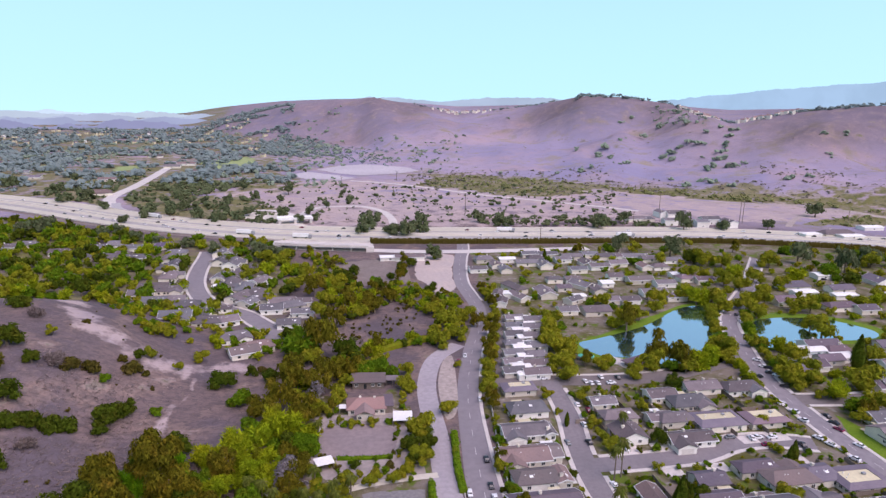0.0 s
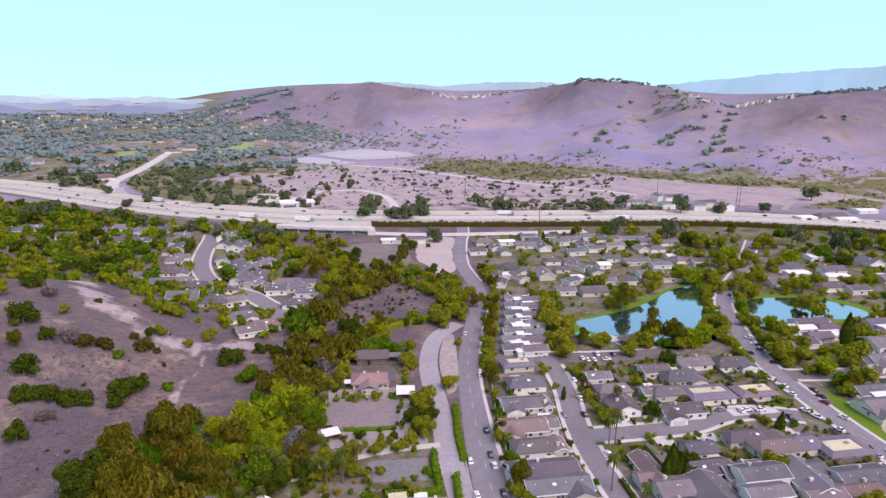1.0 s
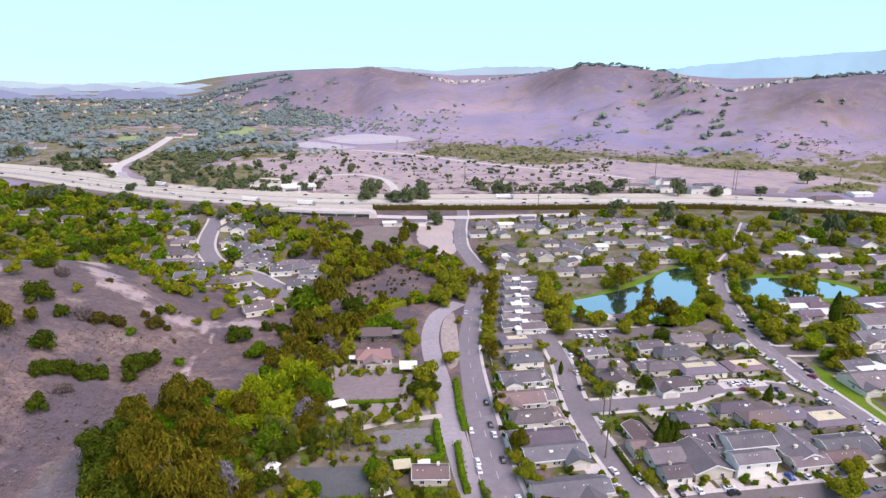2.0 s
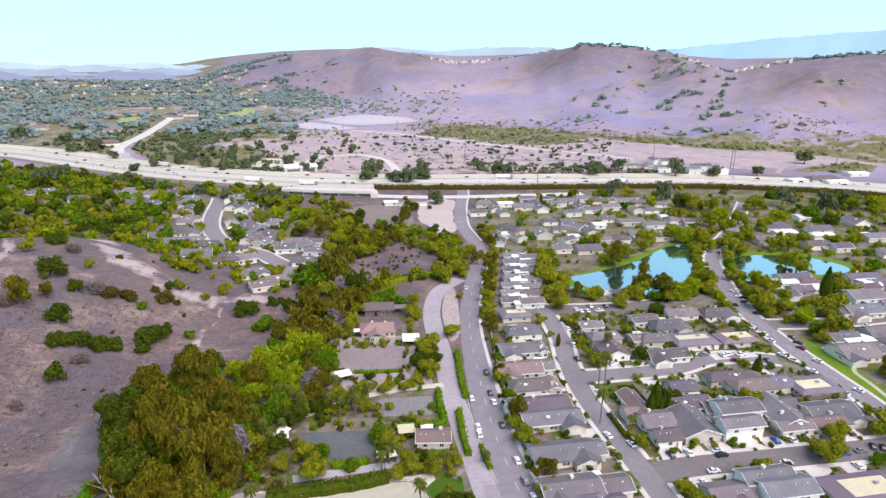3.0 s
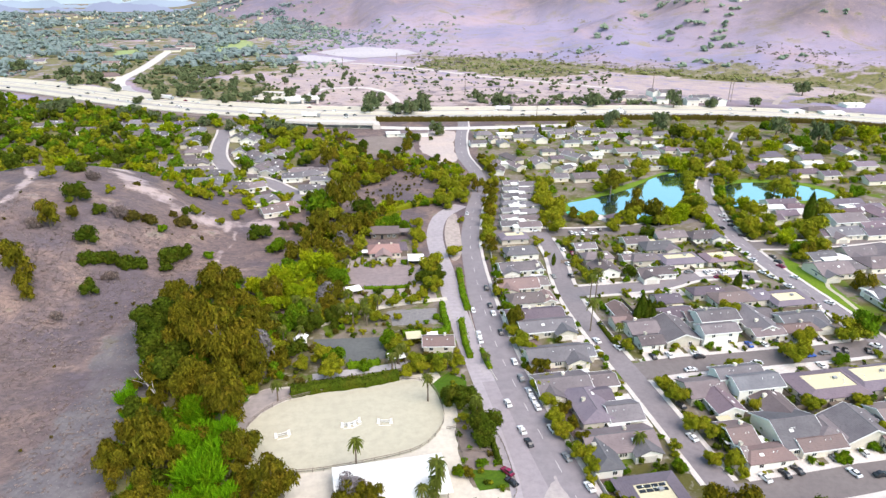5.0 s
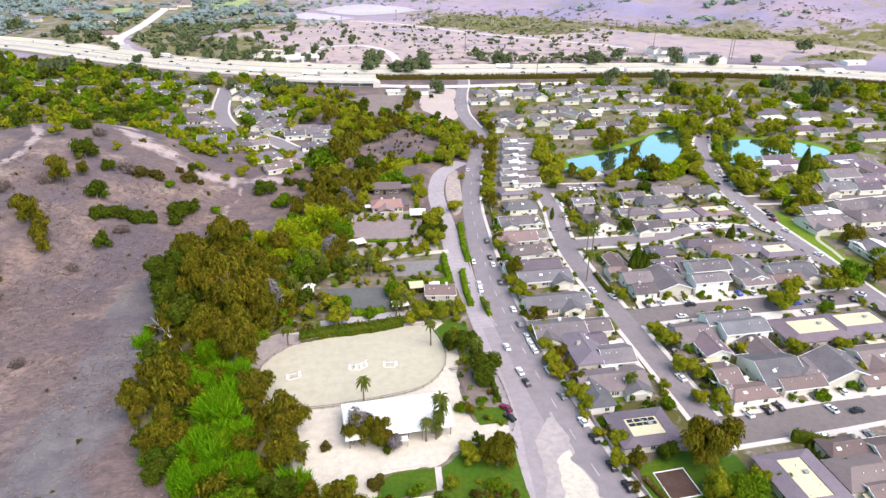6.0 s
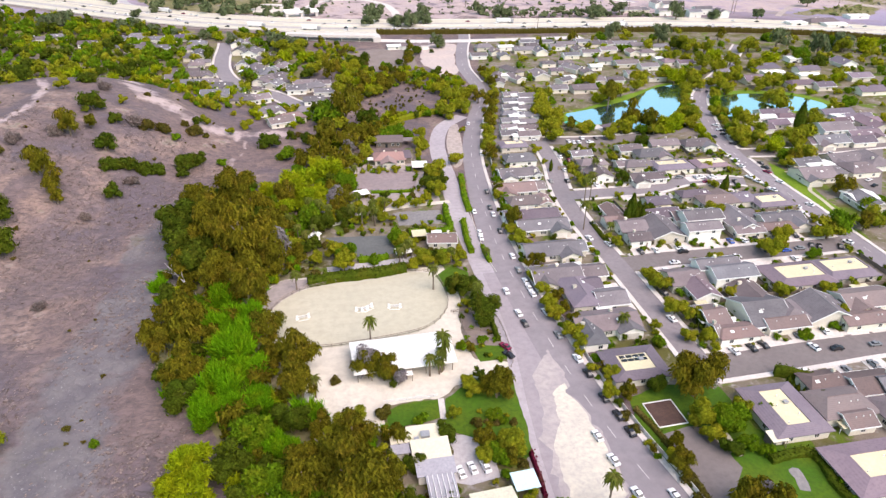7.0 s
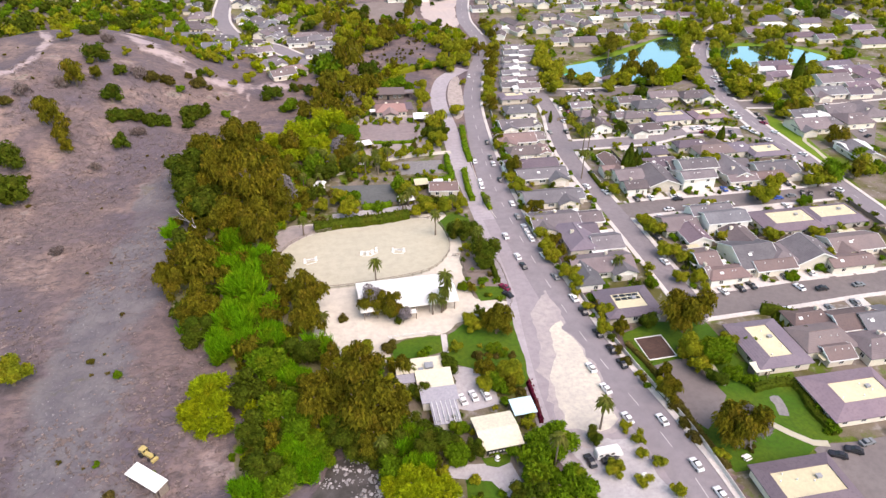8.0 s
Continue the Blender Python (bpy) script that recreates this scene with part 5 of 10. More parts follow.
HEDGE_CORNER = [(86.8, 157.0), (86.6, 145.4), (87.2, 139.0)]
FENCE_YARD = [(19.3, 106.7), (32.1, 104.4), (32.6, 82.7), (30.3, 77.5)]
POLES = [(351.2, 633.0), (406.6, 575.8), (407.7, 572.8), (26.1, 851.9), (143.3, 642.1), (179.7, 513.6), (103.6, 904.5), (291.4, 571.3), (514.1, 558.1)]
THICKETS = [(705.0, 1043.1, 15.1), (671.0, 1002.7, 12.4), (647.6, 974.2, 14.1), (633.0, 958.9, 13.8), (606.2, 927.9, 17.2), (573.9, 890.7, 18.3), (551.4, 871.2, 12.5), (584.0, 869.9, 16.3), (596.8, 866.3, 14.5), (616.1, 877.6, 11.1), (616.6, 998.6, 14.1), (607.2, 1013.9, 16.3), (590.4, 1014.2, 14.1), (571.6, 1010.7, 16.0), (548.4, 991.0, 17.6), (554.0, 973.8, 13.5), (480.8, 1069.7, 18.2), (464.4, 1054.3, 15.9), (458.3, 999.6, 11.4), (468.4, 959.0, 12.9), (441.7, 1094.9, 9.2), (390.6, 948.9, 12.4), (408.4, 954.9, 10.8), (513.8, 822.6, 13.4), (514.4, 803.0, 11.5), (482.1, 803.3, 14.6), (525.0, 762.1, 9.6), (586.6, 743.2, 9.8), (611.3, 739.3, 8.3), (728.3, 842.0, 9.6), (488.1, 851.5, 8.5), (754.1, 895.9, 8.1)]
THICKETS += [(787.1, 883.2, 10.2), (646.2, 1033.2, 12.6), (694.7, 1069.1, 11.0), (59.6, 1329.5, 13.8), (38.9, 1378.7, 14.3), (-6.9, 1415.1, 17.1), (-22.4, 1282.1, 15.5), (78.3, 1272.0, 11.0), (17.2, 1456.0, 17.6), (-42.4, 1442.4, 17.4), (156.4, 1388.4, 7.2), (303.2, 1396.7, 7.4), (448.9, 1559.7, 7.0), (625.5, 1318.4, 12.5), (594.0, 1155.3, 13.4), (660.2, 1215.5, 16.6), (657.8, 1334.3, 12.8), (732.1, 1281.2, 17.7), (664.6, 1130.4, 15.8)]
CARS_MAIN = [('w', 44.5, 48.9, 97), ('w', 45.2, 41.0, 100), ('w', 46.5, 30.9, 98), ('w', 54.6, 29.0, 97), ('k', 53.1, 48.9, 97), ('k', 52.5, 54.6, 97), ('k', 51.5, 61.5, 97), ('k', 51.0, 71.5, 97), ('w', 50.5, 78.0, 97), ('g', 48.8, 89.6, 97), ('w', 48.9, 101.6, 97), ('w', 48.0, 112.3, 93), ('w', 47.9, 116.1, 93), ('w', 48.0, 120.2, 93), ('g', 47.6, 127.4, 90), ('w', 48.3, 137.1, 90), ('k', 48.9, 156.5, 88), ('w', 49.9, 170.7, 86), ('k', 50.3, 177.2, 86), ('k', 52.6, 192.2, 85), ('w', 39.8, 115.2, 92), ('w', 40.3, 102.5, 95), ('k', 40.6, 97.0, 96), ('r', 31.6, 86.9, 120)]
CARS_MAIN += [('k', 31.6, 83.2, 120), ('w', 40.9, 156.7, 88), ('w', 40.3, 152.2, 88), ('w', 42.9, 174.6, 86), ('w', 64.6, 280.9, 75), ('w', 61.1, 236.1, 80), ('w', 55.9, 15.4, 97), ('w', 57.3, 7.5, 97), ('r', 60.1, 274.9, 75)]
CARS_YARD = [('w', 9.1, 43.9, 100), ('w', 12.0, 44.6, 100), ('w', 15.1, 44.4, 100)]
CARS_STREETS = [('w', 86.3, 139.8, 100), ('w', 78.8, 137.6, 100), ('w', 80.9, 145.4, 100), ('k', 86.9, 155.7, 98), ('w', 89.0, 171.6, 96), ('k', 91.3, 197.6, 93), ('w', 94.5, 209.9, 92), ('w', 98.2, 226.1, 88), ('r', 100.7, 220.7, 85), ('g', 83.8, 198.7, 90), ('k', 95.7, 132.4, 90), ('w', 101.5, 132.2, 90), ('k', 111.2, 129.6, 0), ('w', 111.5, 132.1, 0), ('w', 138.2, 133.6, 100), ('b', 149.6, 124.1, 0), ('k', 143.1, 124.7, 0), ('g', 155.8, 124.7, 0), ('k', 161.6, 126.1, 60), ('k', 164.2, 125.0, 60), ('k', 171.9, 123.5, 60), ('w', 157.7, 143.9, 100), ('w', 176.9, 125.8, 120), ('w', 104.3, 122.9, 0)]
CARS_STREETS += [('w', 128.3, 122.8, 0), ('k', 91.0, 105.6, 100), ('w', 86.5, 91.4, 100), ('k', 129.4, 80.5, 0), ('r', 153.9, 186.8, 0), ('k', 166.5, 184.6, 80), ('k', 165.2, 180.5, 80), ('w', 159.2, 191.0, 0), ('w', 153.9, 191.7, 0), ('g', 143.8, 193.5, 0), ('w', 92.9, 251.5, 0), ('w', 109.9, 246.2, 90), ('w', 111.7, 244.3, 90), ('w', 120.4, 243.0, 0), ('w', 114.6, 243.9, 90), ('k', 125.5, 248.0, 90), ('w', 118.2, 249.2, 90)]
CARS_LAKE_ROAD = [('w', 199.8, 257.1, 130), ('k', 196.2, 242.9, 130), ('w', 197.8, 249.8, 130), ('k', 193.2, 229.1, 130), ('k', 188.9, 240.6, 120), ('w', 181.3, 207.9, 115), ('w', 179.8, 201.0, 112), ('w', 175.9, 188.2, 110), ('w', 177.0, 183.6, 110), ('w', 178.0, 173.7, 110), ('w', 175.3, 167.1, 110), ('w', 186.8, 181.4, 110), ('k', 190.1, 197.3, 110), ('k', 191.3, 202.6, 90), ('r', 188.2, 192.8, 110), ('w', 177.8, 156.9, 110), ('w', 175.5, 151.0, 110), ('w', 184.5, 157.8, 110), ('k', 182.3, 234.9, 100), ('w', 234.2, 208.3, 0), ('w', 231.6, 205.0, 0), ('w', 229.1, 176.4, 20), ('k', 227.0, 170.5, 20), ('w', 216.7, 160.4, 40)]
CARS_LAKE_ROAD += [('w', 181.3, 215.2, 20)]
CARS_LAKE_ROAD_NORTH = [('w', 213.9, 309.2, 80), ('w', 221.1, 320.1, 70), ('k', 230.4, 318.9, 60), ('w', 225.5, 307.8, 80), ('k', 215.3, 287.3, 100), ('w', 210.5, 277.9, 100), ('w', 285.4, 389.6, 55), ('k', 199.1, 247.9, 125), ('w', 197.7, 240.0, 125), ('w', 291.3, 322.8, 0), ('k', 337.6, 379.5, 0)]
CARS_COURT = [('k', 33.1, 20.6, 97), ('k', 37.5, 20.0, 0), ('k', 89.1, 12.1, 150), ('k', 93.5, 12.6, 150), ('g', 98.2, 14.1, 8), ('k', 127.5, 69.2, 0), ('g', 140.3, 69.1, 0), ('k', 106.9, 74.5, 100), ('w', 96.7, 73.4, 100), ('k', 102.7, 73.8, 100), ('w', 121.1, 71.1, 100), ('g', 123.5, 60.1, 90)]
CARS_FREEWAY = [('w', -273.3, 745.8, 148), ('k', -277.7, 728.2, 148), ('k', -178.9, 613.6, 155), ('k', -236.2, 682.8, 150), ('w', -126.6, 625.0, 160), ('k', -88.3, 564.8, 165), ('w', -104.0, 577.7, 165), ('k', -4.5, 564.0, 172), ('w', 33.5, 553.5, 175), ('k', 61.5, 544.2, 176), ('k', 98.3, 531.7, 177), ('w', 133.9, 537.6, 177), ('k', 171.8, 529.4, 177), ('w', 203.0, 545.3, 178), ('k', 233.8, 542.6, 178), ('k', 230.7, 528.6, 178), ('w', 266.8, 532.3, 178), ('k', 309.7, 521.3, 178), ('w', 348.4, 513.0, 170), ('k', 367.0, 499.8, 168), ('w', 398.1, 490.0, 165), ('k', 432.6, 505.2, 165), ('w', 437.3, 471.1, 165), ('k', 433.9, 461.0, 165)]
CARS_FREEWAY += [('w', 152.3, 549.9, 178), ('w', 13.8, 535.4, 176), ('k', -144.7, 618.4, 158), ('w', -168.9, 639.4, 158)]


# ---- terrain ----
def smooth01(v):
    v = np.clip(v, 0.0, 1.0)
    return v * v * (3 - 2 * v)


def lattice(x, y, seed):
    """Smooth value noise, -1 to 1."""
    xi, yi = np.floor(x).astype(np.int64), np.floor(y).astype(np.int64)
    fx, fy = smooth01(x - xi), smooth01(y - yi)

    def rnd(i, j):
        h = (i * 374761393 + j * 668265263 + seed * 974634721) & 0xFFFFFFFF
        h = ((h ^ (h >> 13)) * 1274126177) & 0xFFFFFFFF
        return ((h ^ (h >> 16)) & 0xFFFF) / 32767.5 - 1
    a = rnd(xi, yi) * (1 - fx) + rnd(xi + 1, yi) * fx
    b = rnd(xi, yi + 1) * (1 - fx) + rnd(xi + 1, yi + 1) * fx
    return a * (1 - fy) + b * fy


def fractal(x, y, scale, seed, octaves=4):
    v, amp, tot = 0.0, 1.0, 0.0
    for k in range(octaves):
        v = v + amp * lattice(x / scale, y / scale, seed + k)
        tot, amp, scale = tot + amp, amp * 0.5, scale * 0.5
    return v / tot


C_AZ, C_R, C_Z = (np.array(v, float) for v in zip(*CREST))


def terrain(x, y):
    """Height of the land: the near hill on the west, the range across the valley, the valley floor falling away to the west."""
    x, y = np.asarray(x, float), np.asarray(y, float)
    c, s = math.cos(-0.241), math.sin(-0.241)
    u = ((x + 150) * c + (y - 274) * s) / 73
    v = (-(x + 150) * s + (y - 274) * c) / 86
    near = 27.1 * np.exp(-(u * u + v * v) ** 1.7)
    near = near * (1 + 0.05 * np.sin(x * 0.11 + y * 0.05) * np.sin(y * 0.09 - x * 0.04))
    r, az = np.hypot(x, y), np.degrees(np.arctan2(x, y))
    rc, zc = np.interp(az, C_AZ, C_R), np.interp(az, C_AZ, C_Z)
    rb = np.interp(az, (-12, -4, 3.0, 6.5, 12, 22, 35, 45), (1750, 1620, 1520, 1190, 1050, 960, 860, 820))
    floor = -0.014 * np.clip(r - 900, 0, None) * (1 - smooth01((az + 12) / 14)) * (y > 0)
    t = np.clip((r - rb) / (rc - rb), 0, 1)
    fold = 1.1 * fractal(x, y, 420.0, 3) - 0.9 * np.abs(fractal(x + 0.3 * y, y, 260.0, 9, 3)) + 0.3
    rise = smooth01(t) * 0.45 + t * 0.55
    rise = rise * (1 + 1.35 * fold * 3 * t * (1 - t)) + (0.16 * fractal(x, y, 130.0, 21, 4) - 0.09 * np.abs(fractal(x + 0.2 * y, y, 75.0, 33, 3))) * smooth01(t * 6) * smooth01((1 - t) * 4)
    # ravines: between the two hills, and up to the eastern saddle
    for mid, wide, deep in ((7.6, 1.6, 0.30), (27.6, 2.0, 0.34), (21.0, 1.1, 0.12), (15.0, 0.9, 0.08), (35.5, 1.2, 0.10), (0.5, 1.0, 0.10), (-4.0, 1.0, 0.10)):
        bend = 1.6 * np.sin(r / 170.0 + mid)
        rise = rise * (1 - 4 * deep * t * (1 - t) * np.exp(-((az - mid - bend * 0.4) / wide) ** 2))
    back = 1 - 0.35 * smooth01((r - rc) / 900)
    far = (zc - floor) * np.where(t < 1, rise, back)
    far = far * smooth01((az + 12.5) / 4) * (y > 0)
    return near + floor + far


def ground_z(x, y):
    return float(terrain(x, y))


def inside(poly, x, y):
    x, y = np.asarray(x, float), np.asarray(y, float)
    hit = np.zeros(x.shape, bool)
    n = len(poly)
    for i in range(n):
        (x0, y0), (x1, y1) = poly[i], poly[(i + 1) % n]
        if y0 != y1:
            hit ^= ((y0 > y) != (y1 > y)) & (x < (x1 - x0) * (y - y0) / (y1 - y0) + x0)
    return hit


def mesh_from(name, verts, faces, material, smooth=False):
    me = bpy.data.meshes.new(name)
    me.from_pydata(verts, [], faces)
    if material is not None:
        me.materials.append(material)
    if smooth:
        me.polygons.foreach_set("use_smooth", [True] * len(me.polygons))
    me.update()
    return me


def part(name, me, parent, label="", at=None):
    """One mesh object under a thing or a part."""
    ob = new(name, me)
    if parent is not None:
        ob.parent = parent
    if at is not None:
        ob.matrix_local = at
    return tagged(ob, label)


def structure(name, me, label, category):
    return tagged(new(name, me), label, category, "", "structure")


def thing(name, m, label, category, group=""):
    ob = new(name)
    ob.empty_display_size = 0.5
    ob.matrix_world = m
    return tagged(ob, label, category, group)


def spline(pts, step=4.0, closed=False):
    """A smooth line through the points."""
    p = [np.array(q, float) for q in pts]
    n = len(p)
    out = []
    for i in range(n if closed else n - 1):
        if closed:
            a, b, c, d = p[i - 1], p[i], p[(i + 1) % n], p[(i + 2) % n]
        else:
            a, b, c, d = p[max(i - 1, 0)], p[i], p[i + 1], p[min(i + 2, n - 1)]
        k = max(1, int(np.linalg.norm(c - b) / step))
        for j in range(k):
            t = j / k
            out.append(0.5 * (2 * b + (c - a) * t + (2 * a - 5 * b + 4 * c - d) * t * t + (3 * b - a - 3 * c + d) * t ** 3))
    if not closed:
        out.append(p[-1])
    return out


# zones of the land
TOWN_EAST = [(64, -40), (60, 200), (66, 300), (100, 380), (112, 492), (300, 505), (520, 430), (520, -40)]
TOWN_WEST = [(-110, 372), (-60, 330), (-10, 305), (-8, 370), (-20, 480), (-60, 535), (-150, 570), (-330, 680), (-420, 640), (-330, 430), (-190, 372)]
COMPOUND = [(-40, 140), (-30, 170), (-8, 185), (-8, 245), (30, 250), (36, 180), (34, 60), (20, 5), (-5, 5), (-10, 60), (-38, 95)]


def build_ground():
    az = np.radians(np.concatenate([np.arange(-60, 75, 0.5), np.arange(75, 300, 7.5)]))
    rad = [12.0]
    while rad[-1] < 4850:
        rad.append(rad[-1] * 1.018 + 0.4)
    rad = np.array(rad)
    na, nr = len(az), len(rad)
    rr, aa = np.meshgrid(rad, az, indexing="ij")
    x, y = (rr * np.sin(aa)).ravel(), (rr * np.cos(aa) - 40).ravel()
    x, y = np.append(x, 0.0), np.append(y, -40.0)
    z = terrain(x, y) - 0.05
    for lake in (LAKE_WEST, LAKE_EAST):
        z[inside(lake, x, y)] -= 1.5
    verts = np.stack([x, y, z], 1)
    i, j = np.meshgrid(np.arange(nr - 1), np.arange(na), indexing="ij")
    a, b = i * na + j, i * na + (j + 1) % na
    quads = np.stack([a, a + na, b + na, b], -1).reshape(-1, 4)
    faces = [tuple(q) for q in quads.tolist()] + [(nr * na, j, (j + 1) % na) for j in range(na)]
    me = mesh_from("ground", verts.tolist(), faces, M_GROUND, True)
    r, azd = np.hypot(x, y), np.degrees(np.arctan2(x, y))
    town = inside(TOWN_EAST, x, y) | inside(COMPOUND, x, y)
    patch = fractal(x, y, 130.0, 40, 4)
    scrub = np.where(inside(AREA_CREEK, x, y), 0.75, 0.0)
    scrub[inside(AREA_BARE_SLOPE, x, y)] = 0.0
    scrub = np.where(inside(TOWN_WEST, x, y), 0.55, scrub)
    valley = smooth01((2 - azd) / 6) * smooth01((r - 740) / 120) * smooth01((12 - terrain(x, y)) / 14)
    scrub = np.maximum(scrub, 0.60 * valley + 0.3 * patch * valley)
    lo = np.interp(azd, (8, 15, 22, 34, 45), (880, 850, 845, 868, 800))
    hi = np.interp(azd, (-5, 10, 22, 45), (1300, 1080, 1020, 980))
    scrub = np.maximum(scrub, (0.68 + 0.5 * patch) * smooth01((r - lo) / 40) * smooth01((hi - r) / 120) * smooth01((azd - 5) / 5))
    bare = 0.05 + 0.62 * smooth01((y - 560) / 40) * smooth01((960 - r) / 80) * smooth01((azd + 11) / 4) + 0.18 * patch
    bare = np.maximum(bare, 0.45 * valley - 0.25 * patch * valley)
    zz = terrain(x, y)
    gully = smooth01((-fractal(x, y, 420.0, 3) - 0.12) / 0.25) * smooth01((r - 980) / 100) * smooth01((azd - 23) / 3)
    scrub = np.maximum(scrub, 0.38 * gully + 0.25 * patch * gully)
    bed = np.array(spline(PATH_WASH))
    dist = np.full(len(x), 99.0)
    near_bed = (x < 0) & (x > -130) & (y < 230) & (y > -20)
    dist[near_bed] = np.min(np.hypot(x[near_bed][:, None] - bed[None, :, 0], y[near_bed][:, None] - bed[None, :, 1]), 1)
    for wood in (AREA_OAKWOOD, AREA_RIVERSIDE, AREA_REEDS, AREA_REEDS_EAST, AREA_REEDS_LOW):
        scrub[inside(wood, x, y)] = 0.8
    for trail, half in ((PATH_TRAIL, 4.5), (PATH_RIDGE, 12.0), (PATH_SPUR, 3.0)):
        bed = np.array(spline(trail, 3.0))
        on = (x < -20) & (x > -240) & (y < 420) & (y > 180)
        dist2 = np.min(np.hypot(x[on][:, None] - bed[None, :, 0], y[on][:, None] - bed[None, :, 1]), 1)
        bare[on] = np.maximum(bare[on], (0.72 if half < 5 else 0.66) * smooth01((half - dist2) / half * 1.3))
    gravel = 0.75 * smooth01((22 - dist) / 18)
    col = np.zeros((len(x), 4), np.float32)
    col[:, 0], col[:, 1], col[:, 2], col[:, 3] = np.where(town, 1.0, 0.0), scrub, bare, gravel
    att = me.color_attributes.new("cover", "FLOAT_COLOR", "POINT")
    att.data.foreach_set("color", col.ravel())
    # share of haze tint: grows with distance, less on the brown slopes
    up = me.attributes.new("far_haze", "FLOAT", "POINT")
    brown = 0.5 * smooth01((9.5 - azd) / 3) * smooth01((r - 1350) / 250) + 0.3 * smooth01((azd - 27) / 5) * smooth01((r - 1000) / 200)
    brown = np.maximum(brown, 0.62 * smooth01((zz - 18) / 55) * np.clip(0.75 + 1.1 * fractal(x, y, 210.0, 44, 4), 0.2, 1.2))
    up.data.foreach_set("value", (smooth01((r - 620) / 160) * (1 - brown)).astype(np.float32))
    return structure("ground", me, "dry lavender-brown grassland and gardens reaching to the hills", "ground")


def backdrop(name, rows, base, material, label):
    az = np.arange(rows[0][0], rows[-1][0], 0.12)
    ra = [r[0] for r in rows]
    rz = np.interp(az, ra, [r[2] for r in rows])
    rad = rows[0][1]
    for k in range(len(az)):
        rz[k] += 9 * noise.noise((az[k] * 1.3, rad * 0.001, 0)) + 4 * noise.noise((az[k] * 6, rad * 0.002, 5))
    verts, faces = [], []
    for k, a in enumerate(np.radians(az)):
        verts += [(rad * math.sin(a), rad * math.cos(a), base), ((rad + 60) * math.sin(a), (rad + 60) * math.cos(a), rz[k]), ((rad + 200) * math.sin(a), (rad + 200) * math.cos(a), base)]
        if k:
            n = 3 * k
            faces += [(n - 3, n, n + 1, n - 2), (n - 2, n + 1, n + 2, n - 1)]
    return structure(name, mesh_from(name, verts, faces, material, True), label, "distant ridge")


build_ground()
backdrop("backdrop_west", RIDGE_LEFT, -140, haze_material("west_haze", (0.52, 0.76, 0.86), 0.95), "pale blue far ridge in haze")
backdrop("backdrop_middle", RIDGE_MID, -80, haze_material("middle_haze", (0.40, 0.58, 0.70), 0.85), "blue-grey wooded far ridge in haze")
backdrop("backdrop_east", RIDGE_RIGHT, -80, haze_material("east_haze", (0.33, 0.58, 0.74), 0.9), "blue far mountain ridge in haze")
# far tree lines of the valley, each given a paler glowing haze colour than the one before it
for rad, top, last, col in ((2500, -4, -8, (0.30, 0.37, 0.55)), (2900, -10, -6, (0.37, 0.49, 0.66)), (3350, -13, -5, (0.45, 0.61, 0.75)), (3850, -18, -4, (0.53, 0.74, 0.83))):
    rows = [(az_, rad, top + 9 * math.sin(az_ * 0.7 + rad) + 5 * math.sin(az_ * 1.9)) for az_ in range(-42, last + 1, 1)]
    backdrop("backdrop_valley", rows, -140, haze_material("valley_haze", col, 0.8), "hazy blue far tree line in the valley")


# ---- flat areas and roads ----
def normals_of(line):
    out = []
    for i in range(len(line)):
        d = line[min(i + 1, len(line) - 1)] - line[max(i - 1, 0)]
        d = d / (np.linalg.norm(d) + 1e-9)
        out.append(np.array((-d[1], d[0])))
    return out


def strip_mesh(name, line, left, right, up, material, thick=0.0, narrow=None):
    """A band along the line between two offsets (left is positive), laid on the land; narrow: how much of its width it keeps at a point."""
    nn = normals_of(line)
    verts, faces = [], []
    cols = max(2, int(abs(left - right) / 5) + 1)
    for q, n in zip(line, nn):
        for k in range(cols):
            o = left + (right - left) * k / (cols - 1)
            if narrow:
                o *= narrow(q)
            x, y = q + n * o
            verts.append((x, y, ground_z(x, y) + up))
    for i in range(len(line) - 1):
        for k in range(cols - 1):
            a = i * cols + k
            faces.append((a, a + cols, a + cols + 1, a + 1))
    if thick:
        m = len(verts)
        verts += [(x, y, z - thick) for x, y, z in verts[:]]
        for i in range(len(line) - 1):
            a, b = i * cols, i * cols + cols - 1
            faces.append((a + m, a + cols + m, a + cols, a))
            faces.append((b, b + cols, b + cols + m, b + m))
        faces.append(tuple(range(cols)) + tuple(range(m + cols - 1, m - 1, -1)))
    return mesh_from(name, verts, faces, material)


ROAD_LINES = []
PAVEMENTS = []


def build_pavements():
    """Kerbed pavements along the roads, broken where another road crosses them."""
    roads = ROAD_LINES[:]
    for line, own, side, h, kerb, up, narrow in PAVEMENTS:
        nn = normals_of(line)
        run = []
        for q, n in list(zip(line, nn)) + [(None, None)]:
            free = q is not None
            if free:
                c = q + n * side * (h + kerb / 2) * (narrow(q) if narrow else 1)
                free = all(k == own or np.min(np.hypot(rl[:, 0] - c[0], rl[:, 1] - c[1])) > half + 0.6 for k, (rl, half) in enumerate(roads))
            if free:
                run.append(q)
            elif len(run) > 2:
                structure("pavement", strip_mesh("pavement", run, side * (h + kerb), side * h, up + 0.13, M_CONCRETE, 0.3, narrow), "pale concrete pavement with a raised kerb beside the road", "pavement")
                run = []
            else:
                run = []


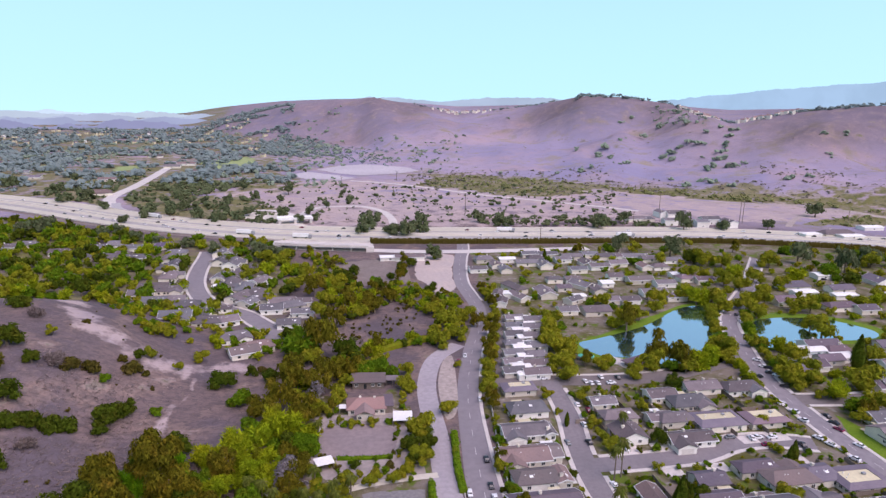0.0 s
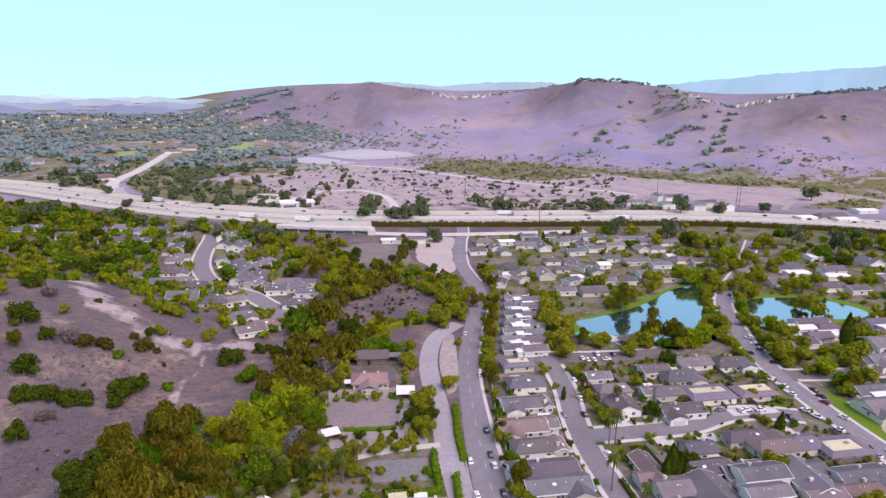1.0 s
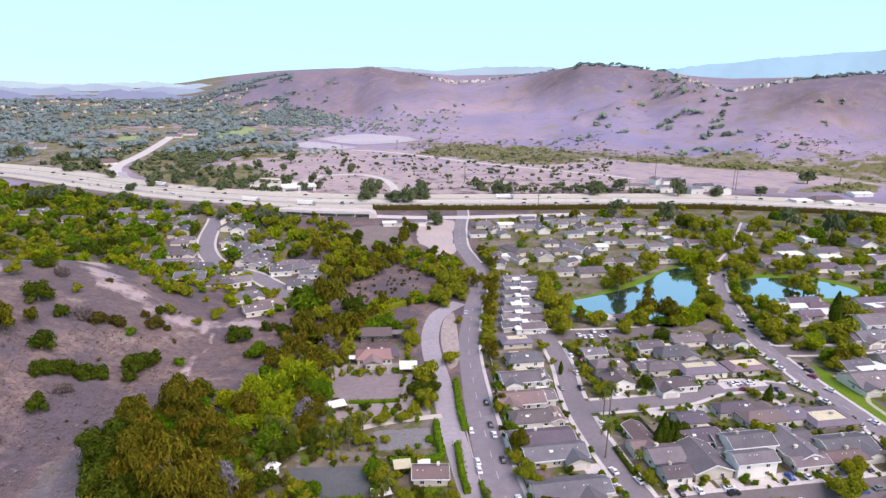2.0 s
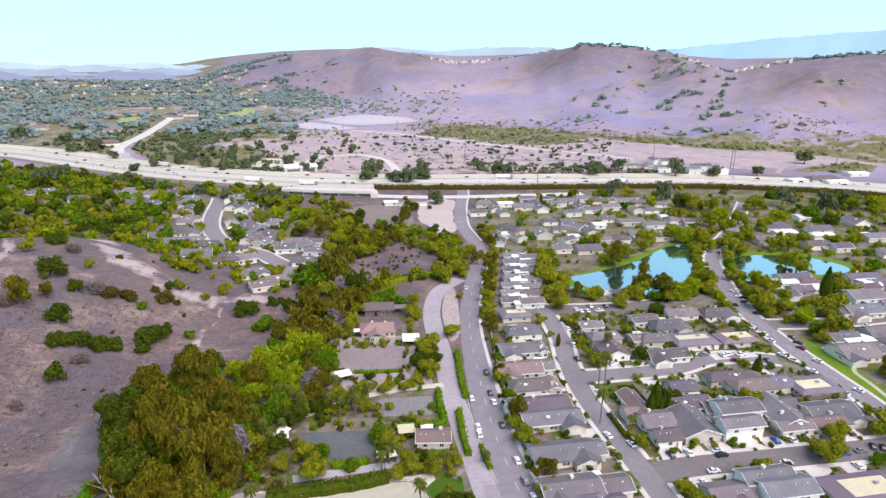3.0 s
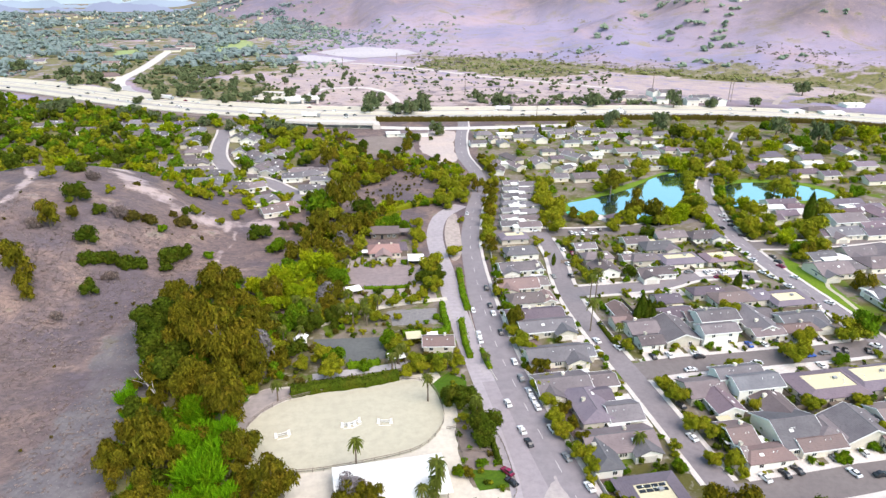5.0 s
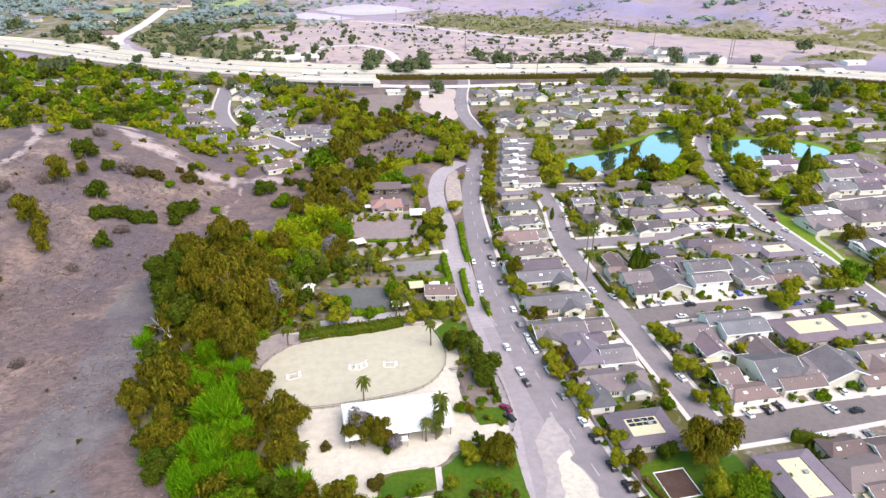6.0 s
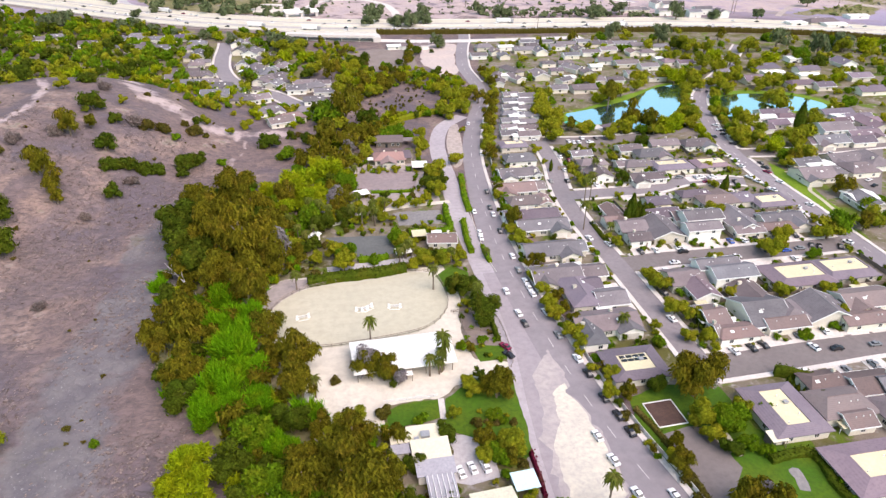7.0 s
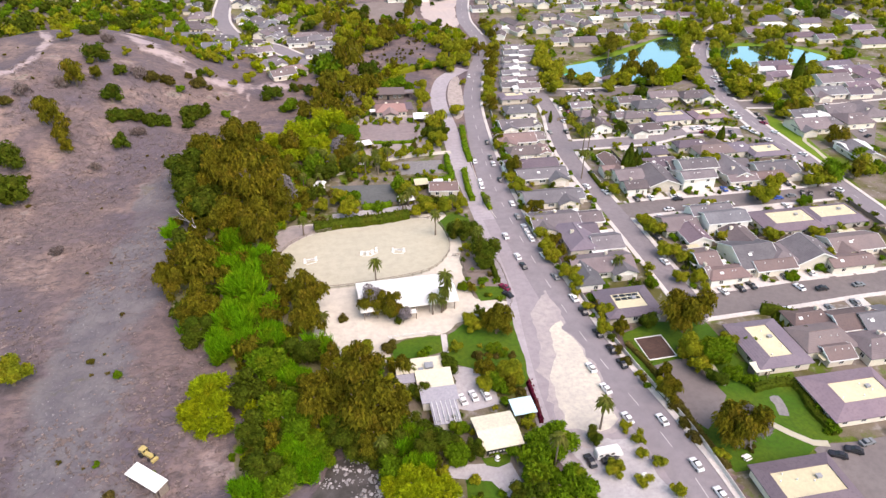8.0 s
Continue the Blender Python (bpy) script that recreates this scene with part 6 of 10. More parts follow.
def road(name, pts, width, material, label, walk_side=0, up=0.06, marks=False, kerb=1.6, narrow=None):
    line = spline(pts)
    ROAD_LINES.append((np.array(line), width / 2))
    h = width / 2
    structure(name, strip_mesh(name, line, h, -h, up, material, narrow=narrow), label, "road")
    for side in (1, -1):
        if walk_side in (side, 2):
            PAVEMENTS.append((line, len(ROAD_LINES) - 1, side, h, kerb, up, narrow))
    if marks:
        verts, faces = [], []
        nn = normals_of(line)
        for i in range(1, len(line) - 1, 3):
            for o in marks:
                a, b = line[i] + nn[i] * o, line[i + 1] + nn[i + 1] * o
                d = nn[i] * 0.09
                n = len(verts)
                for q in (a - d, a + d, b + d, b - d):
                    verts.append((q[0], q[1], ground_z(*q) + up + 0.012))
                faces.append((n, n + 1, n + 2, n + 3))
        structure("road_marking", mesh_from("road_marking", verts, faces, M_LINE), "dashed white lane lines on the road", "road marking")
    return line


def area(name, pts, material, label, category, up=0.04, rounded=False, kind="structure", worn=0.0):
    """A flat piece of ground; worn: how far its edge wanders."""
    ring = spline(pts, 3.0, True) if rounded else [np.array(p) for p in pts]
    if worn:
        ring = spline([tuple(q) for q in ring], 1.2, True) if rounded else [a + (b - a) * k / 8 for a, b in zip(ring, ring[1:] + ring[:1]) for k in range(8)]
        ring = [q + worn * np.array((float(fractal(np.array([q[0]]), np.array([q[1]]), 5.0, 61, 3)[0]), float(fractal(np.array([q[0]]), np.array([q[1]]), 5.0, 67, 3)[0]))) for q in ring]
    bm = bmesh.new()
    bm.faces.new([bm.verts.new((q[0], q[1], ground_z(*q) + up)) for q in ring])
    bmesh.ops.triangulate(bm, faces=bm.faces[:])
    bmesh.ops.recalc_face_normals(bm, faces=bm.faces[:])
    for f in bm.faces:
        if f.normal.z < 0:
            f.normal_flip()
    me = bpy.data.meshes.new(name)
    bm.to_mesh(me)
    bm.free()
    me.materials.append(material)
    return tagged(new(name, me), label, category, "", kind)


MAIN = [(53.0, -60), (54.0, -25), (54.5, 7), (52.7, 26), (49.0, 48), (46.6, 69), (45.0, 107), (45.1, 143), (46.8, 167), (50.7, 201), (57.5, 243), (69.5, 287), (80.1, 317), (87.0, 350), (87.7, 375), (88.2, 400), (93.5, 432), (101, 465), (108, 490), (114, 520)]
ACCESS = [(64.4, 296), (50.3, 280), (42.7, 257), (40.1, 236), (39.5, 217), (38.4, 200), (37, 181), (36.5, 168), (36.1, 152), (36.1, 138), (36, 126), (36, 110), (35, 84), (31.9, 63), (29.6, 46), (29, 29), (32.6, 17), (36, 8), (42, -20)]
STREET = [(95, 250), (93.5, 232), (91.4, 216), (86.6, 195), (83.6, 173), (83.3, 144), (83.9, 120), (84.1, 100), (84.3, 68)]
FREEWAY = [(-620, 900), (-480, 830), (-329, 752), (-259, 704), (-190, 650), (-133, 612), (-81, 586), (-23, 565), (33, 554), (159, 541), (312, 529), (406, 505), (476, 474), (600, 400), (760, 290)]
LAKE_ROAD = [(330, 440), (303.8, 407), (279, 376), (238, 332), (218, 306), (204.8, 276), (194, 248), (187.3, 220), (184.6, 196), (183.5, 175), (183, 155), (181.5, 136), (180, 100), (178, 40)]
road("road_main", MAIN, 11.0, M_ASPHALT, "grey asphalt road with parked cars along the kerb", -1, marks=(0.0,), narrow=lambda q: 1 - 0.2 * float(smooth01((q[1] - 150) / 80)))
area("apron", [(42, 128), (41.5, 105), (42, 85), (43, 62), (45, 48), (48, 26), (50, 0), (50, -30), (38, -20), (32, 8), (28, 29), (29, 46), (31, 63), (34, 84), (35, 110), (35, 128)], surface("dusty_apron", (0.275, 0.24, 0.255), (0.31, 0.27, 0.28), (0.235, 0.205, 0.22), 0.05, 0.5, 0.92), "grey dusty asphalt apron between the two roads", "road", 0.052)
road("road_access", ACCESS, 8.0, surface("dusty_asphalt", (0.325, 0.287, 0.305), (0.385, 0.342, 0.355), (0.27, 0.24, 0.255), 0.05, 0.5, 0.92), "dusty grey access road beside the main road", 0, 0.045)
road("street_long", STREET, 7.6, M_ASPHALT_STREET, "dark asphalt residential street", 2)
road("street_north_court", [(88, 184), (110, 184), (127, 185), (142, 190), (158, 190), (172, 185)], 8.5, M_ASPHALT_STREET, "dark asphalt cross street between houses", 2, 0.05)
road("street_middle_court", [(84, 125), (100, 126.5), (117, 126), (135, 125.8), (155, 125.5), (177, 126)], 9.5, M_ASPHALT_DARK, "dark asphalt cross street between houses", 2, 0.05)
road("street_south_court", [(84, 68), (98, 68.4), (117, 69), (137, 70), (160, 70)], 10.0, M_ASPHALT_DARK, "dark asphalt cross street between houses", 2, 0.05)
road("road_lake", LAKE_ROAD, 8.0, M_ASPHALT, "grey asphalt road curving between two lakes", 2, marks=(0.0,))
road("street_east", [(190, 218), (215, 215), (238, 215.5), (273, 218), (330, 222)], 9.0, M_ASPHALT_DARK, "dark asphalt side street", 2, 0.05)
road("street_upper", [(68, 252), (95, 250), (118, 247), (145, 247), (171, 254), (195, 262)], 10.0, M_ASPHALT_DARK, "dark asphalt street with parking bays", 1, 0.05)
road("alley", [(77, 256), (84, 285), (88.6, 302), (94, 340), (98, 371)], 8.0, M_ASPHALT_DARK, "dark asphalt alley along carports", 0, 0.05)
road("street_west", [(-84, 505), (-83, 489), (-82, 448), (-78.4, 416), (-69.6, 387), (-57.5, 369), (-43, 355), (-33, 339), (-24, 325)], 10.0, M_ASPHALT, "grey asphalt residential street winding downhill", 2)
area("cul_de_sac", [(-34, 322), (-30, 334), (-20, 335), (-14, 326), (-18, 314), (-28, 312)], M_ASPHALT, "grey asphalt turning circle at the street's end", "road", 0.08, True)
road("freeway", FREEWAY, 56.0, M_FREEWAY, "wide pale concrete freeway with many lanes", 0, 0.9, marks=(-22, -18, -14, -10, -6, 6, 10, 14, 18, 22))
build_pavements()
for k_path, (nm, w, pts, mt, lab) in enumerate((
    ("garden_path", 3.0, PATH_GARDEN, M_DUST, "pale garden path"),
    ("garden_path_south", 3.5, PATH_GARDEN_SOUTH, M_GRAVEL, "grey garden path behind a hedge"),
    ("lawn_path", 1.6, PATH_LAWN, M_CONCRETE, "pale path between lawns"),
    ("belt_path", 1.8, PATH_BELT, M_SAND, "pale curving path over a lawn"),
    ("court_path", 1.2, [(76.6, 46.5), (76.4, 41.3), (76.1, 37.0)], M_SAND, "pale straight path beside the court"),
    ("park_path", 1.8, PATH_PARK, M_SAND, "pale curving path in the park"),
    ("channel", 13.0, PATH_CHANNEL, M_CONCRETE, "pale concrete river channel"),
    ("field_road", 7.0, PATH_FIELD_ROAD, M_CONCRETE, "pale road across the dry field"),
    ("dirt_road", 9.0, PATH_DIRT_ROAD, M_TRAIL, "pale dirt road below the hills"),
    ("dirt_branch", 6.0, PATH_DIRT_BRANCH, M_TRAIL, "pale dirt track below the hills"),
    ("slip_road", 9.0, PATH_SLIP_ROAD, M_GRAVEL, "grey slip road beside the freeway"),
    ("loop_ramp", 8.0, PATH_LOOP, M_CONCRETE, "pale looping ramp road"),
    ("ramp", 9.0, PATH_RAMP, M_CONCRETE, "pale ramp road beside the freeway"),
    ("frontage_road", 11.0, PATH_FRONTAGE, M_CONCRETE, "pale frontage road below the freeway"),
    ("bridge_road", 11.0, PATH_BRIDGE_ROAD, M_CONCRETE, "pale road on a low bridge"),
)):
    ln = spline(pts)
    structure(nm, strip_mesh(nm, ln, w / 2, -w / 2, (0.1 if w < 5 else 0.07) + 0.012 * k_path, mt), lab, "path" if w < 5 else "road")
    ROAD_LINES.append((np.array(ln), w / 2))

area("yard", AREA_YARD, M_DUST, "pale dusty stable yard", "yard", 0.03, worn=1.6)
# darker soil laid over the pale yard, its shade painted in
area("arena_corner", [(-40.6, 122.4), (-37.1, 130.7), (-31.4, 135.5), (-20.0, 133.5), (-27.0, 128.5), (-33.0, 122.5), (-37.5, 116.0)], M_YARD, "grey soil beside the riding arena, shade put into its colour", "yard", 0.05, worn=1.0)
area("arena_floor", ARENA, M_SAND, "cream sand floor of a riding arena", "riding arena", 0.09, True)
for nm, pts in (("lawn_stable", AREA_LAWN_NORTH), ("lawn_garden", AREA_LAWN_EAST), ("lawn_park", AREA_LAWN_PARK), ("lawn_drive", AREA_LAWN_DRIVE), ("lawn_belt", AREA_LAWN_BELT), ("lawn_verge", AREA_LAWN_VERGE), ("lawn_west", AREA_LAWN_WEST)):
    area(nm, pts, M_LAWN_FRESH if nm == "lawn_belt" else M_LAWN, "mown green lawn", "lawn", 0.03 if nm == "lawn_belt" else 0.068, worn=0.7)
area("park_court", AREA_COURT, M_ASPHALT_DARK, "dark asphalt court in the park", "court", 0.1)
area("drive_parking", AREA_DRIVE_CARS, M_GRAVEL, "grey gravel parking yard", "driveway", 0.05)
area("drive_south", AREA_DRIVE_SOUTH, M_GRAVEL, "pale concrete driveway", "driveway", 0.075)
area("house_yard", AREA_DIRT_HOUSE, M_YARD, "pale dusty yard round a house", "yard", 0.035, worn=1.6)
area("riding_ring", AREA_RING, surface("ring_soil", (0.27, 0.213, 0.21), (0.235, 0.188, 0.19), (0.19, 0.15, 0.148), 0.08, 0.5, 0.95, bump=0.3), "brown soil riding ring", "riding ring", 0.08, True, worn=1.6)
area("brown_lot_garden", AREA_LOT_WEST, M_WASH, "grey bare plot behind a hedge", "plot", 0.05, worn=1.6)
area("cloth_plot", AREA_LOT_COURT, M_TARP, "plot covered with grey ground cloth", "plot", 0.05)
area("dirt_lot", AREA_DIRT_LOT, surface("peach_dirt", (0.50, 0.40, 0.35), (0.43, 0.36, 0.34), (0.36, 0.30, 0.28), 0.07, 0.5, 0.95), "pale bare dirt lot beside the road", "lot", 0.05, True, worn=1.6)
area("brown_lot", AREA_BROWN_LOT, M_BROWN, "brown bare lot below the freeway", "lot", 0.05, True, worn=1.6)
area("turnout", AREA_TURNOUT, surface("turnout_sand", (0.60, 0.55, 0.44), (0.50, 0.455, 0.385), (0.38, 0.34, 0.315), 0.10, 0.7, 0.95, bump=0.4), "pale sandy turnout beside the road", "verge", 0.075, True, worn=3.0)
area("gravel_verge", [(30.0, 25.0), (37.0, 26.0), (45.6, 25.0), (47.0, 14.0), (48.4, 2.0), (49.0, -14.0), (38.0, -14.0), (33.0, 6.0)], M_GRAVEL, "grey gravel verge with low bushes", "verge", 0.066, worn=1.6)
area("turnout_dust", [(42.2, 84.0), (43.6, 72.0), (44.9, 58.0), (45.2, 46.0), (45.0, 33.0), (40.0, 26.0), (31.0, 27.5), (30.2, 40.0), (31.4, 52.0), (33.8, 63.0), (37.6, 76.0)], surface("thin_dust", (0.35, 0.307, 0.30), (0.41, 0.36, 0.335), (0.275, 0.24, 0.25), 0.10, 0.7, 0.95), "thin dust blown over the asphalt", "verge", 0.068, True, worn=3.4)
area("parking_east", AREA_LOT_EAST, M_ASPHALT_DARK, "dark asphalt parking court between houses", "parking", 0.04)
area("parking_south", AREA_COURT_SOUTH, M_ASPHALT_DARK, "dark asphalt parking court", "parking", 0.085)
for pts in (AREA_CAR_LOT, AREA_CAR_LOT_SOUTH):
    area("field_lot", pts, surface("pale_lot", (0.50, 0.455, 0.475), (0.42, 0.38, 0.405), (0.36, 0.32, 0.335), 0.012, 0.2, 0.95), "pale bare lot in the dry field", "lot", 0.3, False, worn=3.0)
for pts in (AREA_FIELD_WEST, AREA_FIELD_MIDDLE, AREA_FIELD_EAST):
    area("green_field", pts, M_FIELD, "lime-green irrigated field in the far valley", "field", 0.5, True, worn=12.0)
area("ramp_yard", AREA_WHITE_YARD, M_DUST, "pale bare ground inside a freeway ramp", "lot", 0.04, worn=1.6)
for nm, pts in (("lake_west", LAKE_WEST), ("lake_east", LAKE_EAST)):
    ring = spline(pts, 3.0, True)
    centre = sum(ring) / len(ring)
    grown = [q + (q - centre) / np.linalg.norm(q - centre) * 7.5 for q in ring]
    area(nm + "_bank", grown, M_LAWN_FRESH, "grassy green bank round the lake", "bank", 0.05)
    area(nm, pts, M_WATER, "calm blue lake mirroring trees and sky", "lake", 0.08, True, "structure")


# ---- plants ----
def icosphere(sub):
    bm = bmesh.new()
    bmesh.ops.create_icosphere(bm, subdivisions=sub, radius=1.0)
    v = [tuple(q.co) for q in bm.verts]
    f = [tuple(q.index for q in p.verts) for p in bm.faces]
    bm.free()
    return np.array(v), f


ICO1, ICO2 = icosphere(1), icosphere(2)


# how each kind grows: height, leaf size, length to width, outward, upward and random pull of a leaf's axis
HABIT = {
    "o": (0.72, 0.050, 1.5, 0.15, -0.1, 0.9), "d": (0.75, 0.046, 1.4, 0.15, 0.0, 0.9), "e": (1.0, 0.052, 2.6, 0.3, -0.8, 0.5), "b": (0.75, 0.055, 1.6, 0.4, 0.3, 0.8),
    "w": (0.8, 0.060, 2.8, 0.6, 0.1, 0.5), "s": (0.62, 0.060, 1.6, 0.3, 0.2, 0.9), "x": (0.4, 0.055, 1.5, 0.3, 0.2, 0.9), "a": (0.62, 0.085, 5.0, 0.5, 0.7, 0.45),
    "g": (0.95, 0.050, 2.4, 0.4, -0.1, 0.7), "y": (0.6, 0.055, 3.0, 0.6, 0.5, 0.7),
}


def unit(v):
    return v / (np.linalg.norm(v, axis=1)[:, None] + 1e-9)


def crown_mesh(name, kind, seed, leaves, lobes=9, grow=1.0):
    """A crown 1 m across, its foot at z = 0: uneven lobes with leaf sprays standing out of them."""
    rng = np.random.default_rng(seed)
    tall, size, slim, out, lift, stray = HABIT[kind]
    spots = []
    for i in range(lobes):
        a = rng.uniform(0, 2 * math.pi)
        rr = 0.35 * math.sqrt(rng.uniform(0.05, 1))
        zz = rng.uniform(0.16, 0.80) * tall
        rad = rng.uniform(0.12, 0.25) * (1.15 - 0.5 * abs(zz / tall - 0.45)) * (0.8 if lobes > 10 else 1.0)
        spots.append((np.array((math.cos(a) * rr, math.sin(a) * rr, zz)), rad))
    spots.append((np.array((0, 0, 0.45 * tall)), 0.26))
    verts, faces = [], []
    base, fs = ICO2 if leaves > 1500 else ICO1
    for c, rad in spots:
        ph = rng.uniform(0, 6, 3)
        wob = 1 + 0.22 * np.sin(base[:, 0] * 4 + ph[0]) * np.sin(base[:, 1] * 5 + ph[1]) + 0.12 * rng.normal(size=len(base))
        pts = base * (rad * (0.4 if kind in "gy" else 0.62 if kind in "ewa" else 0.76) * wob)[:, None] * np.array((1, 1, 0.9)) + c
        n = len(verts)
        verts += pts.tolist()
        faces += [tuple(i + n for i in f) for f in fs]
    cen, rads = np.array([q[0] for q in spots]), np.array([q[1] for q in spots])
    pick = rng.choice(len(spots), leaves, p=rads ** 2 / np.sum(rads ** 2))
    d = unit(rng.normal(size=(leaves, 3)))
    d[:, 2] = np.where(d[:, 2] < -0.35, -d[:, 2], d[:, 2])
    p = cen[pick] + d * (rads[pick] * rng.uniform(0.72, 1.14, leaves))[:, None]
    loose = rng.normal(size=(leaves, 3))
    loose -= d * np.sum(loose * d, 1)[:, None] * 0.8
    ax = unit(unit(loose) * stray + d * out + np.array((0, 0, lift)))
    t = unit(np.cross(ax, d + 0.5 * rng.normal(size=(leaves, 3))))
    wide = size * grow * rng.uniform(0.55, 1.25, leaves)[:, None] / math.sqrt(slim) * 1.25
    ln = wide * slim
    n = len(verts)
    tri = np.stack([p - ax * ln * 0.4 - t * wide * 0.5, p - ax * ln * 0.4 + t * wide * 0.5, p + ax * ln * 0.65], 1).reshape(-1, 3)
    verts += tri.tolist()
    faces += [(n + 3 * i, n + 3 * i + 1, n + 3 * i + 2) for i in range(leaves)]
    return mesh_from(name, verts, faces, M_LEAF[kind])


def tube(verts, faces, pts, radii, sides=6):
    """Append a tapered round limb along the points."""
    start = len(verts)
    for k, (p, r) in enumerate(zip(pts, radii)):
        for s in range(sides):
            a = 2 * math.pi * s / sides
            verts.append((p[0] + r * math.cos(a), p[1] + r * math.sin(a), p[2]))
    for k in range(len(pts) - 1):
        for s in range(sides):
            a, b = start + k * sides + s, start + k * sides + (s + 1) % sides
            faces.append((a, b, b + sides, a + sides))
    faces.append(tuple(start + (len(pts) - 1) * sides + s for s in range(sides)))


def trunk_mesh(name, kind, seed):
    rng = np.random.default_rng(seed + 500)
    verts, faces = [], []
    top = {"e": 0.8, "o": 0.5, "d": 0.5, "b": 0.45, "w": 0.5, "s": 0.35, "x": 0.25, "a": 0.3, "g": 0.8, "y": 0.4}[kind]
    r = 0.035 if kind in "eodbw" else 0.02
    lean = rng.uniform(-0.05, 0.05, 2)
    tube(verts, faces, [(0, 0, -0.05), (lean[0] * 0.5, lean[1] * 0.5, top * 0.5), (lean[0], lean[1], top)], [r * 1.3, r * 0.9, r * 0.4])
    for i in range(4):
        a = rng.uniform(0, 6.28)
        h = top * rng.uniform(0.35, 0.7)
        e = 0.25 * rng.uniform(0.7, 1.1)
        tube(verts, faces, [(lean[0] * h, lean[1] * h, h), (math.cos(a) * e * 0.5, math.sin(a) * e * 0.5, h + 0.1), (math.cos(a) * e, math.sin(a) * e, h + 0.24)], [r * 0.6, r * 0.45, r * 0.2], 5)
    return mesh_from(name, verts, faces, M_BARK)


KIND = {
    "o": ("broadleaf_tree", "tree", "rounded olive-green broadleaf tree with a dense crown"),
    "d": ("oak_tree", "tree", "dark green dense oak tree"),
    "e": ("eucalyptus_tree", "tree", "tall brownish-olive eucalyptus tree with drooping leaves"),
    "b": ("green_shrub", "shrub", "bright green leafy shrub"),
    "w": ("willow_tree", "tree", "lime-green willow with feathery leaves"),
    "s": ("scrub_bush", "bush", "dull olive-brown dry scrub bush"),
    "x": ("spreading_bush", "bush", "low wide dark green bush on the slope"),
    "a": ("giant_reed", "reeds", "bright green clump of tall giant reed"),
    "g": ("withered_tree", "tree", "withered grey tree with thin dry twigs"),
    "y": ("dry_bush", "bush", "leafless grey-brown dry bush"),
}
LIFT = {"o": 0.05, "d": 0.02, "e": 0.08, "b": -0.06, "w": -0.06, "s": -0.08, "x": -0.07, "a": -0.05, "g": 0.02, "y": -0.08}
CROWNS, TRUNKS = {}, {}
for k_i, k in enumerate("odebwsxagy"):
    few = k in "sxgy"
    CROWNS[k] = [crown_mesh("crown", k, 31 * k_i + i, 1600 if few else 3200, 9 if few else 13, 1.15 if few else 0.92) for i in range(3 if few else 4)]
    CROWNS[k + "mid"] = [crown_mesh("crown", k, 31 * k_i + i + 5, 850, 9, 1.5) for i in range(3)]
    CROWNS[k + "lo"] = [crown_mesh("crown", k, 31 * k_i + i + 11, 300, 7, 2.1) for i in range(3)]
    CROWNS[k + "far"] = [crown_mesh("crown", k, 31 * k_i + i + 17, 150, 5, 2.9) for i in range(4)]
    TRUNKS[k] = [trunk_mesh("trunk", k, 7 * k_i + i) for i in range(2)]
plant_rng = random.Random(5)
# oaks across the freeway: the same crowns, their green greyed for distance haze
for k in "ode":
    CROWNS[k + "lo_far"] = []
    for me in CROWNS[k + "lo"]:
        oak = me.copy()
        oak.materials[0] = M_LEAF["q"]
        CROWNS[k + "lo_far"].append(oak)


def plant(kind, x, y, d, group, far=False):
    name, cat, label = KIND[kind]
    m = Matrix.Translation((x, y, ground_z(x, y))) @ Matrix.Rotation(plant_rng.uniform(0, 6.28), 4, "Z") @ Matrix.Diagonal((d * plant_rng.uniform(0.9, 1.1), d * plant_rng.uniform(0.9, 1.1), d * plant_rng.uniform(0.88, 1.15), 1))
    root = thing(name, m, label, cat, group)
    near = math.hypot(x, y + 20) < 225 and d > 4
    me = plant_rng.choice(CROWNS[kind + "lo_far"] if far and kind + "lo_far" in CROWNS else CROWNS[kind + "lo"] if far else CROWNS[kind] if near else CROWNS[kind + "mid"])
    part("crown", me, root, "", Matrix.Translation((0, 0, LIFT[kind])))
    part("trunk", plant_rng.choice(TRUNKS[kind]), root)
    return root


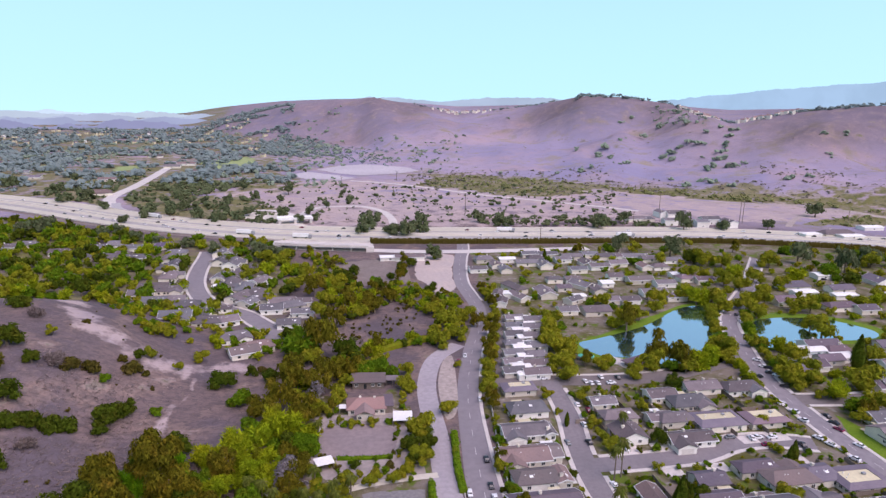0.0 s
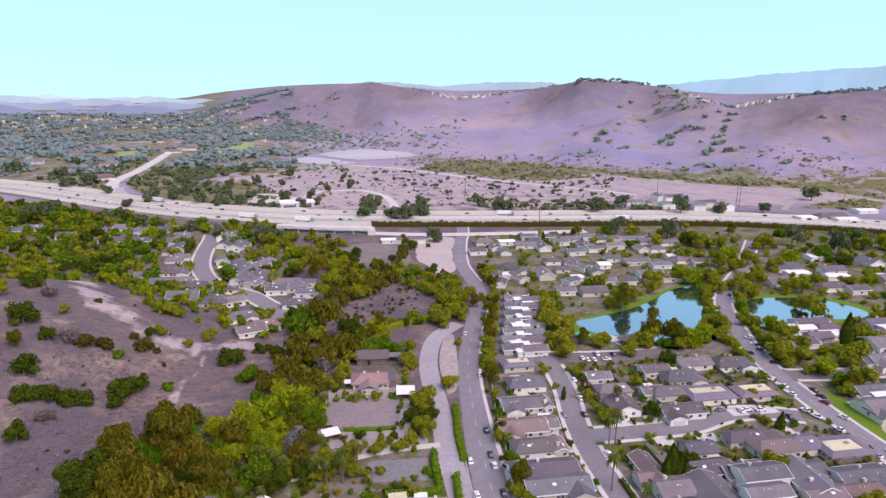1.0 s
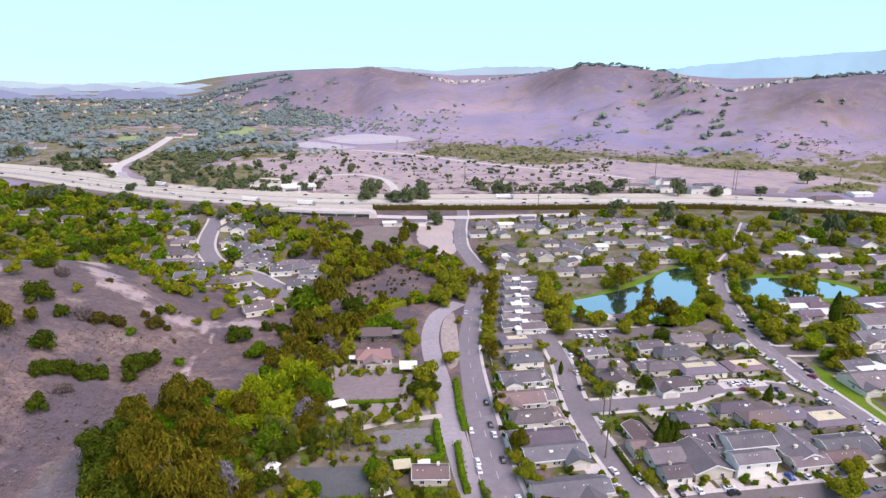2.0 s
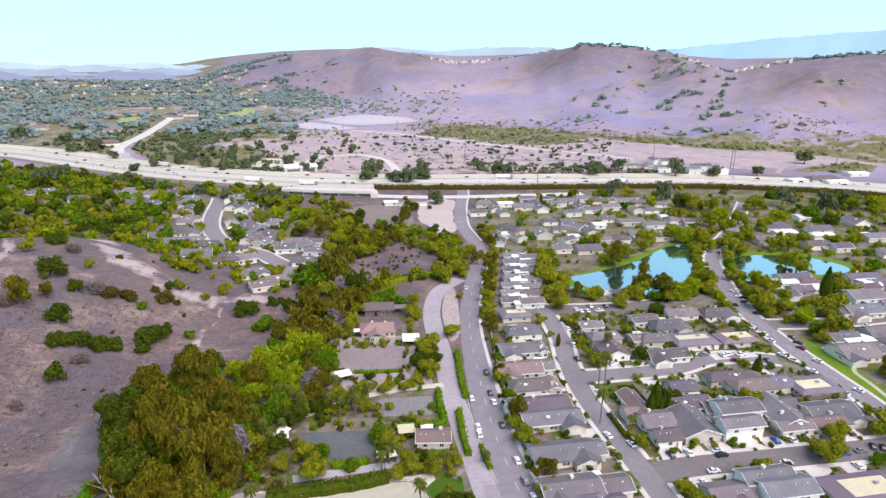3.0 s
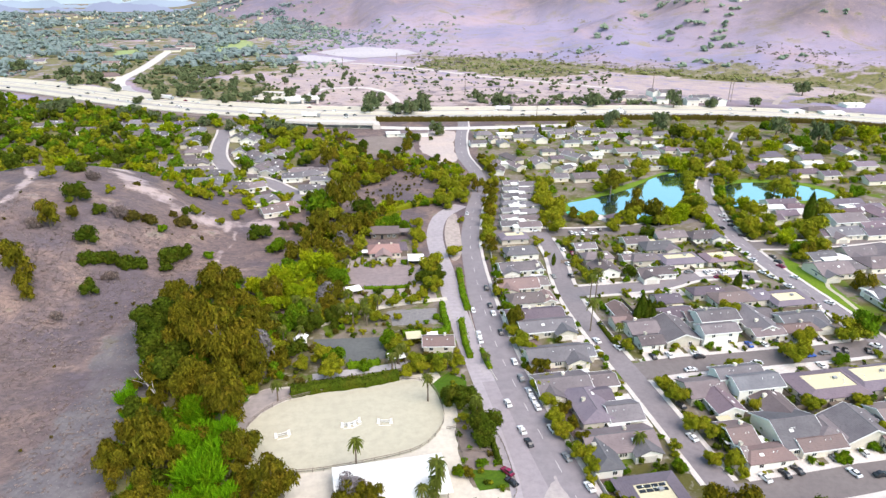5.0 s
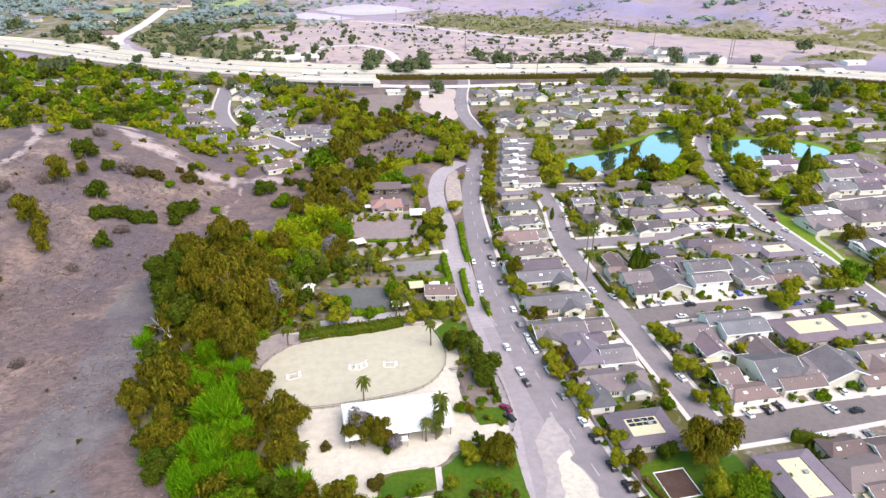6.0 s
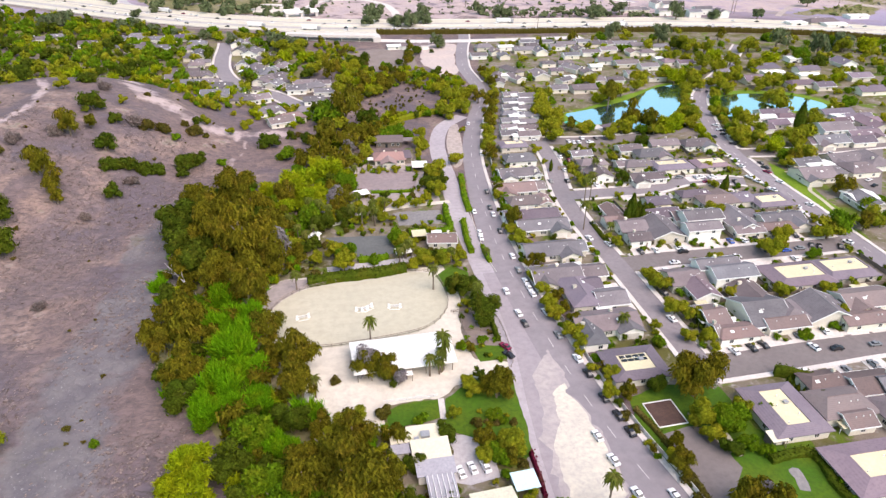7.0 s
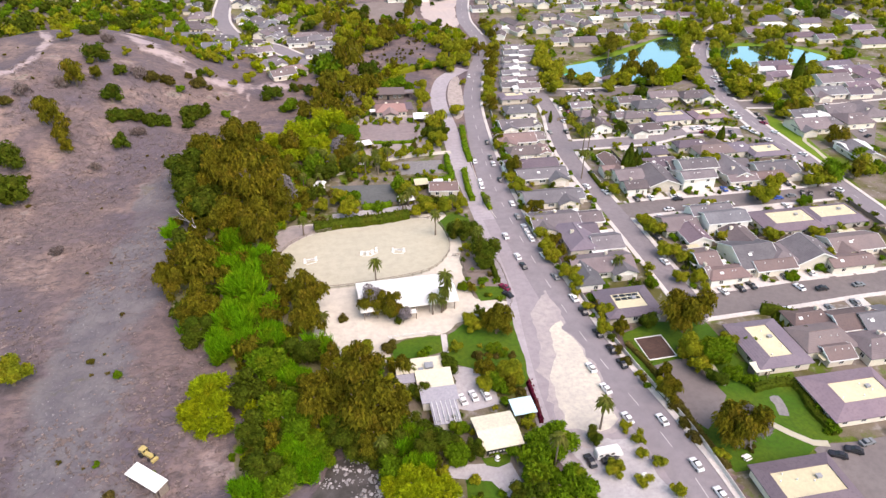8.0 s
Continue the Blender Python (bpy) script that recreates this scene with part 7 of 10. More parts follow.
PLANTED = []
for rows, group, far in (
    (TREES_HILL, "bushes on the hill", False), (TREES_HILL_FOOT, "bushes at the hill's foot", False), (TREES_CREEK, "trees along the creek", False),
    (TREES_CREEK_SOUTH, "trees along the creek", False), (TREES_CREEK_NORTH, "trees along the creek", False), (TREES_MIDWOOD, "trees below the freeway", False),
    (TREES_SLOPE, "trees on the slope below the freeway", False), (TREES_COMPOUND, "garden trees of the stables", False), (TREES_ROADSIDE, "trees of the stable garden", False), (TREES_VERGE, "trees along the road's verge", False),
    (TREES_PARK, "trees in the park", False), (TREES_STREET, "trees on the residential streets", False), (TREES_STREET_NORTH, "trees on the residential streets", False),
    (TREES_LAKE, "trees round the lakes", False), (TREES_LAKE_EAST, "trees round the lakes", False), (TREES_FREEWAY, "trees along the freeway", True), (TREES_FIELD, "trees in the dry field", True),
):
    for k, x, y, d in rows:
        if rows is TREES_CREEK and k == "b" and y < 125:
            k = "a"
        if rows is TREES_CREEK_SOUTH and k == "d" and int(x * 9 + y) % 5 in (0, 2, 3):
            k = "bab"[int(y * 3) % 3]
        if rows in (TREES_CREEK, TREES_CREEK_NORTH) and k == "o":
            k = "e"
        if rows is TREES_HILL and k in "ow":
            k = "do"[k == "w"]
        if rows in (TREES_MIDWOOD, TREES_SLOPE):
            d = min(d, 6 + 0.35 * d)
        if rows in (TREES_STREET_NORTH, TREES_LAKE_EAST):
            d = min(d, 4.5 + 0.5 * d)
        if rows is TREES_VERGE and k == "e" and int(y) % 3:
            k = "o"
        if inside(AREA_BARE_SLOPE, x, y) or (184 < x < 203.5 and 138 < y < 195):
            continue
        plant(k, x, y, d, group, far)
        PLANTED.append((x, y, d))


def tree_row(line, off, step, kinds, lo, hi, group, y0, y1, seed):
    """Trees in a row beside a road, off metres from its middle."""
    rng = random.Random(seed)
    pts = [np.array(q) for q in spline(line, 1.0)]
    nn = normals_of(pts)
    left = 0.0
    for i in range(1, len(pts)):
        left -= float(np.linalg.norm(pts[i] - pts[i - 1]))
        q = pts[i] + nn[i] * (off + rng.uniform(-0.7, 0.7))
        if left > 0 or not y0 < q[1] < y1:
            continue
        left = step * rng.uniform(0.75, 1.3)
        d = rng.uniform(lo, hi)
        if any((q[0] - a) ** 2 + (q[1] - b) ** 2 < (0.28 * (c + d)) ** 2 for a, b, c in PLANTED):
            continue
        plant(rng.choice(kinds), q[0], q[1], d, group)
        PLANTED.append((q[0], q[1], d))


tree_row(MAIN, -9.0, 5.5, "ooe", 5.0, 7.5, "trees along the road's verge", 232, 385, 61)
tree_row(MAIN, -9.6, 8.0, "ooeb", 3.5, 6.0, "trees along the road's verge", 60, 230, 62)
tree_row(LAKE_ROAD, -8.5, 6.5, "oowb", 5.0, 8.0, "trees along the lake road", 225, 360, 63)
tree_row(LAKE_ROAD, 8.5, 6.5, "oowb", 5.0, 8.0, "trees along the lake road", 225, 360, 64)
for k, x, y, d in (("e", 150.5, 258.5, 13.5), ("e", 157.5, 254.5, 12.5), ("o", 146.5, 258.0, 7.0), ("o", 163.5, 254.0, 8.0), ("w", 178.0, 261.0, 9.0), ("o", 113.0, 276.0, 12.0), ("o", 106.5, 285.0, 11.0), ("o", 111.0, 296.0, 12.5), ("e", 116.5, 262.5, 8.0)):
    plant(k, x, y, d, "trees round the lakes")
    PLANTED.append((x, y, d))
for x, y, d in ((-37.5, 150.5, 14.0), (-46.6, 130.5, 9.5), (-11.5, 184.5, 10.0), (-4.0, 241.0, 8.5)):
    plant("g", x, y, d, "withered trees by the creek")


def dead_tree():
    """A bleached fallen trunk leaning on the creek wood, with bare limbs."""
    root = thing("dead_tree", pose(-58.0, 127.0, ground_z(-58.0, 127.0)), "bleached leafless trunk leaning over the creek bank", "tree")
    for name, pts, radii in (
        ("trunk", [(0, 0, -0.2), (-3.6, 4.6, 2.4), (-8.0, 9.8, 4.6), (-12.6, 15.2, 6.6)], [0.34, 0.27, 0.2, 0.08]),
        ("limb", [(-5.0, 6.3, 3.1), (-6.2, 8.4, 5.2), (-6.6, 10.2, 7.2)], [0.15, 0.11, 0.05]),
        ("limb", [(-8.0, 9.8, 4.6), (-10.6, 10.4, 5.6), (-13.4, 11.4, 6.2)], [0.13, 0.09, 0.04]),
        ("limb", [(-9.6, 11.7, 5.3), (-10.4, 14.6, 7.0), (-10.2, 17.2, 8.2)], [0.1, 0.07, 0.03]),
    ):
        v, f = [], []
        tube(v, f, pts, radii, 7)
        part(name, mesh_from(name, v, f, M_DEADWOOD), root)


dead_tree()


def palm_meshes(seed):
    rng = np.random.default_rng(seed)
    verts, faces = [], []
    for i in range(44):
        a = rng.uniform(0, 6.28)
        lift = rng.uniform(-0.9, 1.1)
        side = np.array((-math.sin(a), math.cos(a), 0))
        ln = rng.uniform(0.8, 1.1)
        prev = None
        for k in range(6):
            t = k / 5
            rad = ln * t * (1 - 0.12 * t)
            p = np.array((math.cos(a) * rad, math.sin(a) * rad, lift * 0.7 * t - 0.75 * t * t))
            w = 0.12 * math.sin(math.pi * min(0.95, t * 0.85 + 0.12))
            n = len(verts)
            verts += [(p - side * w - np.array((0, 0, 0.06))).tolist(), p.tolist(), (p + side * w - np.array((0, 0, 0.06))).tolist()]
            if prev is not None:
                faces += [(prev, prev + 1, n + 1, n), (prev + 1, prev + 2, n + 2, n + 1)]
            prev = n
    head = mesh_from("fronds", verts, faces, M_PALM)
    verts, faces = [], []
    tube(verts, faces, [(0, 0, -0.03), (0.01, 0, 0.3), (0, 0.01, 0.7), (0, 0, 1.0)], [1.0, 0.75, 0.65, 0.8], 8)
    return head, mesh_from("trunk", [(x * 0.2 if abs(x) > 0.02 else x, y * 0.2 if abs(y) > 0.02 else y, z) for x, y, z in verts], faces, M_BARK)


PALM = [palm_meshes(s) for s in (1, 2, 3)]
for i, (x, y, h) in enumerate(PALMS):
    head, stem = PALM[i % 3]
    root = thing("palm_tree", pose(x, y, ground_z(x, y), 0, 0, i * 67), "palm tree with a slim bare trunk and arching fronds", "palm", "palm trees")
    part("trunk", stem, root, "", Matrix.Diagonal((1.5, 1.5, h, 1)))
    s = 1.5 + 0.1 * h
    part("fronds", head, root, "", Matrix.Translation((0, 0, h)) @ Matrix.Diagonal((s, s, s, 1)))


def cypress_mesh(seed):
    rng = np.random.default_rng(seed)
    verts, faces = [], []
    sides, rings = 10, 9
    for k in range(rings + 1):
        t = k / rings
        rad = 0.13 * math.sin(math.pi * (0.12 + 0.88 * t) ** 0.8) + 0.004
        for s in range(sides):
            a = 6.2832 * s / sides
            r = rad * rng.uniform(0.8, 1.15)
            verts.append((r * math.cos(a), r * math.sin(a), 0.03 + 0.97 * t))
    for k in range(rings):
        for s in range(sides):
            a, b = k * sides + s, k * sides + (s + 1) % sides
            faces.append((a, b, b + sides, a + sides))
    for i in range(500):
        t = rng.uniform(0.02, 0.97)
        rad = 0.13 * math.sin(math.pi * (0.12 + 0.88 * t) ** 0.8) * rng.uniform(0.9, 1.25)
        a = rng.uniform(0, 6.28)
        p = np.array((rad * math.cos(a), rad * math.sin(a), 0.03 + 0.97 * t))
        o, u = np.array((-math.sin(a), math.cos(a), 0)) * 0.022, np.array((math.cos(a) * 0.015, math.sin(a) * 0.015, 0.05)) * rng.uniform(0.5, 1.2)
        n = len(verts)
        verts += [(p - o).tolist(), (p + o).tolist(), (p + u).tolist()]
        faces.append((n, n + 1, n + 2))
    return mesh_from("foliage", verts, faces, M_LEAF["d"])


CYP = [cypress_mesh(s) for s in (1, 2)]
for i, (x, y, h) in enumerate(CYPRESSES):
    root = thing("cypress_tree", pose(x, y, ground_z(x, y), 0, 0, i * 50) @ Matrix.Diagonal((h * 1.15, h * 1.15, h, 1)), "slim dark green pointed cypress", "cypress", "cypresses")
    part("foliage", CYP[i % 2], root)
    part("trunk", TRUNKS["d"][0], root, "", Matrix.Diagonal((0.6, 0.6, 0.5, 1)))


# ---- houses ----
def box(verts, faces, x0, x1, y0, y1, z0, z1):
    n = len(verts)
    verts += [(x0, y0, z0), (x1, y0, z0), (x1, y1, z0), (x0, y1, z0), (x0, y0, z1), (x1, y0, z1), (x1, y1, z1), (x0, y1, z1)]
    faces += [(n, n + 3, n + 2, n + 1), (n + 4, n + 5, n + 6, n + 7), (n, n + 1, n + 5, n + 4), (n + 1, n + 2, n + 6, n + 5), (n + 2, n + 3, n + 7, n + 6), (n + 3, n, n + 4, n + 7)]


def box_mesh(name, x0, x1, y0, y1, z0, z1, material):
    v, f = [], []
    box(v, f, x0, x1, y0, y1, z0, z1)
    return mesh_from(name, v, f, material)


def gable_walls(w, d, h, rise, material):
    """Walls of a house with a gable at each end of x."""
    a, b = w / 2, d / 2
    v = [(-a, -b, 0), (a, -b, 0), (a, b, 0), (-a, b, 0), (-a, -b, h), (a, -b, h), (a, b, h), (-a, b, h), (-a, 0, h + rise), (a, 0, h + rise)]
    f = [(0, 1, 5, 4), (2, 3, 7, 6), (1, 2, 6, 9, 5), (3, 0, 4, 8, 7), (0, 3, 2, 1)]
    return mesh_from("wall", v, f, material)


def roof_slab(w, d, h, rise, over, hip, material, thick=0.22):
    """A pitched roof with eaves; hip: how far the ridge's ends draw in."""
    a, b = w / 2 + over, d / 2 + over
    e = h - rise * over / (d / 2)
    top = [(-a, -b, e), (a, -b, e), (a, b, e), (-a, b, e), (-a + hip, 0, h + rise), (a - hip, 0, h + rise)]
    v = [(x, y, z + thick) for x, y, z in top] + top
    f = [(0, 1, 5, 4), (2, 3, 4, 5), (1, 2, 5), (3, 0, 4), (6, 10, 11, 7), (8, 11, 10, 9), (7, 11, 8), (9, 10, 6)]
    f += [(0, 6, 7, 1), (1, 7, 8, 2), (2, 8, 9, 3), (3, 9, 6, 0)]
    if hip <= 0.01:
        f = [(0, 1, 5, 4), (2, 3, 4, 5), (7, 6, 10, 11), (9, 8, 11, 10), (0, 6, 7, 1), (2, 8, 9, 3), (1, 7, 11, 5), (5, 11, 8, 2), (3, 9, 10, 4), (4, 10, 6, 0)]
    return mesh_from("roof", v, f, material)


def fascia_mesh(w, d, h, rise, over):
    """One white board running round the gables and the eaves."""
    a, b = w / 2 + over, d / 2 + over
    e, top = h - rise * over / (d / 2), h + rise
    v, f = [], []
    ring = [(-a, -b, e), (-a, 0, top), (-a, b, e), (a, b, e), (a, 0, top), (a, -b, e)]
    for x, y, z in ring:
        ox, oy = x * (1 + 0.11 / a), y * (1 + 0.11 / b)
        v += [(x, y, z + 0.26), (ox, oy, z + 0.26), (ox, oy, z - 0.14), (x, y, z - 0.14)]
    for k in range(6):
        p, q = 4 * k, 4 * ((k + 1) % 6)
        f += [(p + s, q + s, q + s + 1, p + s + 1) for s in range(3)]
    return mesh_from("fascia", v, f, M_WHITE)


def deck_roof(w, d, h, rise, material):
    """A roof sloping up on four sides to a flat sunken deck."""
    a, b = w / 2 + 0.7, d / 2 + 0.7
    k0, k1, k2, k3 = (house_rng.uniform(0.14, 0.36) * min(w, d) + 0.4 for _ in range(4))
    v = [(-a, -b, h - 0.1), (a, -b, h - 0.1), (a, b, h - 0.1), (-a, b, h - 0.1)]
    v += [(-a + k0, -b + k1, h + rise), (a - k2, -b + k1, h + rise), (a - k2, b - k3, h + rise), (-a + k0, b - k3, h + rise)]
    v += [(x, y, h + rise - 0.25) for x, y, z in v[4:8]] + [(x, y, z - 0.25) for x, y, z in v[0:4]]
    f = []
    for k in range(4):
        n = (k + 1) % 4
        f += [(k, n, n + 4, k + 4), (k + 4, n + 4, n + 8, k + 8), (k + 12, n + 12, n, k)]
    f.append((12, 15, 14, 13))
    return mesh_from("roof", v, f, material), (-a + k0, a - k2, -b + k1, b - k3, h + rise - 0.24)


house_rng = random.Random(11)
WIN = mesh_from("window", [(-0.6, 0, -0.55), (0.6, 0, -0.55), (0.6, 0, 0.55), (-0.6, 0, 0.55), (-0.6, -0.06, -0.55), (0.6, -0.06, -0.55), (0.6, -0.06, 0.55), (-0.6, -0.06, 0.55)], [(4, 5, 6, 7), (0, 1, 5, 4), (1, 2, 6, 5), (2, 3, 7, 6), (3, 0, 4, 7)], M_GLASS)
v_, f_ = [], []
for x0_, x1_, z0_, z1_ in ((-0.7, 0.7, 0.55, 0.66), (-0.7, 0.7, -0.66, -0.55), (-0.7, -0.6, -0.55, 0.55), (0.6, 0.7, -0.55, 0.55), (-0.04, 0.04, -0.55, 0.55)):
    box(v_, f_, x0_, x1_, -0.1, 0.0, z0_, z1_)
WIN_FRAME = mesh_from("window_frame", v_, f_, M_WHITE)
v_, f_ = [], []
for k in range(4):
    box(v_, f_, -2.3, 2.3, -0.09, 0.0, 0.02 + k * 0.53, 0.52 + k * 0.53)
GARAGE = mesh_from("garage_door", v_, f_, M_GARAGE)
v_, f_ = [], []
box(v_, f_, -0.35, 0.35, -0.5, 0.5, 0, 1.5)
box(v_, f_, -0.45, 0.45, -0.6, 0.6, 1.3, 1.5)
CHIMNEY = mesh_from("chimney", v_, f_, M_WALL)
v_, f_ = [], []
tube(v_, f_, [(0, 0, 0), (0, 0, 0.55)], [0.14, 0.14], 8)
VENT = mesh_from("vent", v_, f_, M_WHITE)
v_, f_ = [], []
box(v_, f_, -0.55, 0.55, -0.45, 0.45, 0, 0.6)
box(v_, f_, -0.62, 0.62, -0.52, 0.52, 0.6, 0.68)
AIR_UNIT = mesh_from("air_unit", v_, f_, M_METAL)
HOUSE_SPOTS = []
ROOF_WORDS = {"g": "grey shingle", "n": "brown shingle", "p": "plum-grey shingle", "v": "violet slate", "f": "grey shingle", "w": "white", "t": "grey shingle", "r": "clay tile"}


def place_window(root, x, y, z, turn):
    m = part("window", WIN, root, "", pose(x, y, z, 0, 0, turn))
    if root.location.y < 260:
        part("window_frame", WIN_FRAME, m)


def house(style, x, y, w, d, rot, group, front=-1, detail=True):
    """A house with its ridge along its own x; front: the side of y that the garage is on."""
    z = ground_z(x, y)
    words = {"f": "house with a pale flat deck in a grey shingle roof", "t": "two-storey cream house with a grey gable roof", "w": "small white building with a pale roof"}.get(style, "stucco house with a %s gable roof" % ROOF_WORDS[style])
    root = thing("house", pose(x, y, z, 0, 0, rot), words, "house", group)
    HOUSE_SPOTS.append((x, y, max(w, d) / 2 + 1.0))
    h = 5.4 if style == "t" else 2.7 + house_rng.uniform(0, 0.3)
    wall_mat = M_WALL_WHITE if style in "wt" or house_rng.random() < 0.25 else M_WALL
    roof_mat = M_WHITE_ROOF if style == "w" else M_ROOF[style if style in M_ROOF else "p" if style == "f" else "g"]
    if style == "f":
        rise = 1.1
        part("wall", box_mesh("wall", -w / 2, w / 2, -d / 2, d / 2, -0.3, h, wall_mat), root)
        me, (ax, bx, ay, by, zz) = deck_roof(w, d, h, rise, roof_mat)
        part("roof", me, root)
        part("roof_deck", box_mesh("roof_deck", ax, bx, ay, by, zz - 0.1, zz + 0.02, M_MEMBRANE), root, "pale cream flat roof deck")
        for i in range(4 if detail else 1):
            part("vent", VENT, root, "", Matrix.Translation((house_rng.uniform(ax + 0.5, bx - 0.5), house_rng.uniform(ay + 0.5, by - 0.5), zz)))
        if detail:
            part("air_unit", AIR_UNIT, root, "grey rooftop unit", Matrix.Translation((0.7 * bx + 0.3 * ax, 0.6 * by + 0.4 * ay, zz + 0.02)))
    else:
        rise = d / 2 * house_rng.uniform(0.36, 0.46)
        if style == "w":
            rise = d / 2 * 0.16
        hip = house_rng.choice((0, 0, 0, d * 0.35)) if style != "t" else 0
        part("wall", gable_walls(w, d, h, rise, wall_mat) if not hip else box_mesh("wall", -w / 2, w / 2, -d / 2, d / 2, -0.3, h, wall_mat), root)
        part("roof", roof_slab(w, d, h, rise, 0.55, hip, roof_mat), root)
        if not hip and (house_rng.random() < 0.75 or style == "t"):
            part("fascia", fascia_mesh(w, d, h, rise, 0.55), root, "white boards along the gables and eaves")
        if style != "w":
            cap = house_rng.uniform(0.1, 0.14)
            part("ridge_cap", box_mesh("ridge_cap", -w / 2 - 0.5 + hip, w / 2 + 0.5 - hip, -cap, cap, h + rise + 0.18, h + rise + 0.27, roof_mat), root)
        if w > 15 and style in "gnpvt" and detail:
            ww, wl = min(7.5, w * 0.42), d / 2 + house_rng.uniform(2.0, 3.5)
            wx = house_rng.choice((-1, 1)) * (w / 2 - ww / 2 - 0.2)
            h2, r2 = 2.7, ww / 2 * 0.4
            turn = pose(wx, front * wl / 2, 0, 0, 0, 90)
            part("wing_wall", gable_walls(wl, ww, h2, r2, wall_mat), root, "", turn)
            part("wing_roof", roof_slab(wl, ww, h2, r2, 0.5, 0, roof_mat), root, "", turn)
            part("garage_door", GARAGE, root, "pale panelled garage door", pose(wx, front * (wl + 0.0), 0, 0, 0, 0 if front < 0 else 180))
            place_window(root, wx - math.copysign(ww / 2 + 3.0, wx), front * d / 2, 1.5, 0 if front < 0 else 180)
        if house_rng.random() < 0.5 and style != "w":
            part("chimney", CHIMNEY, root, "", Matrix.Translation((house_rng.uniform(-0.3, 0.3) * w, d * 0.2, h + rise * 0.45)))
        for i in range(3 if detail else 1):
            part("vent", VENT, root, "", Matrix.Translation((house_rng.uniform(-0.4, 0.4) * w, -d * 0.18, h + rise * 0.6)))
    n = max(1, int(w / 5)) if detail else 1
    for i in range(n):
        xx = -w / 2 + (i + 0.5) * w / n
        place_window(root, xx, -d / 2, 1.5, 0)
        if detail:
            place_window(root, xx, d / 2, 1.5, 180)
            if style == "t":
                place_window(root, xx, -d / 2, 4.2, 0)
    if detail and style in "gnpt" and house_rng.random() < 0.6:
        side = -front
        px, pw = house_rng.uniform(-0.25, 0.25) * w, house_rng.uniform(3.5, 6.5)
        y0, y1 = sorted((side * (d / 2 + 0.6), side * (d / 2 + house_rng.uniform(2.6, 3.8))))
        part("patio_cover", box_mesh("patio_cover", px - pw / 2, px + pw / 2, y0, y1, 2.25, 2.37, house_rng.choice((M_WHITE_ROOF, M_WHITE_ROOF, M_WOOD, M_MEMBRANE))), root, "flat patio cover")
        for sx in (-1, 1):
            part("patio_post", box_mesh("patio_post", px + sx * (pw / 2 - 0.15) - 0.06, px + sx * (pw / 2 - 0.15) + 0.06, side * (d / 2 + 2.4) - 0.06, side * (d / 2 + 2.4) + 0.06, -0.2, 2.25, M_WHITE), root)
    if detail and style in "gnp" and house_rng.random() < 0.5:
        part("skylight", box_mesh("skylight", -0.6, 0.6, -0.45, 0.45, 0, 0.16, M_WHITE), root, "white skylight", pose(house_rng.uniform(-0.3, 0.3) * w, -d * 0.22, h + rise * 0.56 + 0.12, math.degrees(math.atan2(rise, d / 2))))
    if detail:
        place_window(root, w / 2, d * 0.2, 1.5, 90)
        place_window(root, -w / 2, -d * 0.2, 1.5, -90)
    return root


STREET_Y, STREET_X = [p[1] for p in STREET[::-1]], [p[0] for p in STREET[::-1]]
for rows, group, detail in (
    (HOUSES_STRIP, "houses along the road", True), (HOUSES_NORTH, "houses on the north court", True), (HOUSES_MIDDLE, "houses between the courts", True),
    (HOUSES_SOUTH, "houses on the south court", True), (HOUSES_COURT, "houses by the park", True), (HOUSES_CARPORT, "row of townhouses", False),
    (HOUSES_FREEWAY, "houses below the freeway", False), (HOUSES_LAKE_EAST, "houses by the lake", False), (HOUSES_EAST, "houses east of the lake road", True),
    (HOUSES_HILLTOP, "houses on the winding street", True), (HOUSES_FAR, "buildings across the freeway", False),
):
    for s, x, y, w, d, r in rows:
        # the garage faces the nearest cross street
        street = min((184, 126, 69), key=lambda v: abs(v - y)) if 84 < x < 182 else -1e3
        # keep the long street and its pavements clear
        edge = float(np.interp(y, STREET_Y, STREET_X))
        half = (w if r in (0, 180) else d) / 2 + 0.7
        if 60 < y < 245 and edge < x < 135 and x - half < edge + 9.5:
            cut = edge + 9.5 - (x - half)
            x, half = x + cut / 2, half - cut / 2
        elif 60 < y < 245 and 55 < x < edge and x + half > edge - 8:
            cut = x + half - (edge - 8)
            x, half = x - cut / 2, half - cut / 2
        if r in (0, 180):
            w = 2 * (half - 0.7)
        else:
            d = 2 * (half - 0.7)
        # and leave room for the driveways before the houses of the courts
        if 88 < x < 178 and street > 0 and detail:
            deep = (d if r in (0, 180) else w) / 2 + (2.8 if w > 15 and r in (0, 180) else 0)
            near = abs(y - street) - deep
            cut = min(max(0.0, 11.0 - near), 4.5) if near > 2 else 0.0
            y += math.copysign(cut / 2, y - street)
            if r in (0, 180):
                d = max(6.5, d - cut)
            else:
                w = max(8.0, w - cut)
        root = house(s, x, y, w, d, r, group, -1 if street < y else 1, detail)
        if s == "f" and group == "houses along the road" and y < 110:
            # two rows of dark panels on the pale deck
            deck = [ch for ch in root.children if ch.name.startswith("roof_deck")][0]
            xs, ys, zs = zip(*[v.co for v in deck.data.vertices])
            panel = box_mesh("solar_panel", -0.85, 0.85, -0.5, 0.5, 0, 0.14, M_GLASS)
            for i in range(4):
                for k in range(2):
                    part("solar_panel", panel, root, "dark solar panel", Matrix.Translation((min(xs) + (i + 0.8) * (max(xs) - min(xs)) / 4.6, max(ys) - 0.9 - 1.5 * k, max(zs))))


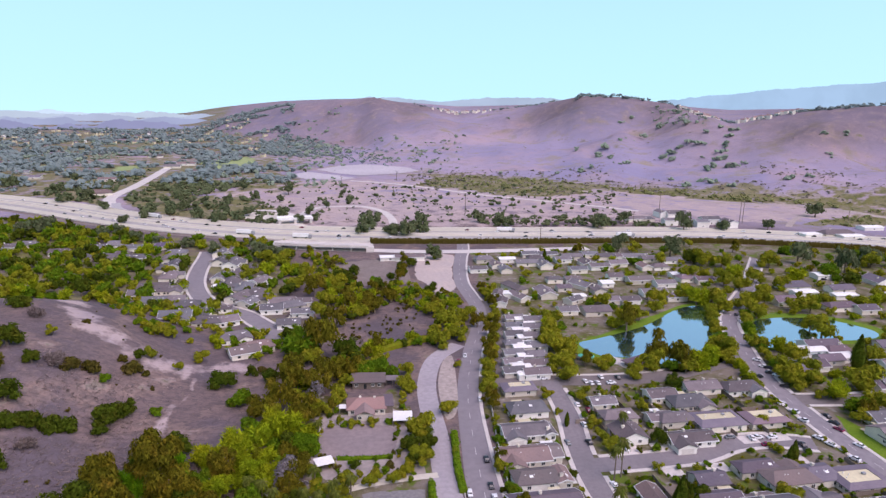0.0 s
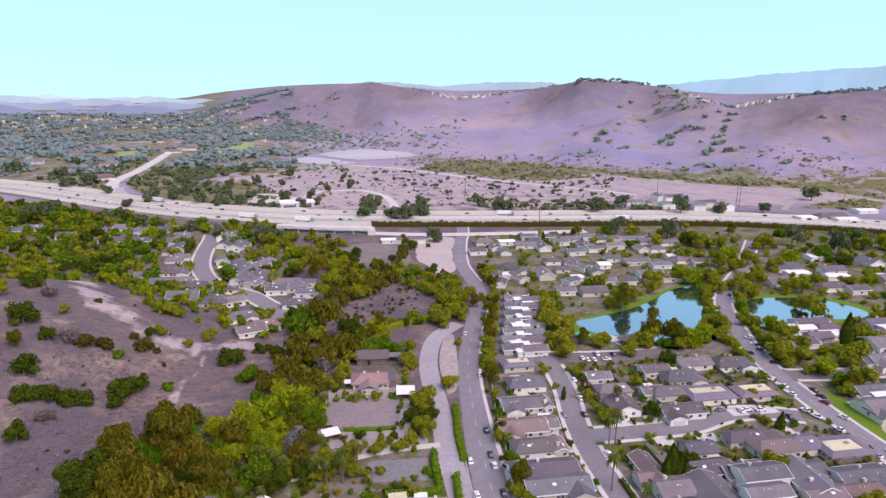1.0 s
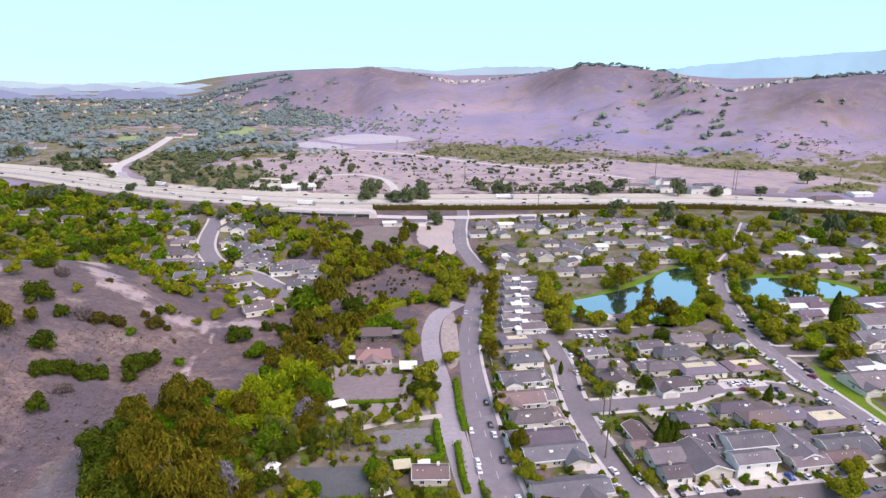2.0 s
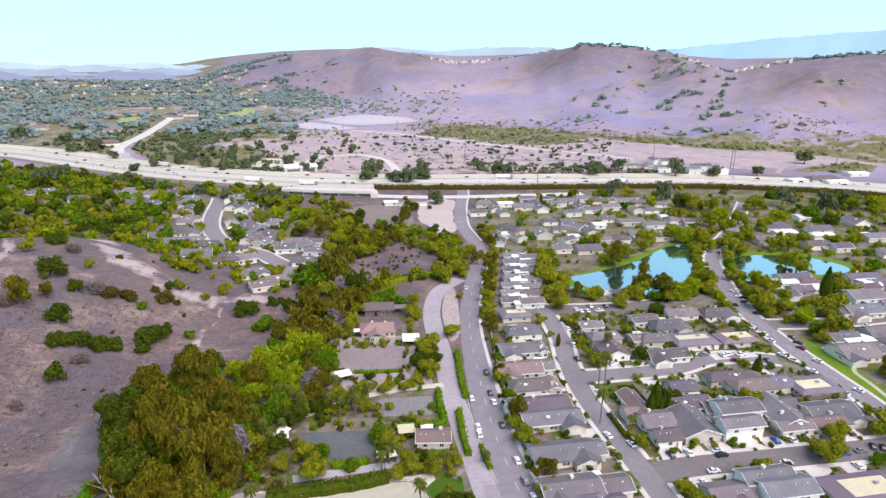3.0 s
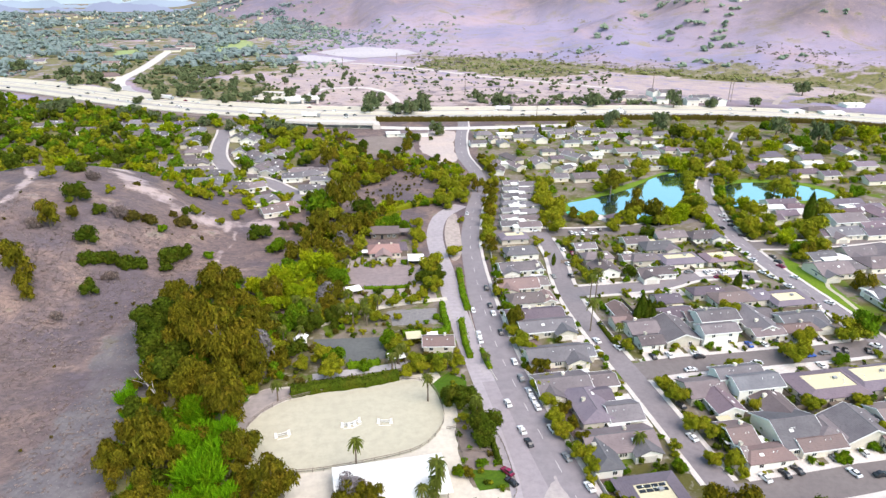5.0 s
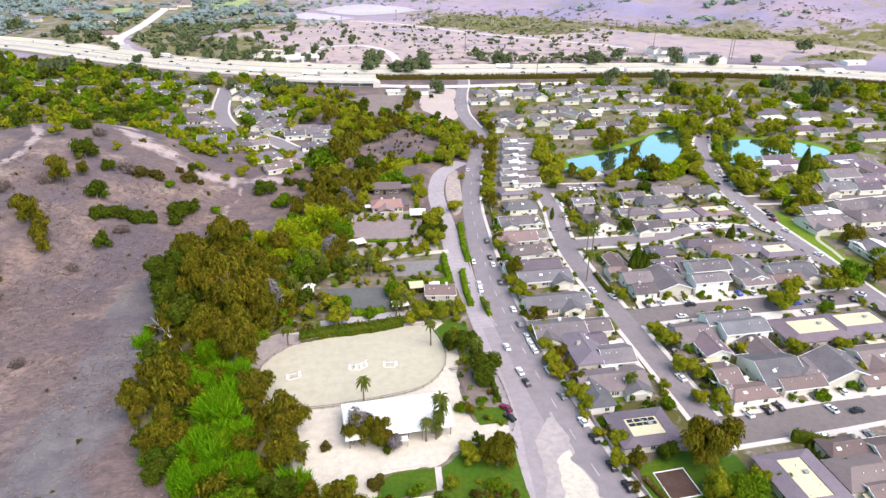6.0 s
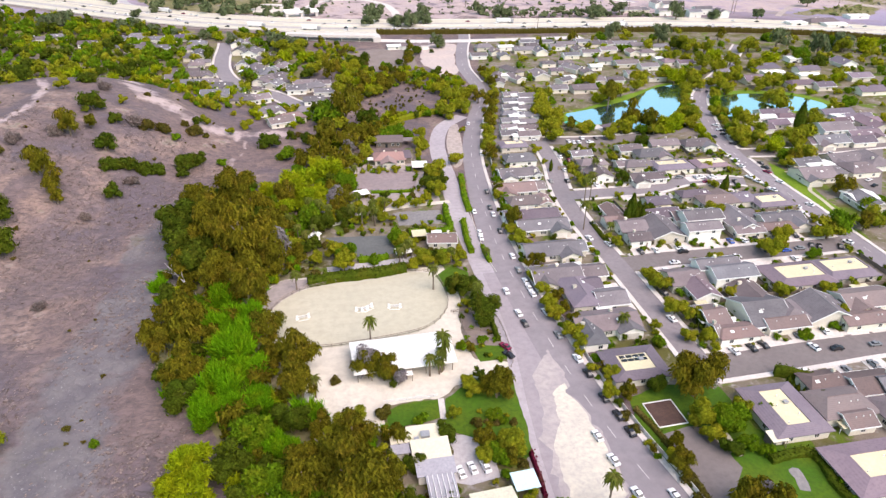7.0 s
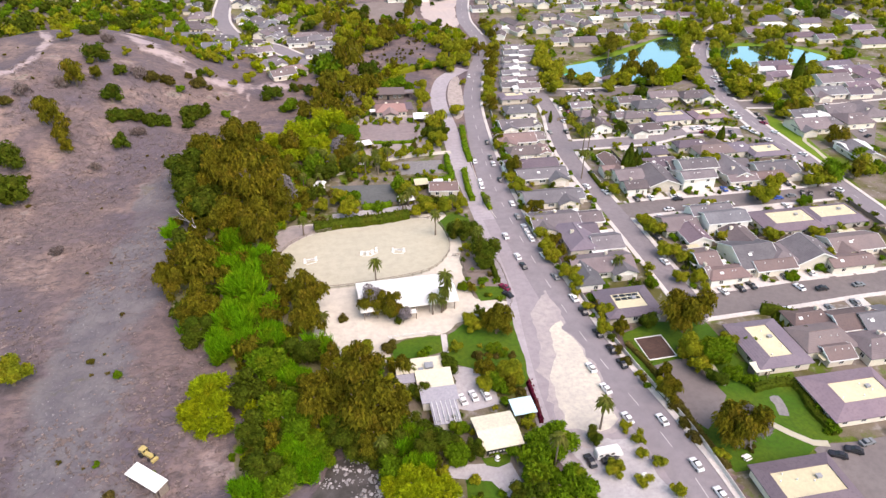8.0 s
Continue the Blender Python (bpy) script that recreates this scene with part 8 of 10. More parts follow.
# ---- cars ----
def car_meshes():
    # side outline of the body and of the cabin, x forward
    def loft(outline, half, tuck, name, mat):
        v, f = [], []
        n = len(outline)
        for side in (-1, 1):
            for x, z in outline:
                v.append((x, side * (half - tuck * (z > 0.9)), z))
        for i in range(n):
            j = (i + 1) % n
            f.append((i, j, j + n, i + n))
        f += [tuple(range(n - 1, -1, -1)), tuple(range(n, 2 * n))]
        return v, f
    body = loft([(-2.25, 0.35), (-2.3, 0.75), (-2.15, 0.98), (-1.5, 1.02), (0.75, 1.0), (1.9, 0.88), (2.25, 0.72), (2.28, 0.35)], 0.9, 0.06, "body", None)
    glass = loft([(-1.75, 1.0), (-1.2, 1.42), (0.15, 1.45), (0.95, 1.0)], 0.78, 0.1, "glass", None)
    top = loft([(-1.2, 1.4), (-1.1, 1.5), (0.05, 1.51), (0.2, 1.42)], 0.72, 0.04, "top", None)
    v, f = [], []
    for k in range(12):
        a = 2 * math.pi * k / 12
        v += [(0.32 * math.cos(a), -0.1, 0.32 * math.sin(a)), (0.32 * math.cos(a), 0.1, 0.32 * math.sin(a))]
    for k in range(12):
        a, b = 2 * k, 2 * ((k + 1) % 12)
        f.append((a, b, b + 1, a + 1))
    f += [tuple(range(0, 24, 2)), tuple(range(23, 0, -2))]
    return body, glass, top, (v, f)


C_BODY, C_GLASS, C_TOP, C_WHEEL = car_meshes()
GLASS_ME = mesh_from("glazing", *C_GLASS, M_GLASS)
WHEEL_ME = mesh_from("wheel", *C_WHEEL, M_RUBBER)
CAR_ME = {k: (mesh_from("body", *C_BODY, m), mesh_from("car_roof", *C_TOP, m)) for k, m in M_CAR.items()}
CAR_WORD = {"w": "white", "k": "black", "g": "grey", "r": "maroon", "b": "blue"}
car_rng = random.Random(3)


CAR_SPOTS = []


def car(colour, x, y, heading, group, state="parked", lift=0.07):
    if any((x - a) ** 2 + (y - b) ** 2 < 2.3 ** 2 for a, b in CAR_SPOTS):
        return None
    CAR_SPOTS.append((x, y))
    root = thing("car", pose(x, y, ground_z(x, y) + lift, 0, 0, heading) @ Matrix.Diagonal((0.86, 0.86, 0.86 * car_rng.choice((1.0, 1.0, 1.18)), 1)), "%s car %s" % (CAR_WORD[colour], state), "car", group)
    part("body", CAR_ME[colour][0], root)
    part("car_roof", CAR_ME[colour][1], root)
    part("glazing", GLASS_ME, root, "dark car windows")
    for sx in (-1.4, 1.4):
        for sy in (-0.82, 0.82):
            part("wheel", WHEEL_ME, root, "", Matrix.Translation((sx, sy, 0.32)))
    return root


for rows, group, state, lift in ((CARS_MAIN, "cars on the main road", "parked along the asphalt road", 0.07), (CARS_YARD, "cars in the yard", "parked in the gravel yard", 0.06), (CARS_STREETS, "cars on the streets", "parked on the residential street", 0.1),
                           (CARS_LAKE_ROAD, "cars on the lake road", "parked along the lake road", 0.07), (CARS_LAKE_ROAD_NORTH, "cars on the lake road", "parked along the lake road", 0.07), (CARS_COURT, "cars by the courts", "parked beside the houses", 0.1),
                           (CARS_FREEWAY, "cars on the freeway", "on the pale concrete freeway", 0.92)):
    for c, x, y, a in rows:
        car(c, x, y, a, group, state, lift)


# more traffic, spread over the freeway's lanes
lane_rng = random.Random(21)
fw_pts = [np.array(q) for q in spline(FREEWAY, 6.0) if -330 < q[0] < 560]
for i in range(60):
    k = lane_rng.randrange(2, len(fw_pts) - 2)
    d = fw_pts[k + 1] - fw_pts[k - 1]
    d = d / np.linalg.norm(d)
    o = lane_rng.choice((-20, -16, -12, -8, -4, 4, 8, 12, 16, 20))
    q = fw_pts[k] + np.array((-d[1], d[0])) * o
    car(lane_rng.choice("wwwwkkkggr"), q[0], q[1], math.degrees(math.atan2(d[1], d[0])) + (180 if o > 0 else 0), "cars on the freeway", "on the pale concrete freeway", 0.92)


def box_truck(k, o, label):
    q, d = fw_pts[k], fw_pts[k + 1] - fw_pts[k - 1]
    d = d / np.linalg.norm(d)
    q = q + np.array((-d[1], d[0])) * o
    root = thing("truck", pose(q[0], q[1], 0.92, 0, 0, math.degrees(math.atan2(d[1], d[0]))), label, "truck", "trucks on the freeway")
    part("trailer", box_mesh("trailer", -7.0, 6.0, -1.25, 1.25, 1.1, 3.9, M_WHITE), root)
    part("cab", box_mesh("cab", 6.4, 8.8, -1.2, 1.2, 0.6, 3.1, M_METAL), root)
    for x in (-5.6, -4.4, 4.2, 7.8):
        for y in (-1.0, 1.0):
            part("wheel", WHEEL_ME, root, "", Matrix.Translation((x, y, 0.48)) @ Matrix.Scale(1.5, 4))


for k, o in ((52, -16), (60, -20), (88, 12), (104, -12), (33, 16)):
    box_truck(k, o, "white box truck on the pale freeway")


# ---- scattered planting: gardens, woods, verges ----
HS = np.array([(x, y, r) for x, y, r in HOUSE_SPOTS])
SAMPLES = np.concatenate([np.column_stack([ln[:, 0], ln[:, 1], np.full(len(ln), h)]) for ln, h in ROAD_LINES])
KEEP_OPEN = [[(5, 226), (27, 220), (30, 240), (31, 262), (9, 262)], AREA_WATER, AREA_YARD, AREA_DRIVE_CARS, AREA_DRIVE_SOUTH, AREA_RING, AREA_LOT_COURT, AREA_LOT_WEST, AREA_COURT, AREA_DIRT_LOT, AREA_TURNOUT, AREA_LOT_EAST, AREA_COURT_SOUTH, LAKE_WEST, LAKE_EAST, AREA_BROWN_LOT, AREA_LAWN_NORTH, AREA_LAWN_BELT]


def is_free(x, y, rad, tight=0.62):
    if np.any(np.hypot(HS[:, 0] - x, HS[:, 1] - y) < HS[:, 2] * tight + rad):
        return False
    if np.any(np.hypot(SAMPLES[:, 0] - x, SAMPLES[:, 1] - y) < SAMPLES[:, 2] + rad):
        return False
    return not any(bool(inside(p, x, y)) for p in KEEP_OPEN)


def joined_plants(name, spots, label, category):
    """Many plants, too many to count, joined into one object."""
    rng = random.Random(len(spots))
    kinds = sorted({s[0] for s in spots})
    cache = {}
    for k in kinds:
        for me in CROWNS[k + "lo"] + CROWNS[k + "far"]:
            co = np.empty(len(me.vertices) * 3)
            me.vertices.foreach_get("co", co)
            cache[me.name] = (co.reshape(-1, 3), [tuple(p.vertices) for p in me.polygons])
    vs, fs, ids, n = [], [], [], 0
    for k, x, y, d in spots:
        co, faces = cache[rng.choice(CROWNS[k + ("far" if y > 320 or d < 2.6 else "lo")]).name]
        a = rng.uniform(0, 6.28)
        c, s = math.cos(a) * d, math.sin(a) * d
        h = d * rng.uniform(0.85, 1.15)
        p = np.stack([co[:, 0] * c - co[:, 1] * s + x, co[:, 0] * s + co[:, 1] * c + y, (co[:, 2] + LIFT[k] * 0.7) * h + ground_z(x, y)], 1)
        vs.append(p)
        fs += [tuple(i + n for i in f) for f in faces]
        ids += [kinds.index(k)] * len(faces)
        n += len(p)
        tv, tf = [], []
        tube(tv, tf, [(x, y, ground_z(x, y) - 0.2), (x, y, ground_z(x, y) + 0.45 * h)], [d * 0.035, d * 0.02], 5)
        vs.append(np.array(tv))
        fs += [tuple(i + n for i in f) for f in tf]
        ids += [len(kinds)] * len(tf)
        n += len(tv)
    me = mesh_from(name, np.concatenate(vs).tolist(), fs, None)
    for k in kinds:
        me.materials.append(M_LEAF[k])
    me.materials.append(M_BARK)
    me.polygons.foreach_set("material_index", ids)
    return tagged(new(name, me), label, category, "", "stuff")


def grove(poly, n, kinds, lo, hi, group, seed, far=False, tight=0.62, room=0.35, gap=0.33):
    """Plants scattered over a piece of land; far: joined into one object."""
    spots = []
    rng = random.Random(seed)
    xs, ys = [p[0] for p in poly], [p[1] for p in poly]
    made, tries = 0, 0
    while made < n and tries < n * 25:
        tries += 1
        x, y = rng.uniform(min(xs), max(xs)), rng.uniform(min(ys), max(ys))
        if not inside(poly, x, y) or (inside(AREA_BARE_SLOPE, x, y) and hi > 3) or inside(AREA_BROWN_LOT, x, y):
            continue
        d = lo + (hi - lo) * rng.random() ** 1.5
        if not is_free(x, y, d * room, tight):
            continue
        if any((x - a) ** 2 + (y - b) ** 2 < (gap * (d + c)) ** 2 for a, b, c in PLANTED):
            continue
        if far:
            spots.append((rng.choice(kinds), x, y, d))
        else:
            plant(rng.choice(kinds), x, y, d, group, False)
        PLANTED.append((x, y, d))
        made += 1
    if far:
        joined_plants("shrubbery" if hi < 5.1 else "tree_cover", spots, ("olive and green " if hi < 5.1 else "mixed green and olive ") + group, "shrubs" if hi < 5.1 else "trees")


for k, x, y, d in (("e", 204.0, 163.5, 8.5), ("g", 206.5, 167.0, 6.0), ("b", 204.5, 150.0, 9.0), ("o", 197.0, 137.5, 10.5), ("e", 190.5, 134.0, 7.5), ("e", 173.0, 132.5, 6.5), ("o", 201.5, 196.5, 7.0), ("e", 206.0, 199.0, 7.5), ("o", 153.2, 131.9, 5.0), ("o", 141.6, 128.0, 5.0)):
    plant(k, x, y, d, "trees on the greenbelt")
    PLANTED.append((x, y, d))
grove(TOWN_WEST, 560, "oobbdw", 4.5, 11.5, "trees among the western houses", 1, True, 0.42, 0.2, 0.22)
grove([(-330, 430), (-190, 372), (-125, 380), (-105, 420), (-100, 520), (-150, 566), (-330, 676), (-420, 640)], 350, "obbddo", 6.0, 14.0, "trees west of the winding street", 2, True, 0.5, 0.2, 0.28)
grove([(-95, 500), (-20, 380), (-5, 330), (30, 300), (55, 330), (40, 400), (5, 440), (-10, 520), (-60, 545), (-90, 540)], 55, "oobd", 4.5, 9.5, "trees below the freeway", 3, False)
grove([(110, 470), (300, 488), (480, 430), (520, 360), (420, 330), (300, 400), (180, 440)], 80, "eeoob", 5.0, 11.0, "trees along the freeway", 4, True)
grove([(95, 270), (130, 305), (200, 345), (240, 350), (330, 440), (300, 470), (110, 470), (100, 380)], 170, "ooobbw", 2.5, 7.0, "garden trees below the freeway", 5, True)
grove([(195, 230), (300, 225), (420, 260), (480, 420), (330, 420), (240, 335), (215, 280)], 150, "ooobbw", 2.5, 7.5, "garden trees by the lake", 6, True)
grove([(88, 75), (178, 75), (182, 240), (96, 240)], 460, "oobbbd", 1.4, 4.2, "garden shrubs among the houses", 7, True, 0.55, 0.25)
grove([(55, 70), (80, 70), (80, 235), (58, 235)], 95, "oobbd", 1.6, 4.0, "garden shrubs among the houses", 8, True, 0.5, 0.25)
grove([(190, 60), (330, 60), (330, 215), (208, 208), (206, 140), (192, 120)], 95, "oobbbw", 2.5, 7.5, "garden trees east of the lake road", 9, True)
grove([(80, -5), (180, -5), (180, 62), (96, 62), (90, 30)], 60, "oobbd", 1.6, 5.0, "garden shrubs by the park", 10, True, 0.6, 0.3)
grove(AREA_CREEK, 330, "ddbaaweeo", 3.0, 7.5, "undergrowth along the creek", 11, True, 0.6, 0.1, 0.2)
grove(AREA_BARE_SLOPE, 60, "sssy", 1.2, 2.8, "dry brush on the bare slope", 24, True, 0.6, 0.1, 0.2)
grove(AREA_MIDWOOD, 330, "ooobdeww", 3.5, 8.5, "woods below the freeway", 21, True, 0.6, 0.15, 0.24)
grove(AREA_SLOPE_FOOT, 130, "oobbw", 3.0, 8.0, "trees at the foot of the western houses", 22, True, 0.35, 0.15, 0.24)
KEEP_OPEN.append(AREA_LAWN_EAST)
grove(COMPOUND, 190, "oobbds", 1.6, 4.6, "shrubs in the stable gardens", 12, True)
KEEP_OPEN.pop()
grove([(-110, 30), (-60, 30), (-75, 190), (-45, 260), (-100, 330), (-160, 330), (-170, 180)], 40, "sss", 0.8, 2.2, "low dry bushes on the hill", 13, True)
grove(AREA_LAWN_EAST, 12, "oobbs", 1.4, 3.2, "shrubs on the garden lawn", 25, False, 0.6, 0.2, 0.3)
grove([(56, 10), (60, 10), (53, 70), (52, 110), (53, 170), (58, 220), (68, 255), (63, 255), (54, 220), (49, 170), (48, 110), (50, 70)], 70, "eobd", 1.8, 4.5, "verge planting behind the pavement", 14, False, 0.5, 0.1)
grove([(60, 260), (80, 300), (93, 345), (94, 372), (90, 372), (85, 330), (70, 285), (60, 262)], 22, "eeo", 3.0, 6.0, "trees along the road's verge", 15, False, 0.5, 0.1)


def hedge(name, pts, width, height, kind, label, seed, dense=9):
    """A clipped hedge: a lumpy core along the line, covered with leaf clumps."""
    rng = np.random.default_rng(seed)
    line = spline(pts, 1.2)
    nn = normals_of(line)
    verts = []
    for q, n in zip(line, nn):
        z = ground_z(*q)
        w, h = width / 2 * rng.uniform(0.85, 1.1), height * rng.uniform(0.85, 1.08)
        for o, u in ((1, 0), (0.95, 0.7), (0.5, 0.97), (-0.5, 0.97), (-0.95, 0.7), (-1, 0)):
            p = q + n * o * w
            verts.append((p[0], p[1], z + u * h))
        for k in range(dense):
            o, u = rng.uniform(-1, 1), rng.uniform(0.35, 1.08)
            p = q + n * o * w + rng.normal(size=2) * 0.3
            c = np.array((p[0], p[1], z + h * (u if abs(o) > 0.7 else rng.uniform(0.95, 1.12))))
            t, s = rng.normal(size=3), rng.normal(size=3)
            t /= np.linalg.norm(t)
            s /= np.linalg.norm(s)
            r = 0.2 + 0.06 * width * rng.uniform(0.5, 1.4)
            verts += [tuple(c - t * r), tuple(c + s * r), tuple(c + t * r), tuple(c - s * r)]
    # leaf quads are the groups of four that follow each ring of six
    faces = []
    step = 6 + 4 * dense
    for i in range(len(line)):
        b = i * step
        if i:
            faces += [(b - step + k, b + k, b + k + 1, b - step + k + 1) for k in range(5)]
        for k in range(dense):
            m = b + 6 + 4 * k
            faces.append((m, m + 1, m + 2, m + 3))
    faces += [tuple(range(5, -1, -1)), tuple(range((len(line) - 1) * step, (len(line) - 1) * step + 6))]
    root = new(name, mesh_from(name, verts, faces, M_LEAF[kind]))
    return tagged(root, label, "hedge", "hedges")


for pts, w, h, k, lab in (
    (HEDGE_ARENA, 4.0, 3.0, "d", "thick green hedge beside the riding arena"), (HEDGE_PLOT, 2.6, 2.0, "b", "clipped green hedge beside a garden plot"),
    (HEDGE_RING, 1.4, 1.2, "b", "low clipped hedge beside the riding ring"), (HEDGE_LIME, 3.2, 2.8, "o", "lime-green reed hedge below the woods"),
    (HEDGE_MEDIAN, 2.6, 1.8, "b", "planted green strip between two roads"), (HEDGE_MEDIAN_SOUTH, 2.2, 2.0, "b", "planted green strip between two roads"),
    (HEDGE_MEDIAN_LOW, 1.6, 1.4, "b", "low planted strip between two roads"), (HEDGE_ROAD, 1.6, 2.0, "d", "dark hedge along the roadside"),
    (HEDGE_COTTAGE, 1.2, 1.4, "b", "clipped green hedge beside the cottage"), (HEDGE_PARK, 1.5, 1.2, "s", "olive shrubs along the park's edge"),
    (HEDGE_ACCESS, 2.4, 2.2, "b", "clipped green hedge along the access road"), (HEDGE_HOUSE, 2.4, 1.8, "b", "green garden hedge before the house"), (HEDGE_CYPRESS, 1.8, 3.4, "d", "tall dark clipped hedge beside the street"),
    (HEDGE_COURT, 2.4, 1.6, "d", "dark green shrubs behind the park lawn"), (HEDGE_CORNER, 1.6, 1.4, "d", "clipped hedge on the street corner"),
):
    hedge("hedge", pts, w, h, k, lab, int(w * 10 + h * 3 + pts[0][1]))
M_LEAF["m"] = leaf_material("bougainvillea", (0.16, 0.015, 0.045), (0.12, 0.012, 0.03), (0.08, 0.05, 0.02))
hedge("flowering_hedge", HEDGE_MAROON, 1.0, 1.6, "m", "dark red flowering hedge beside the road", 77)


# ---- the freeway ----
fw = spline(FREEWAY, 6.0)
east = [q for q in fw if q[0] > 42 and q[0] < 640]
fn = normals_of(east)
off = [q - n * 32.0 for q, n in zip(east, fn)]
hedge("ivy_wall", [tuple(q) for q in off[::3]], 3.0, 4.2, "s", "dark ivy-covered wall along the freeway", 90, 12)


def barrier(name, line, o, w, h, base, material, label):
    nn = normals_of(line)
    v, f = [], []
    for q, n in zip(line, nn):
        a, b = q + n * (o + w / 2), q + n * (o - w / 2)
        z = ground_z(*q) + base
        v += [(a[0], a[1], z), (a[0] * 0.7 + b[0] * 0.3, a[1] * 0.7 + b[1] * 0.3, z + h), (b[0] * 0.7 + a[0] * 0.3, b[1] * 0.7 + a[1] * 0.3, z + h), (b[0], b[1], z)]
    for i in range(len(line) - 1):
        k = 4 * i
        f += [(k, k + 4, k + 5, k + 1), (k + 1, k + 5, k + 6, k + 2), (k + 2, k + 6, k + 7, k + 3)]
    return structure(name, mesh_from(name, v, f, material), label, "barrier")


barrier("median_barrier", fw, 0.0, 0.8, 1.1, 0.9, M_CONCRETE, "pale concrete barrier between the carriageways")
barrier("edge_barrier_north", fw, 28.2, 0.6, 1.0, 0.5, M_CONCRETE, "pale concrete barrier at the freeway's far edge")
barrier("edge_barrier_south", fw, -28.2, 0.6, 1.0, 0.5, M_CONCRETE, "pale concrete barrier at the freeway's near edge")
structure("freeway_bank_south", strip_mesh("freeway_bank_south", fw, -28.0, -34.0, 0.02, M_BROWN), "brown earth bank below the freeway", "bank")
dark_lane = surface("worn_lane", (0.40, 0.37, 0.35), (0.34, 0.315, 0.30), (0.28, 0.26, 0.25), 0.02, 0.25, 0.9)
structure("worn_lanes_north", strip_mesh("worn_lanes_north", fw, 12.2, 8.0, 0.906, dark_lane), "greyer worn lane of the freeway", "road")
structure("worn_lanes_south", strip_mesh("worn_lanes_south", fw, -8.0, -16.0, 0.906, dark_lane), "greyer worn lanes of the freeway", "road")


def creek_bridge():
    line = spline([(-34, 515), (-4.4, 505.4), (36, 497)], 3.0)
    root = thing("road_bridge", pose(0, 0, 0), "low pale concrete bridge with dark openings over the creek", "bridge")
    me = strip_mesh("deck", line, 6.5, -6.5, 4.2, M_CONCRETE, 0.9)
    part("deck", me, root)
    nn = normals_of(line)
    for o in (6.4, -6.4):
        v, f = [], []
        for q, n in zip(line, nn):
            p = q + n * o
            v += [(p[0], p[1], 4.2), (p[0], p[1], 5.2), (p[0] + 0.3 * n[0], p[1] + 0.3 * n[1], 5.2), (p[0] + 0.3 * n[0], p[1] + 0.3 * n[1], 4.2)]
        for i in range(len(line) - 1):
            k = 4 * i
            f += [(k, k + 4, k + 5, k + 1), (k + 1, k + 5, k + 6, k + 2), (k + 2, k + 6, k + 7, k + 3)]
        part("parapet", mesh_from("parapet", v, f, M_CONCRETE), root)
    for i in range(2, len(line) - 2, 4):
        q = line[i]
        for s in (-4, 4):
            p = q + nn[i] * s
            part("pier", box_mesh("pier", p[0] - 0.5, p[0] + 0.5, p[1] - 0.5, p[1] + 0.5, -0.3, 3.5, M_CONCRETE), root)
    for k in (0, -1):
        q = line[k]
        part("abutment", box_mesh("abutment", q[0] - 3, q[0] + 3, q[1] - 6.5, q[1] + 6.5, -0.3, 3.9, M_CONCRETE), root)


creek_bridge()


def small_overpass():
    root = thing("ramp_bridge", pose(-24, 612, 0, 0, 0, 8), "small white concrete ramp bridge by the freeway", "bridge")
    part("deck", box_mesh("deck", -16, 16, -5, 5, 4.0, 5.0, M_WHITE), root)
    for y in (-5, 4.7):
        part("parapet", box_mesh("parapet", -16, 16, y, y + 0.3, 5.0, 6.0, M_WHITE), root)
    for x in (-14, 0, 14):
        part("pier", box_mesh("pier", x - 1.2, x + 1.2, -4.4, 4.4, -0.3, 4.0, M_CONCRETE), root)


small_overpass()


# ---- poles ----
def utility_pole(x, y, h):
    root = thing("utility_pole", pose(x, y, ground_z(x, y), 0, 0, 20), "tall thin grey-brown utility pole with crossarms", "pole", "utility poles")
    v, f = [], []
    tube(v, f, [(0, 0, -0.3), (0, 0, h * 0.5), (0, 0, h)], [0.35, 0.28, 0.2], 8)
    part("mast", mesh_from("mast", v, f, M_WOOD), root)
    for z in (h - 1, h - 3):
        part("crossarm", box_mesh("crossarm", -2.2, 2.2, -0.12, 0.12, z, z + 0.25, M_WOOD), root)


for i, (x, y) in enumerate(POLES):
    utility_pole(x, y, 22 if i in (0, 1, 2, 4) else 14)


# ---- far planting: what nobody could count ----
def blobs(name, spots, kind, label, category, flat=0.75):
    """Many small rough bushes in one mesh: (x, y, diameter) each."""
    rng = np.random.default_rng(len(spots))
    base, fs = ICO1
    fs = np.array(fs)
    allv, allf, n = [], [], 0
    zs = terrain([s[0] for s in spots], [s[1] for s in spots])
    for (x, y, d), z in zip(spots, zs):
        for k in range(3 if d < 5 else 5):
            wob = 1 + 0.38 * rng.normal(size=len(base))
            r = d / 2 * rng.uniform(0.3, 0.62)
            p = base * (r * wob)[:, None] * np.array((1, 1, flat)) + np.array((x + rng.normal() * d * 0.24, y + rng.normal() * d * 0.24, z + r * 0.5 + rng.uniform(0, 0.3) * d))
            allv.append(p)
            allf.append(fs + n)
            n += len(base)
    me = mesh_from(name, np.concatenate(allv).tolist(), np.concatenate(allf).tolist(), M_LEAF[kind])
    return tagged(new(name, me), label, category, "", "stuff")


rng_far = np.random.default_rng(8)


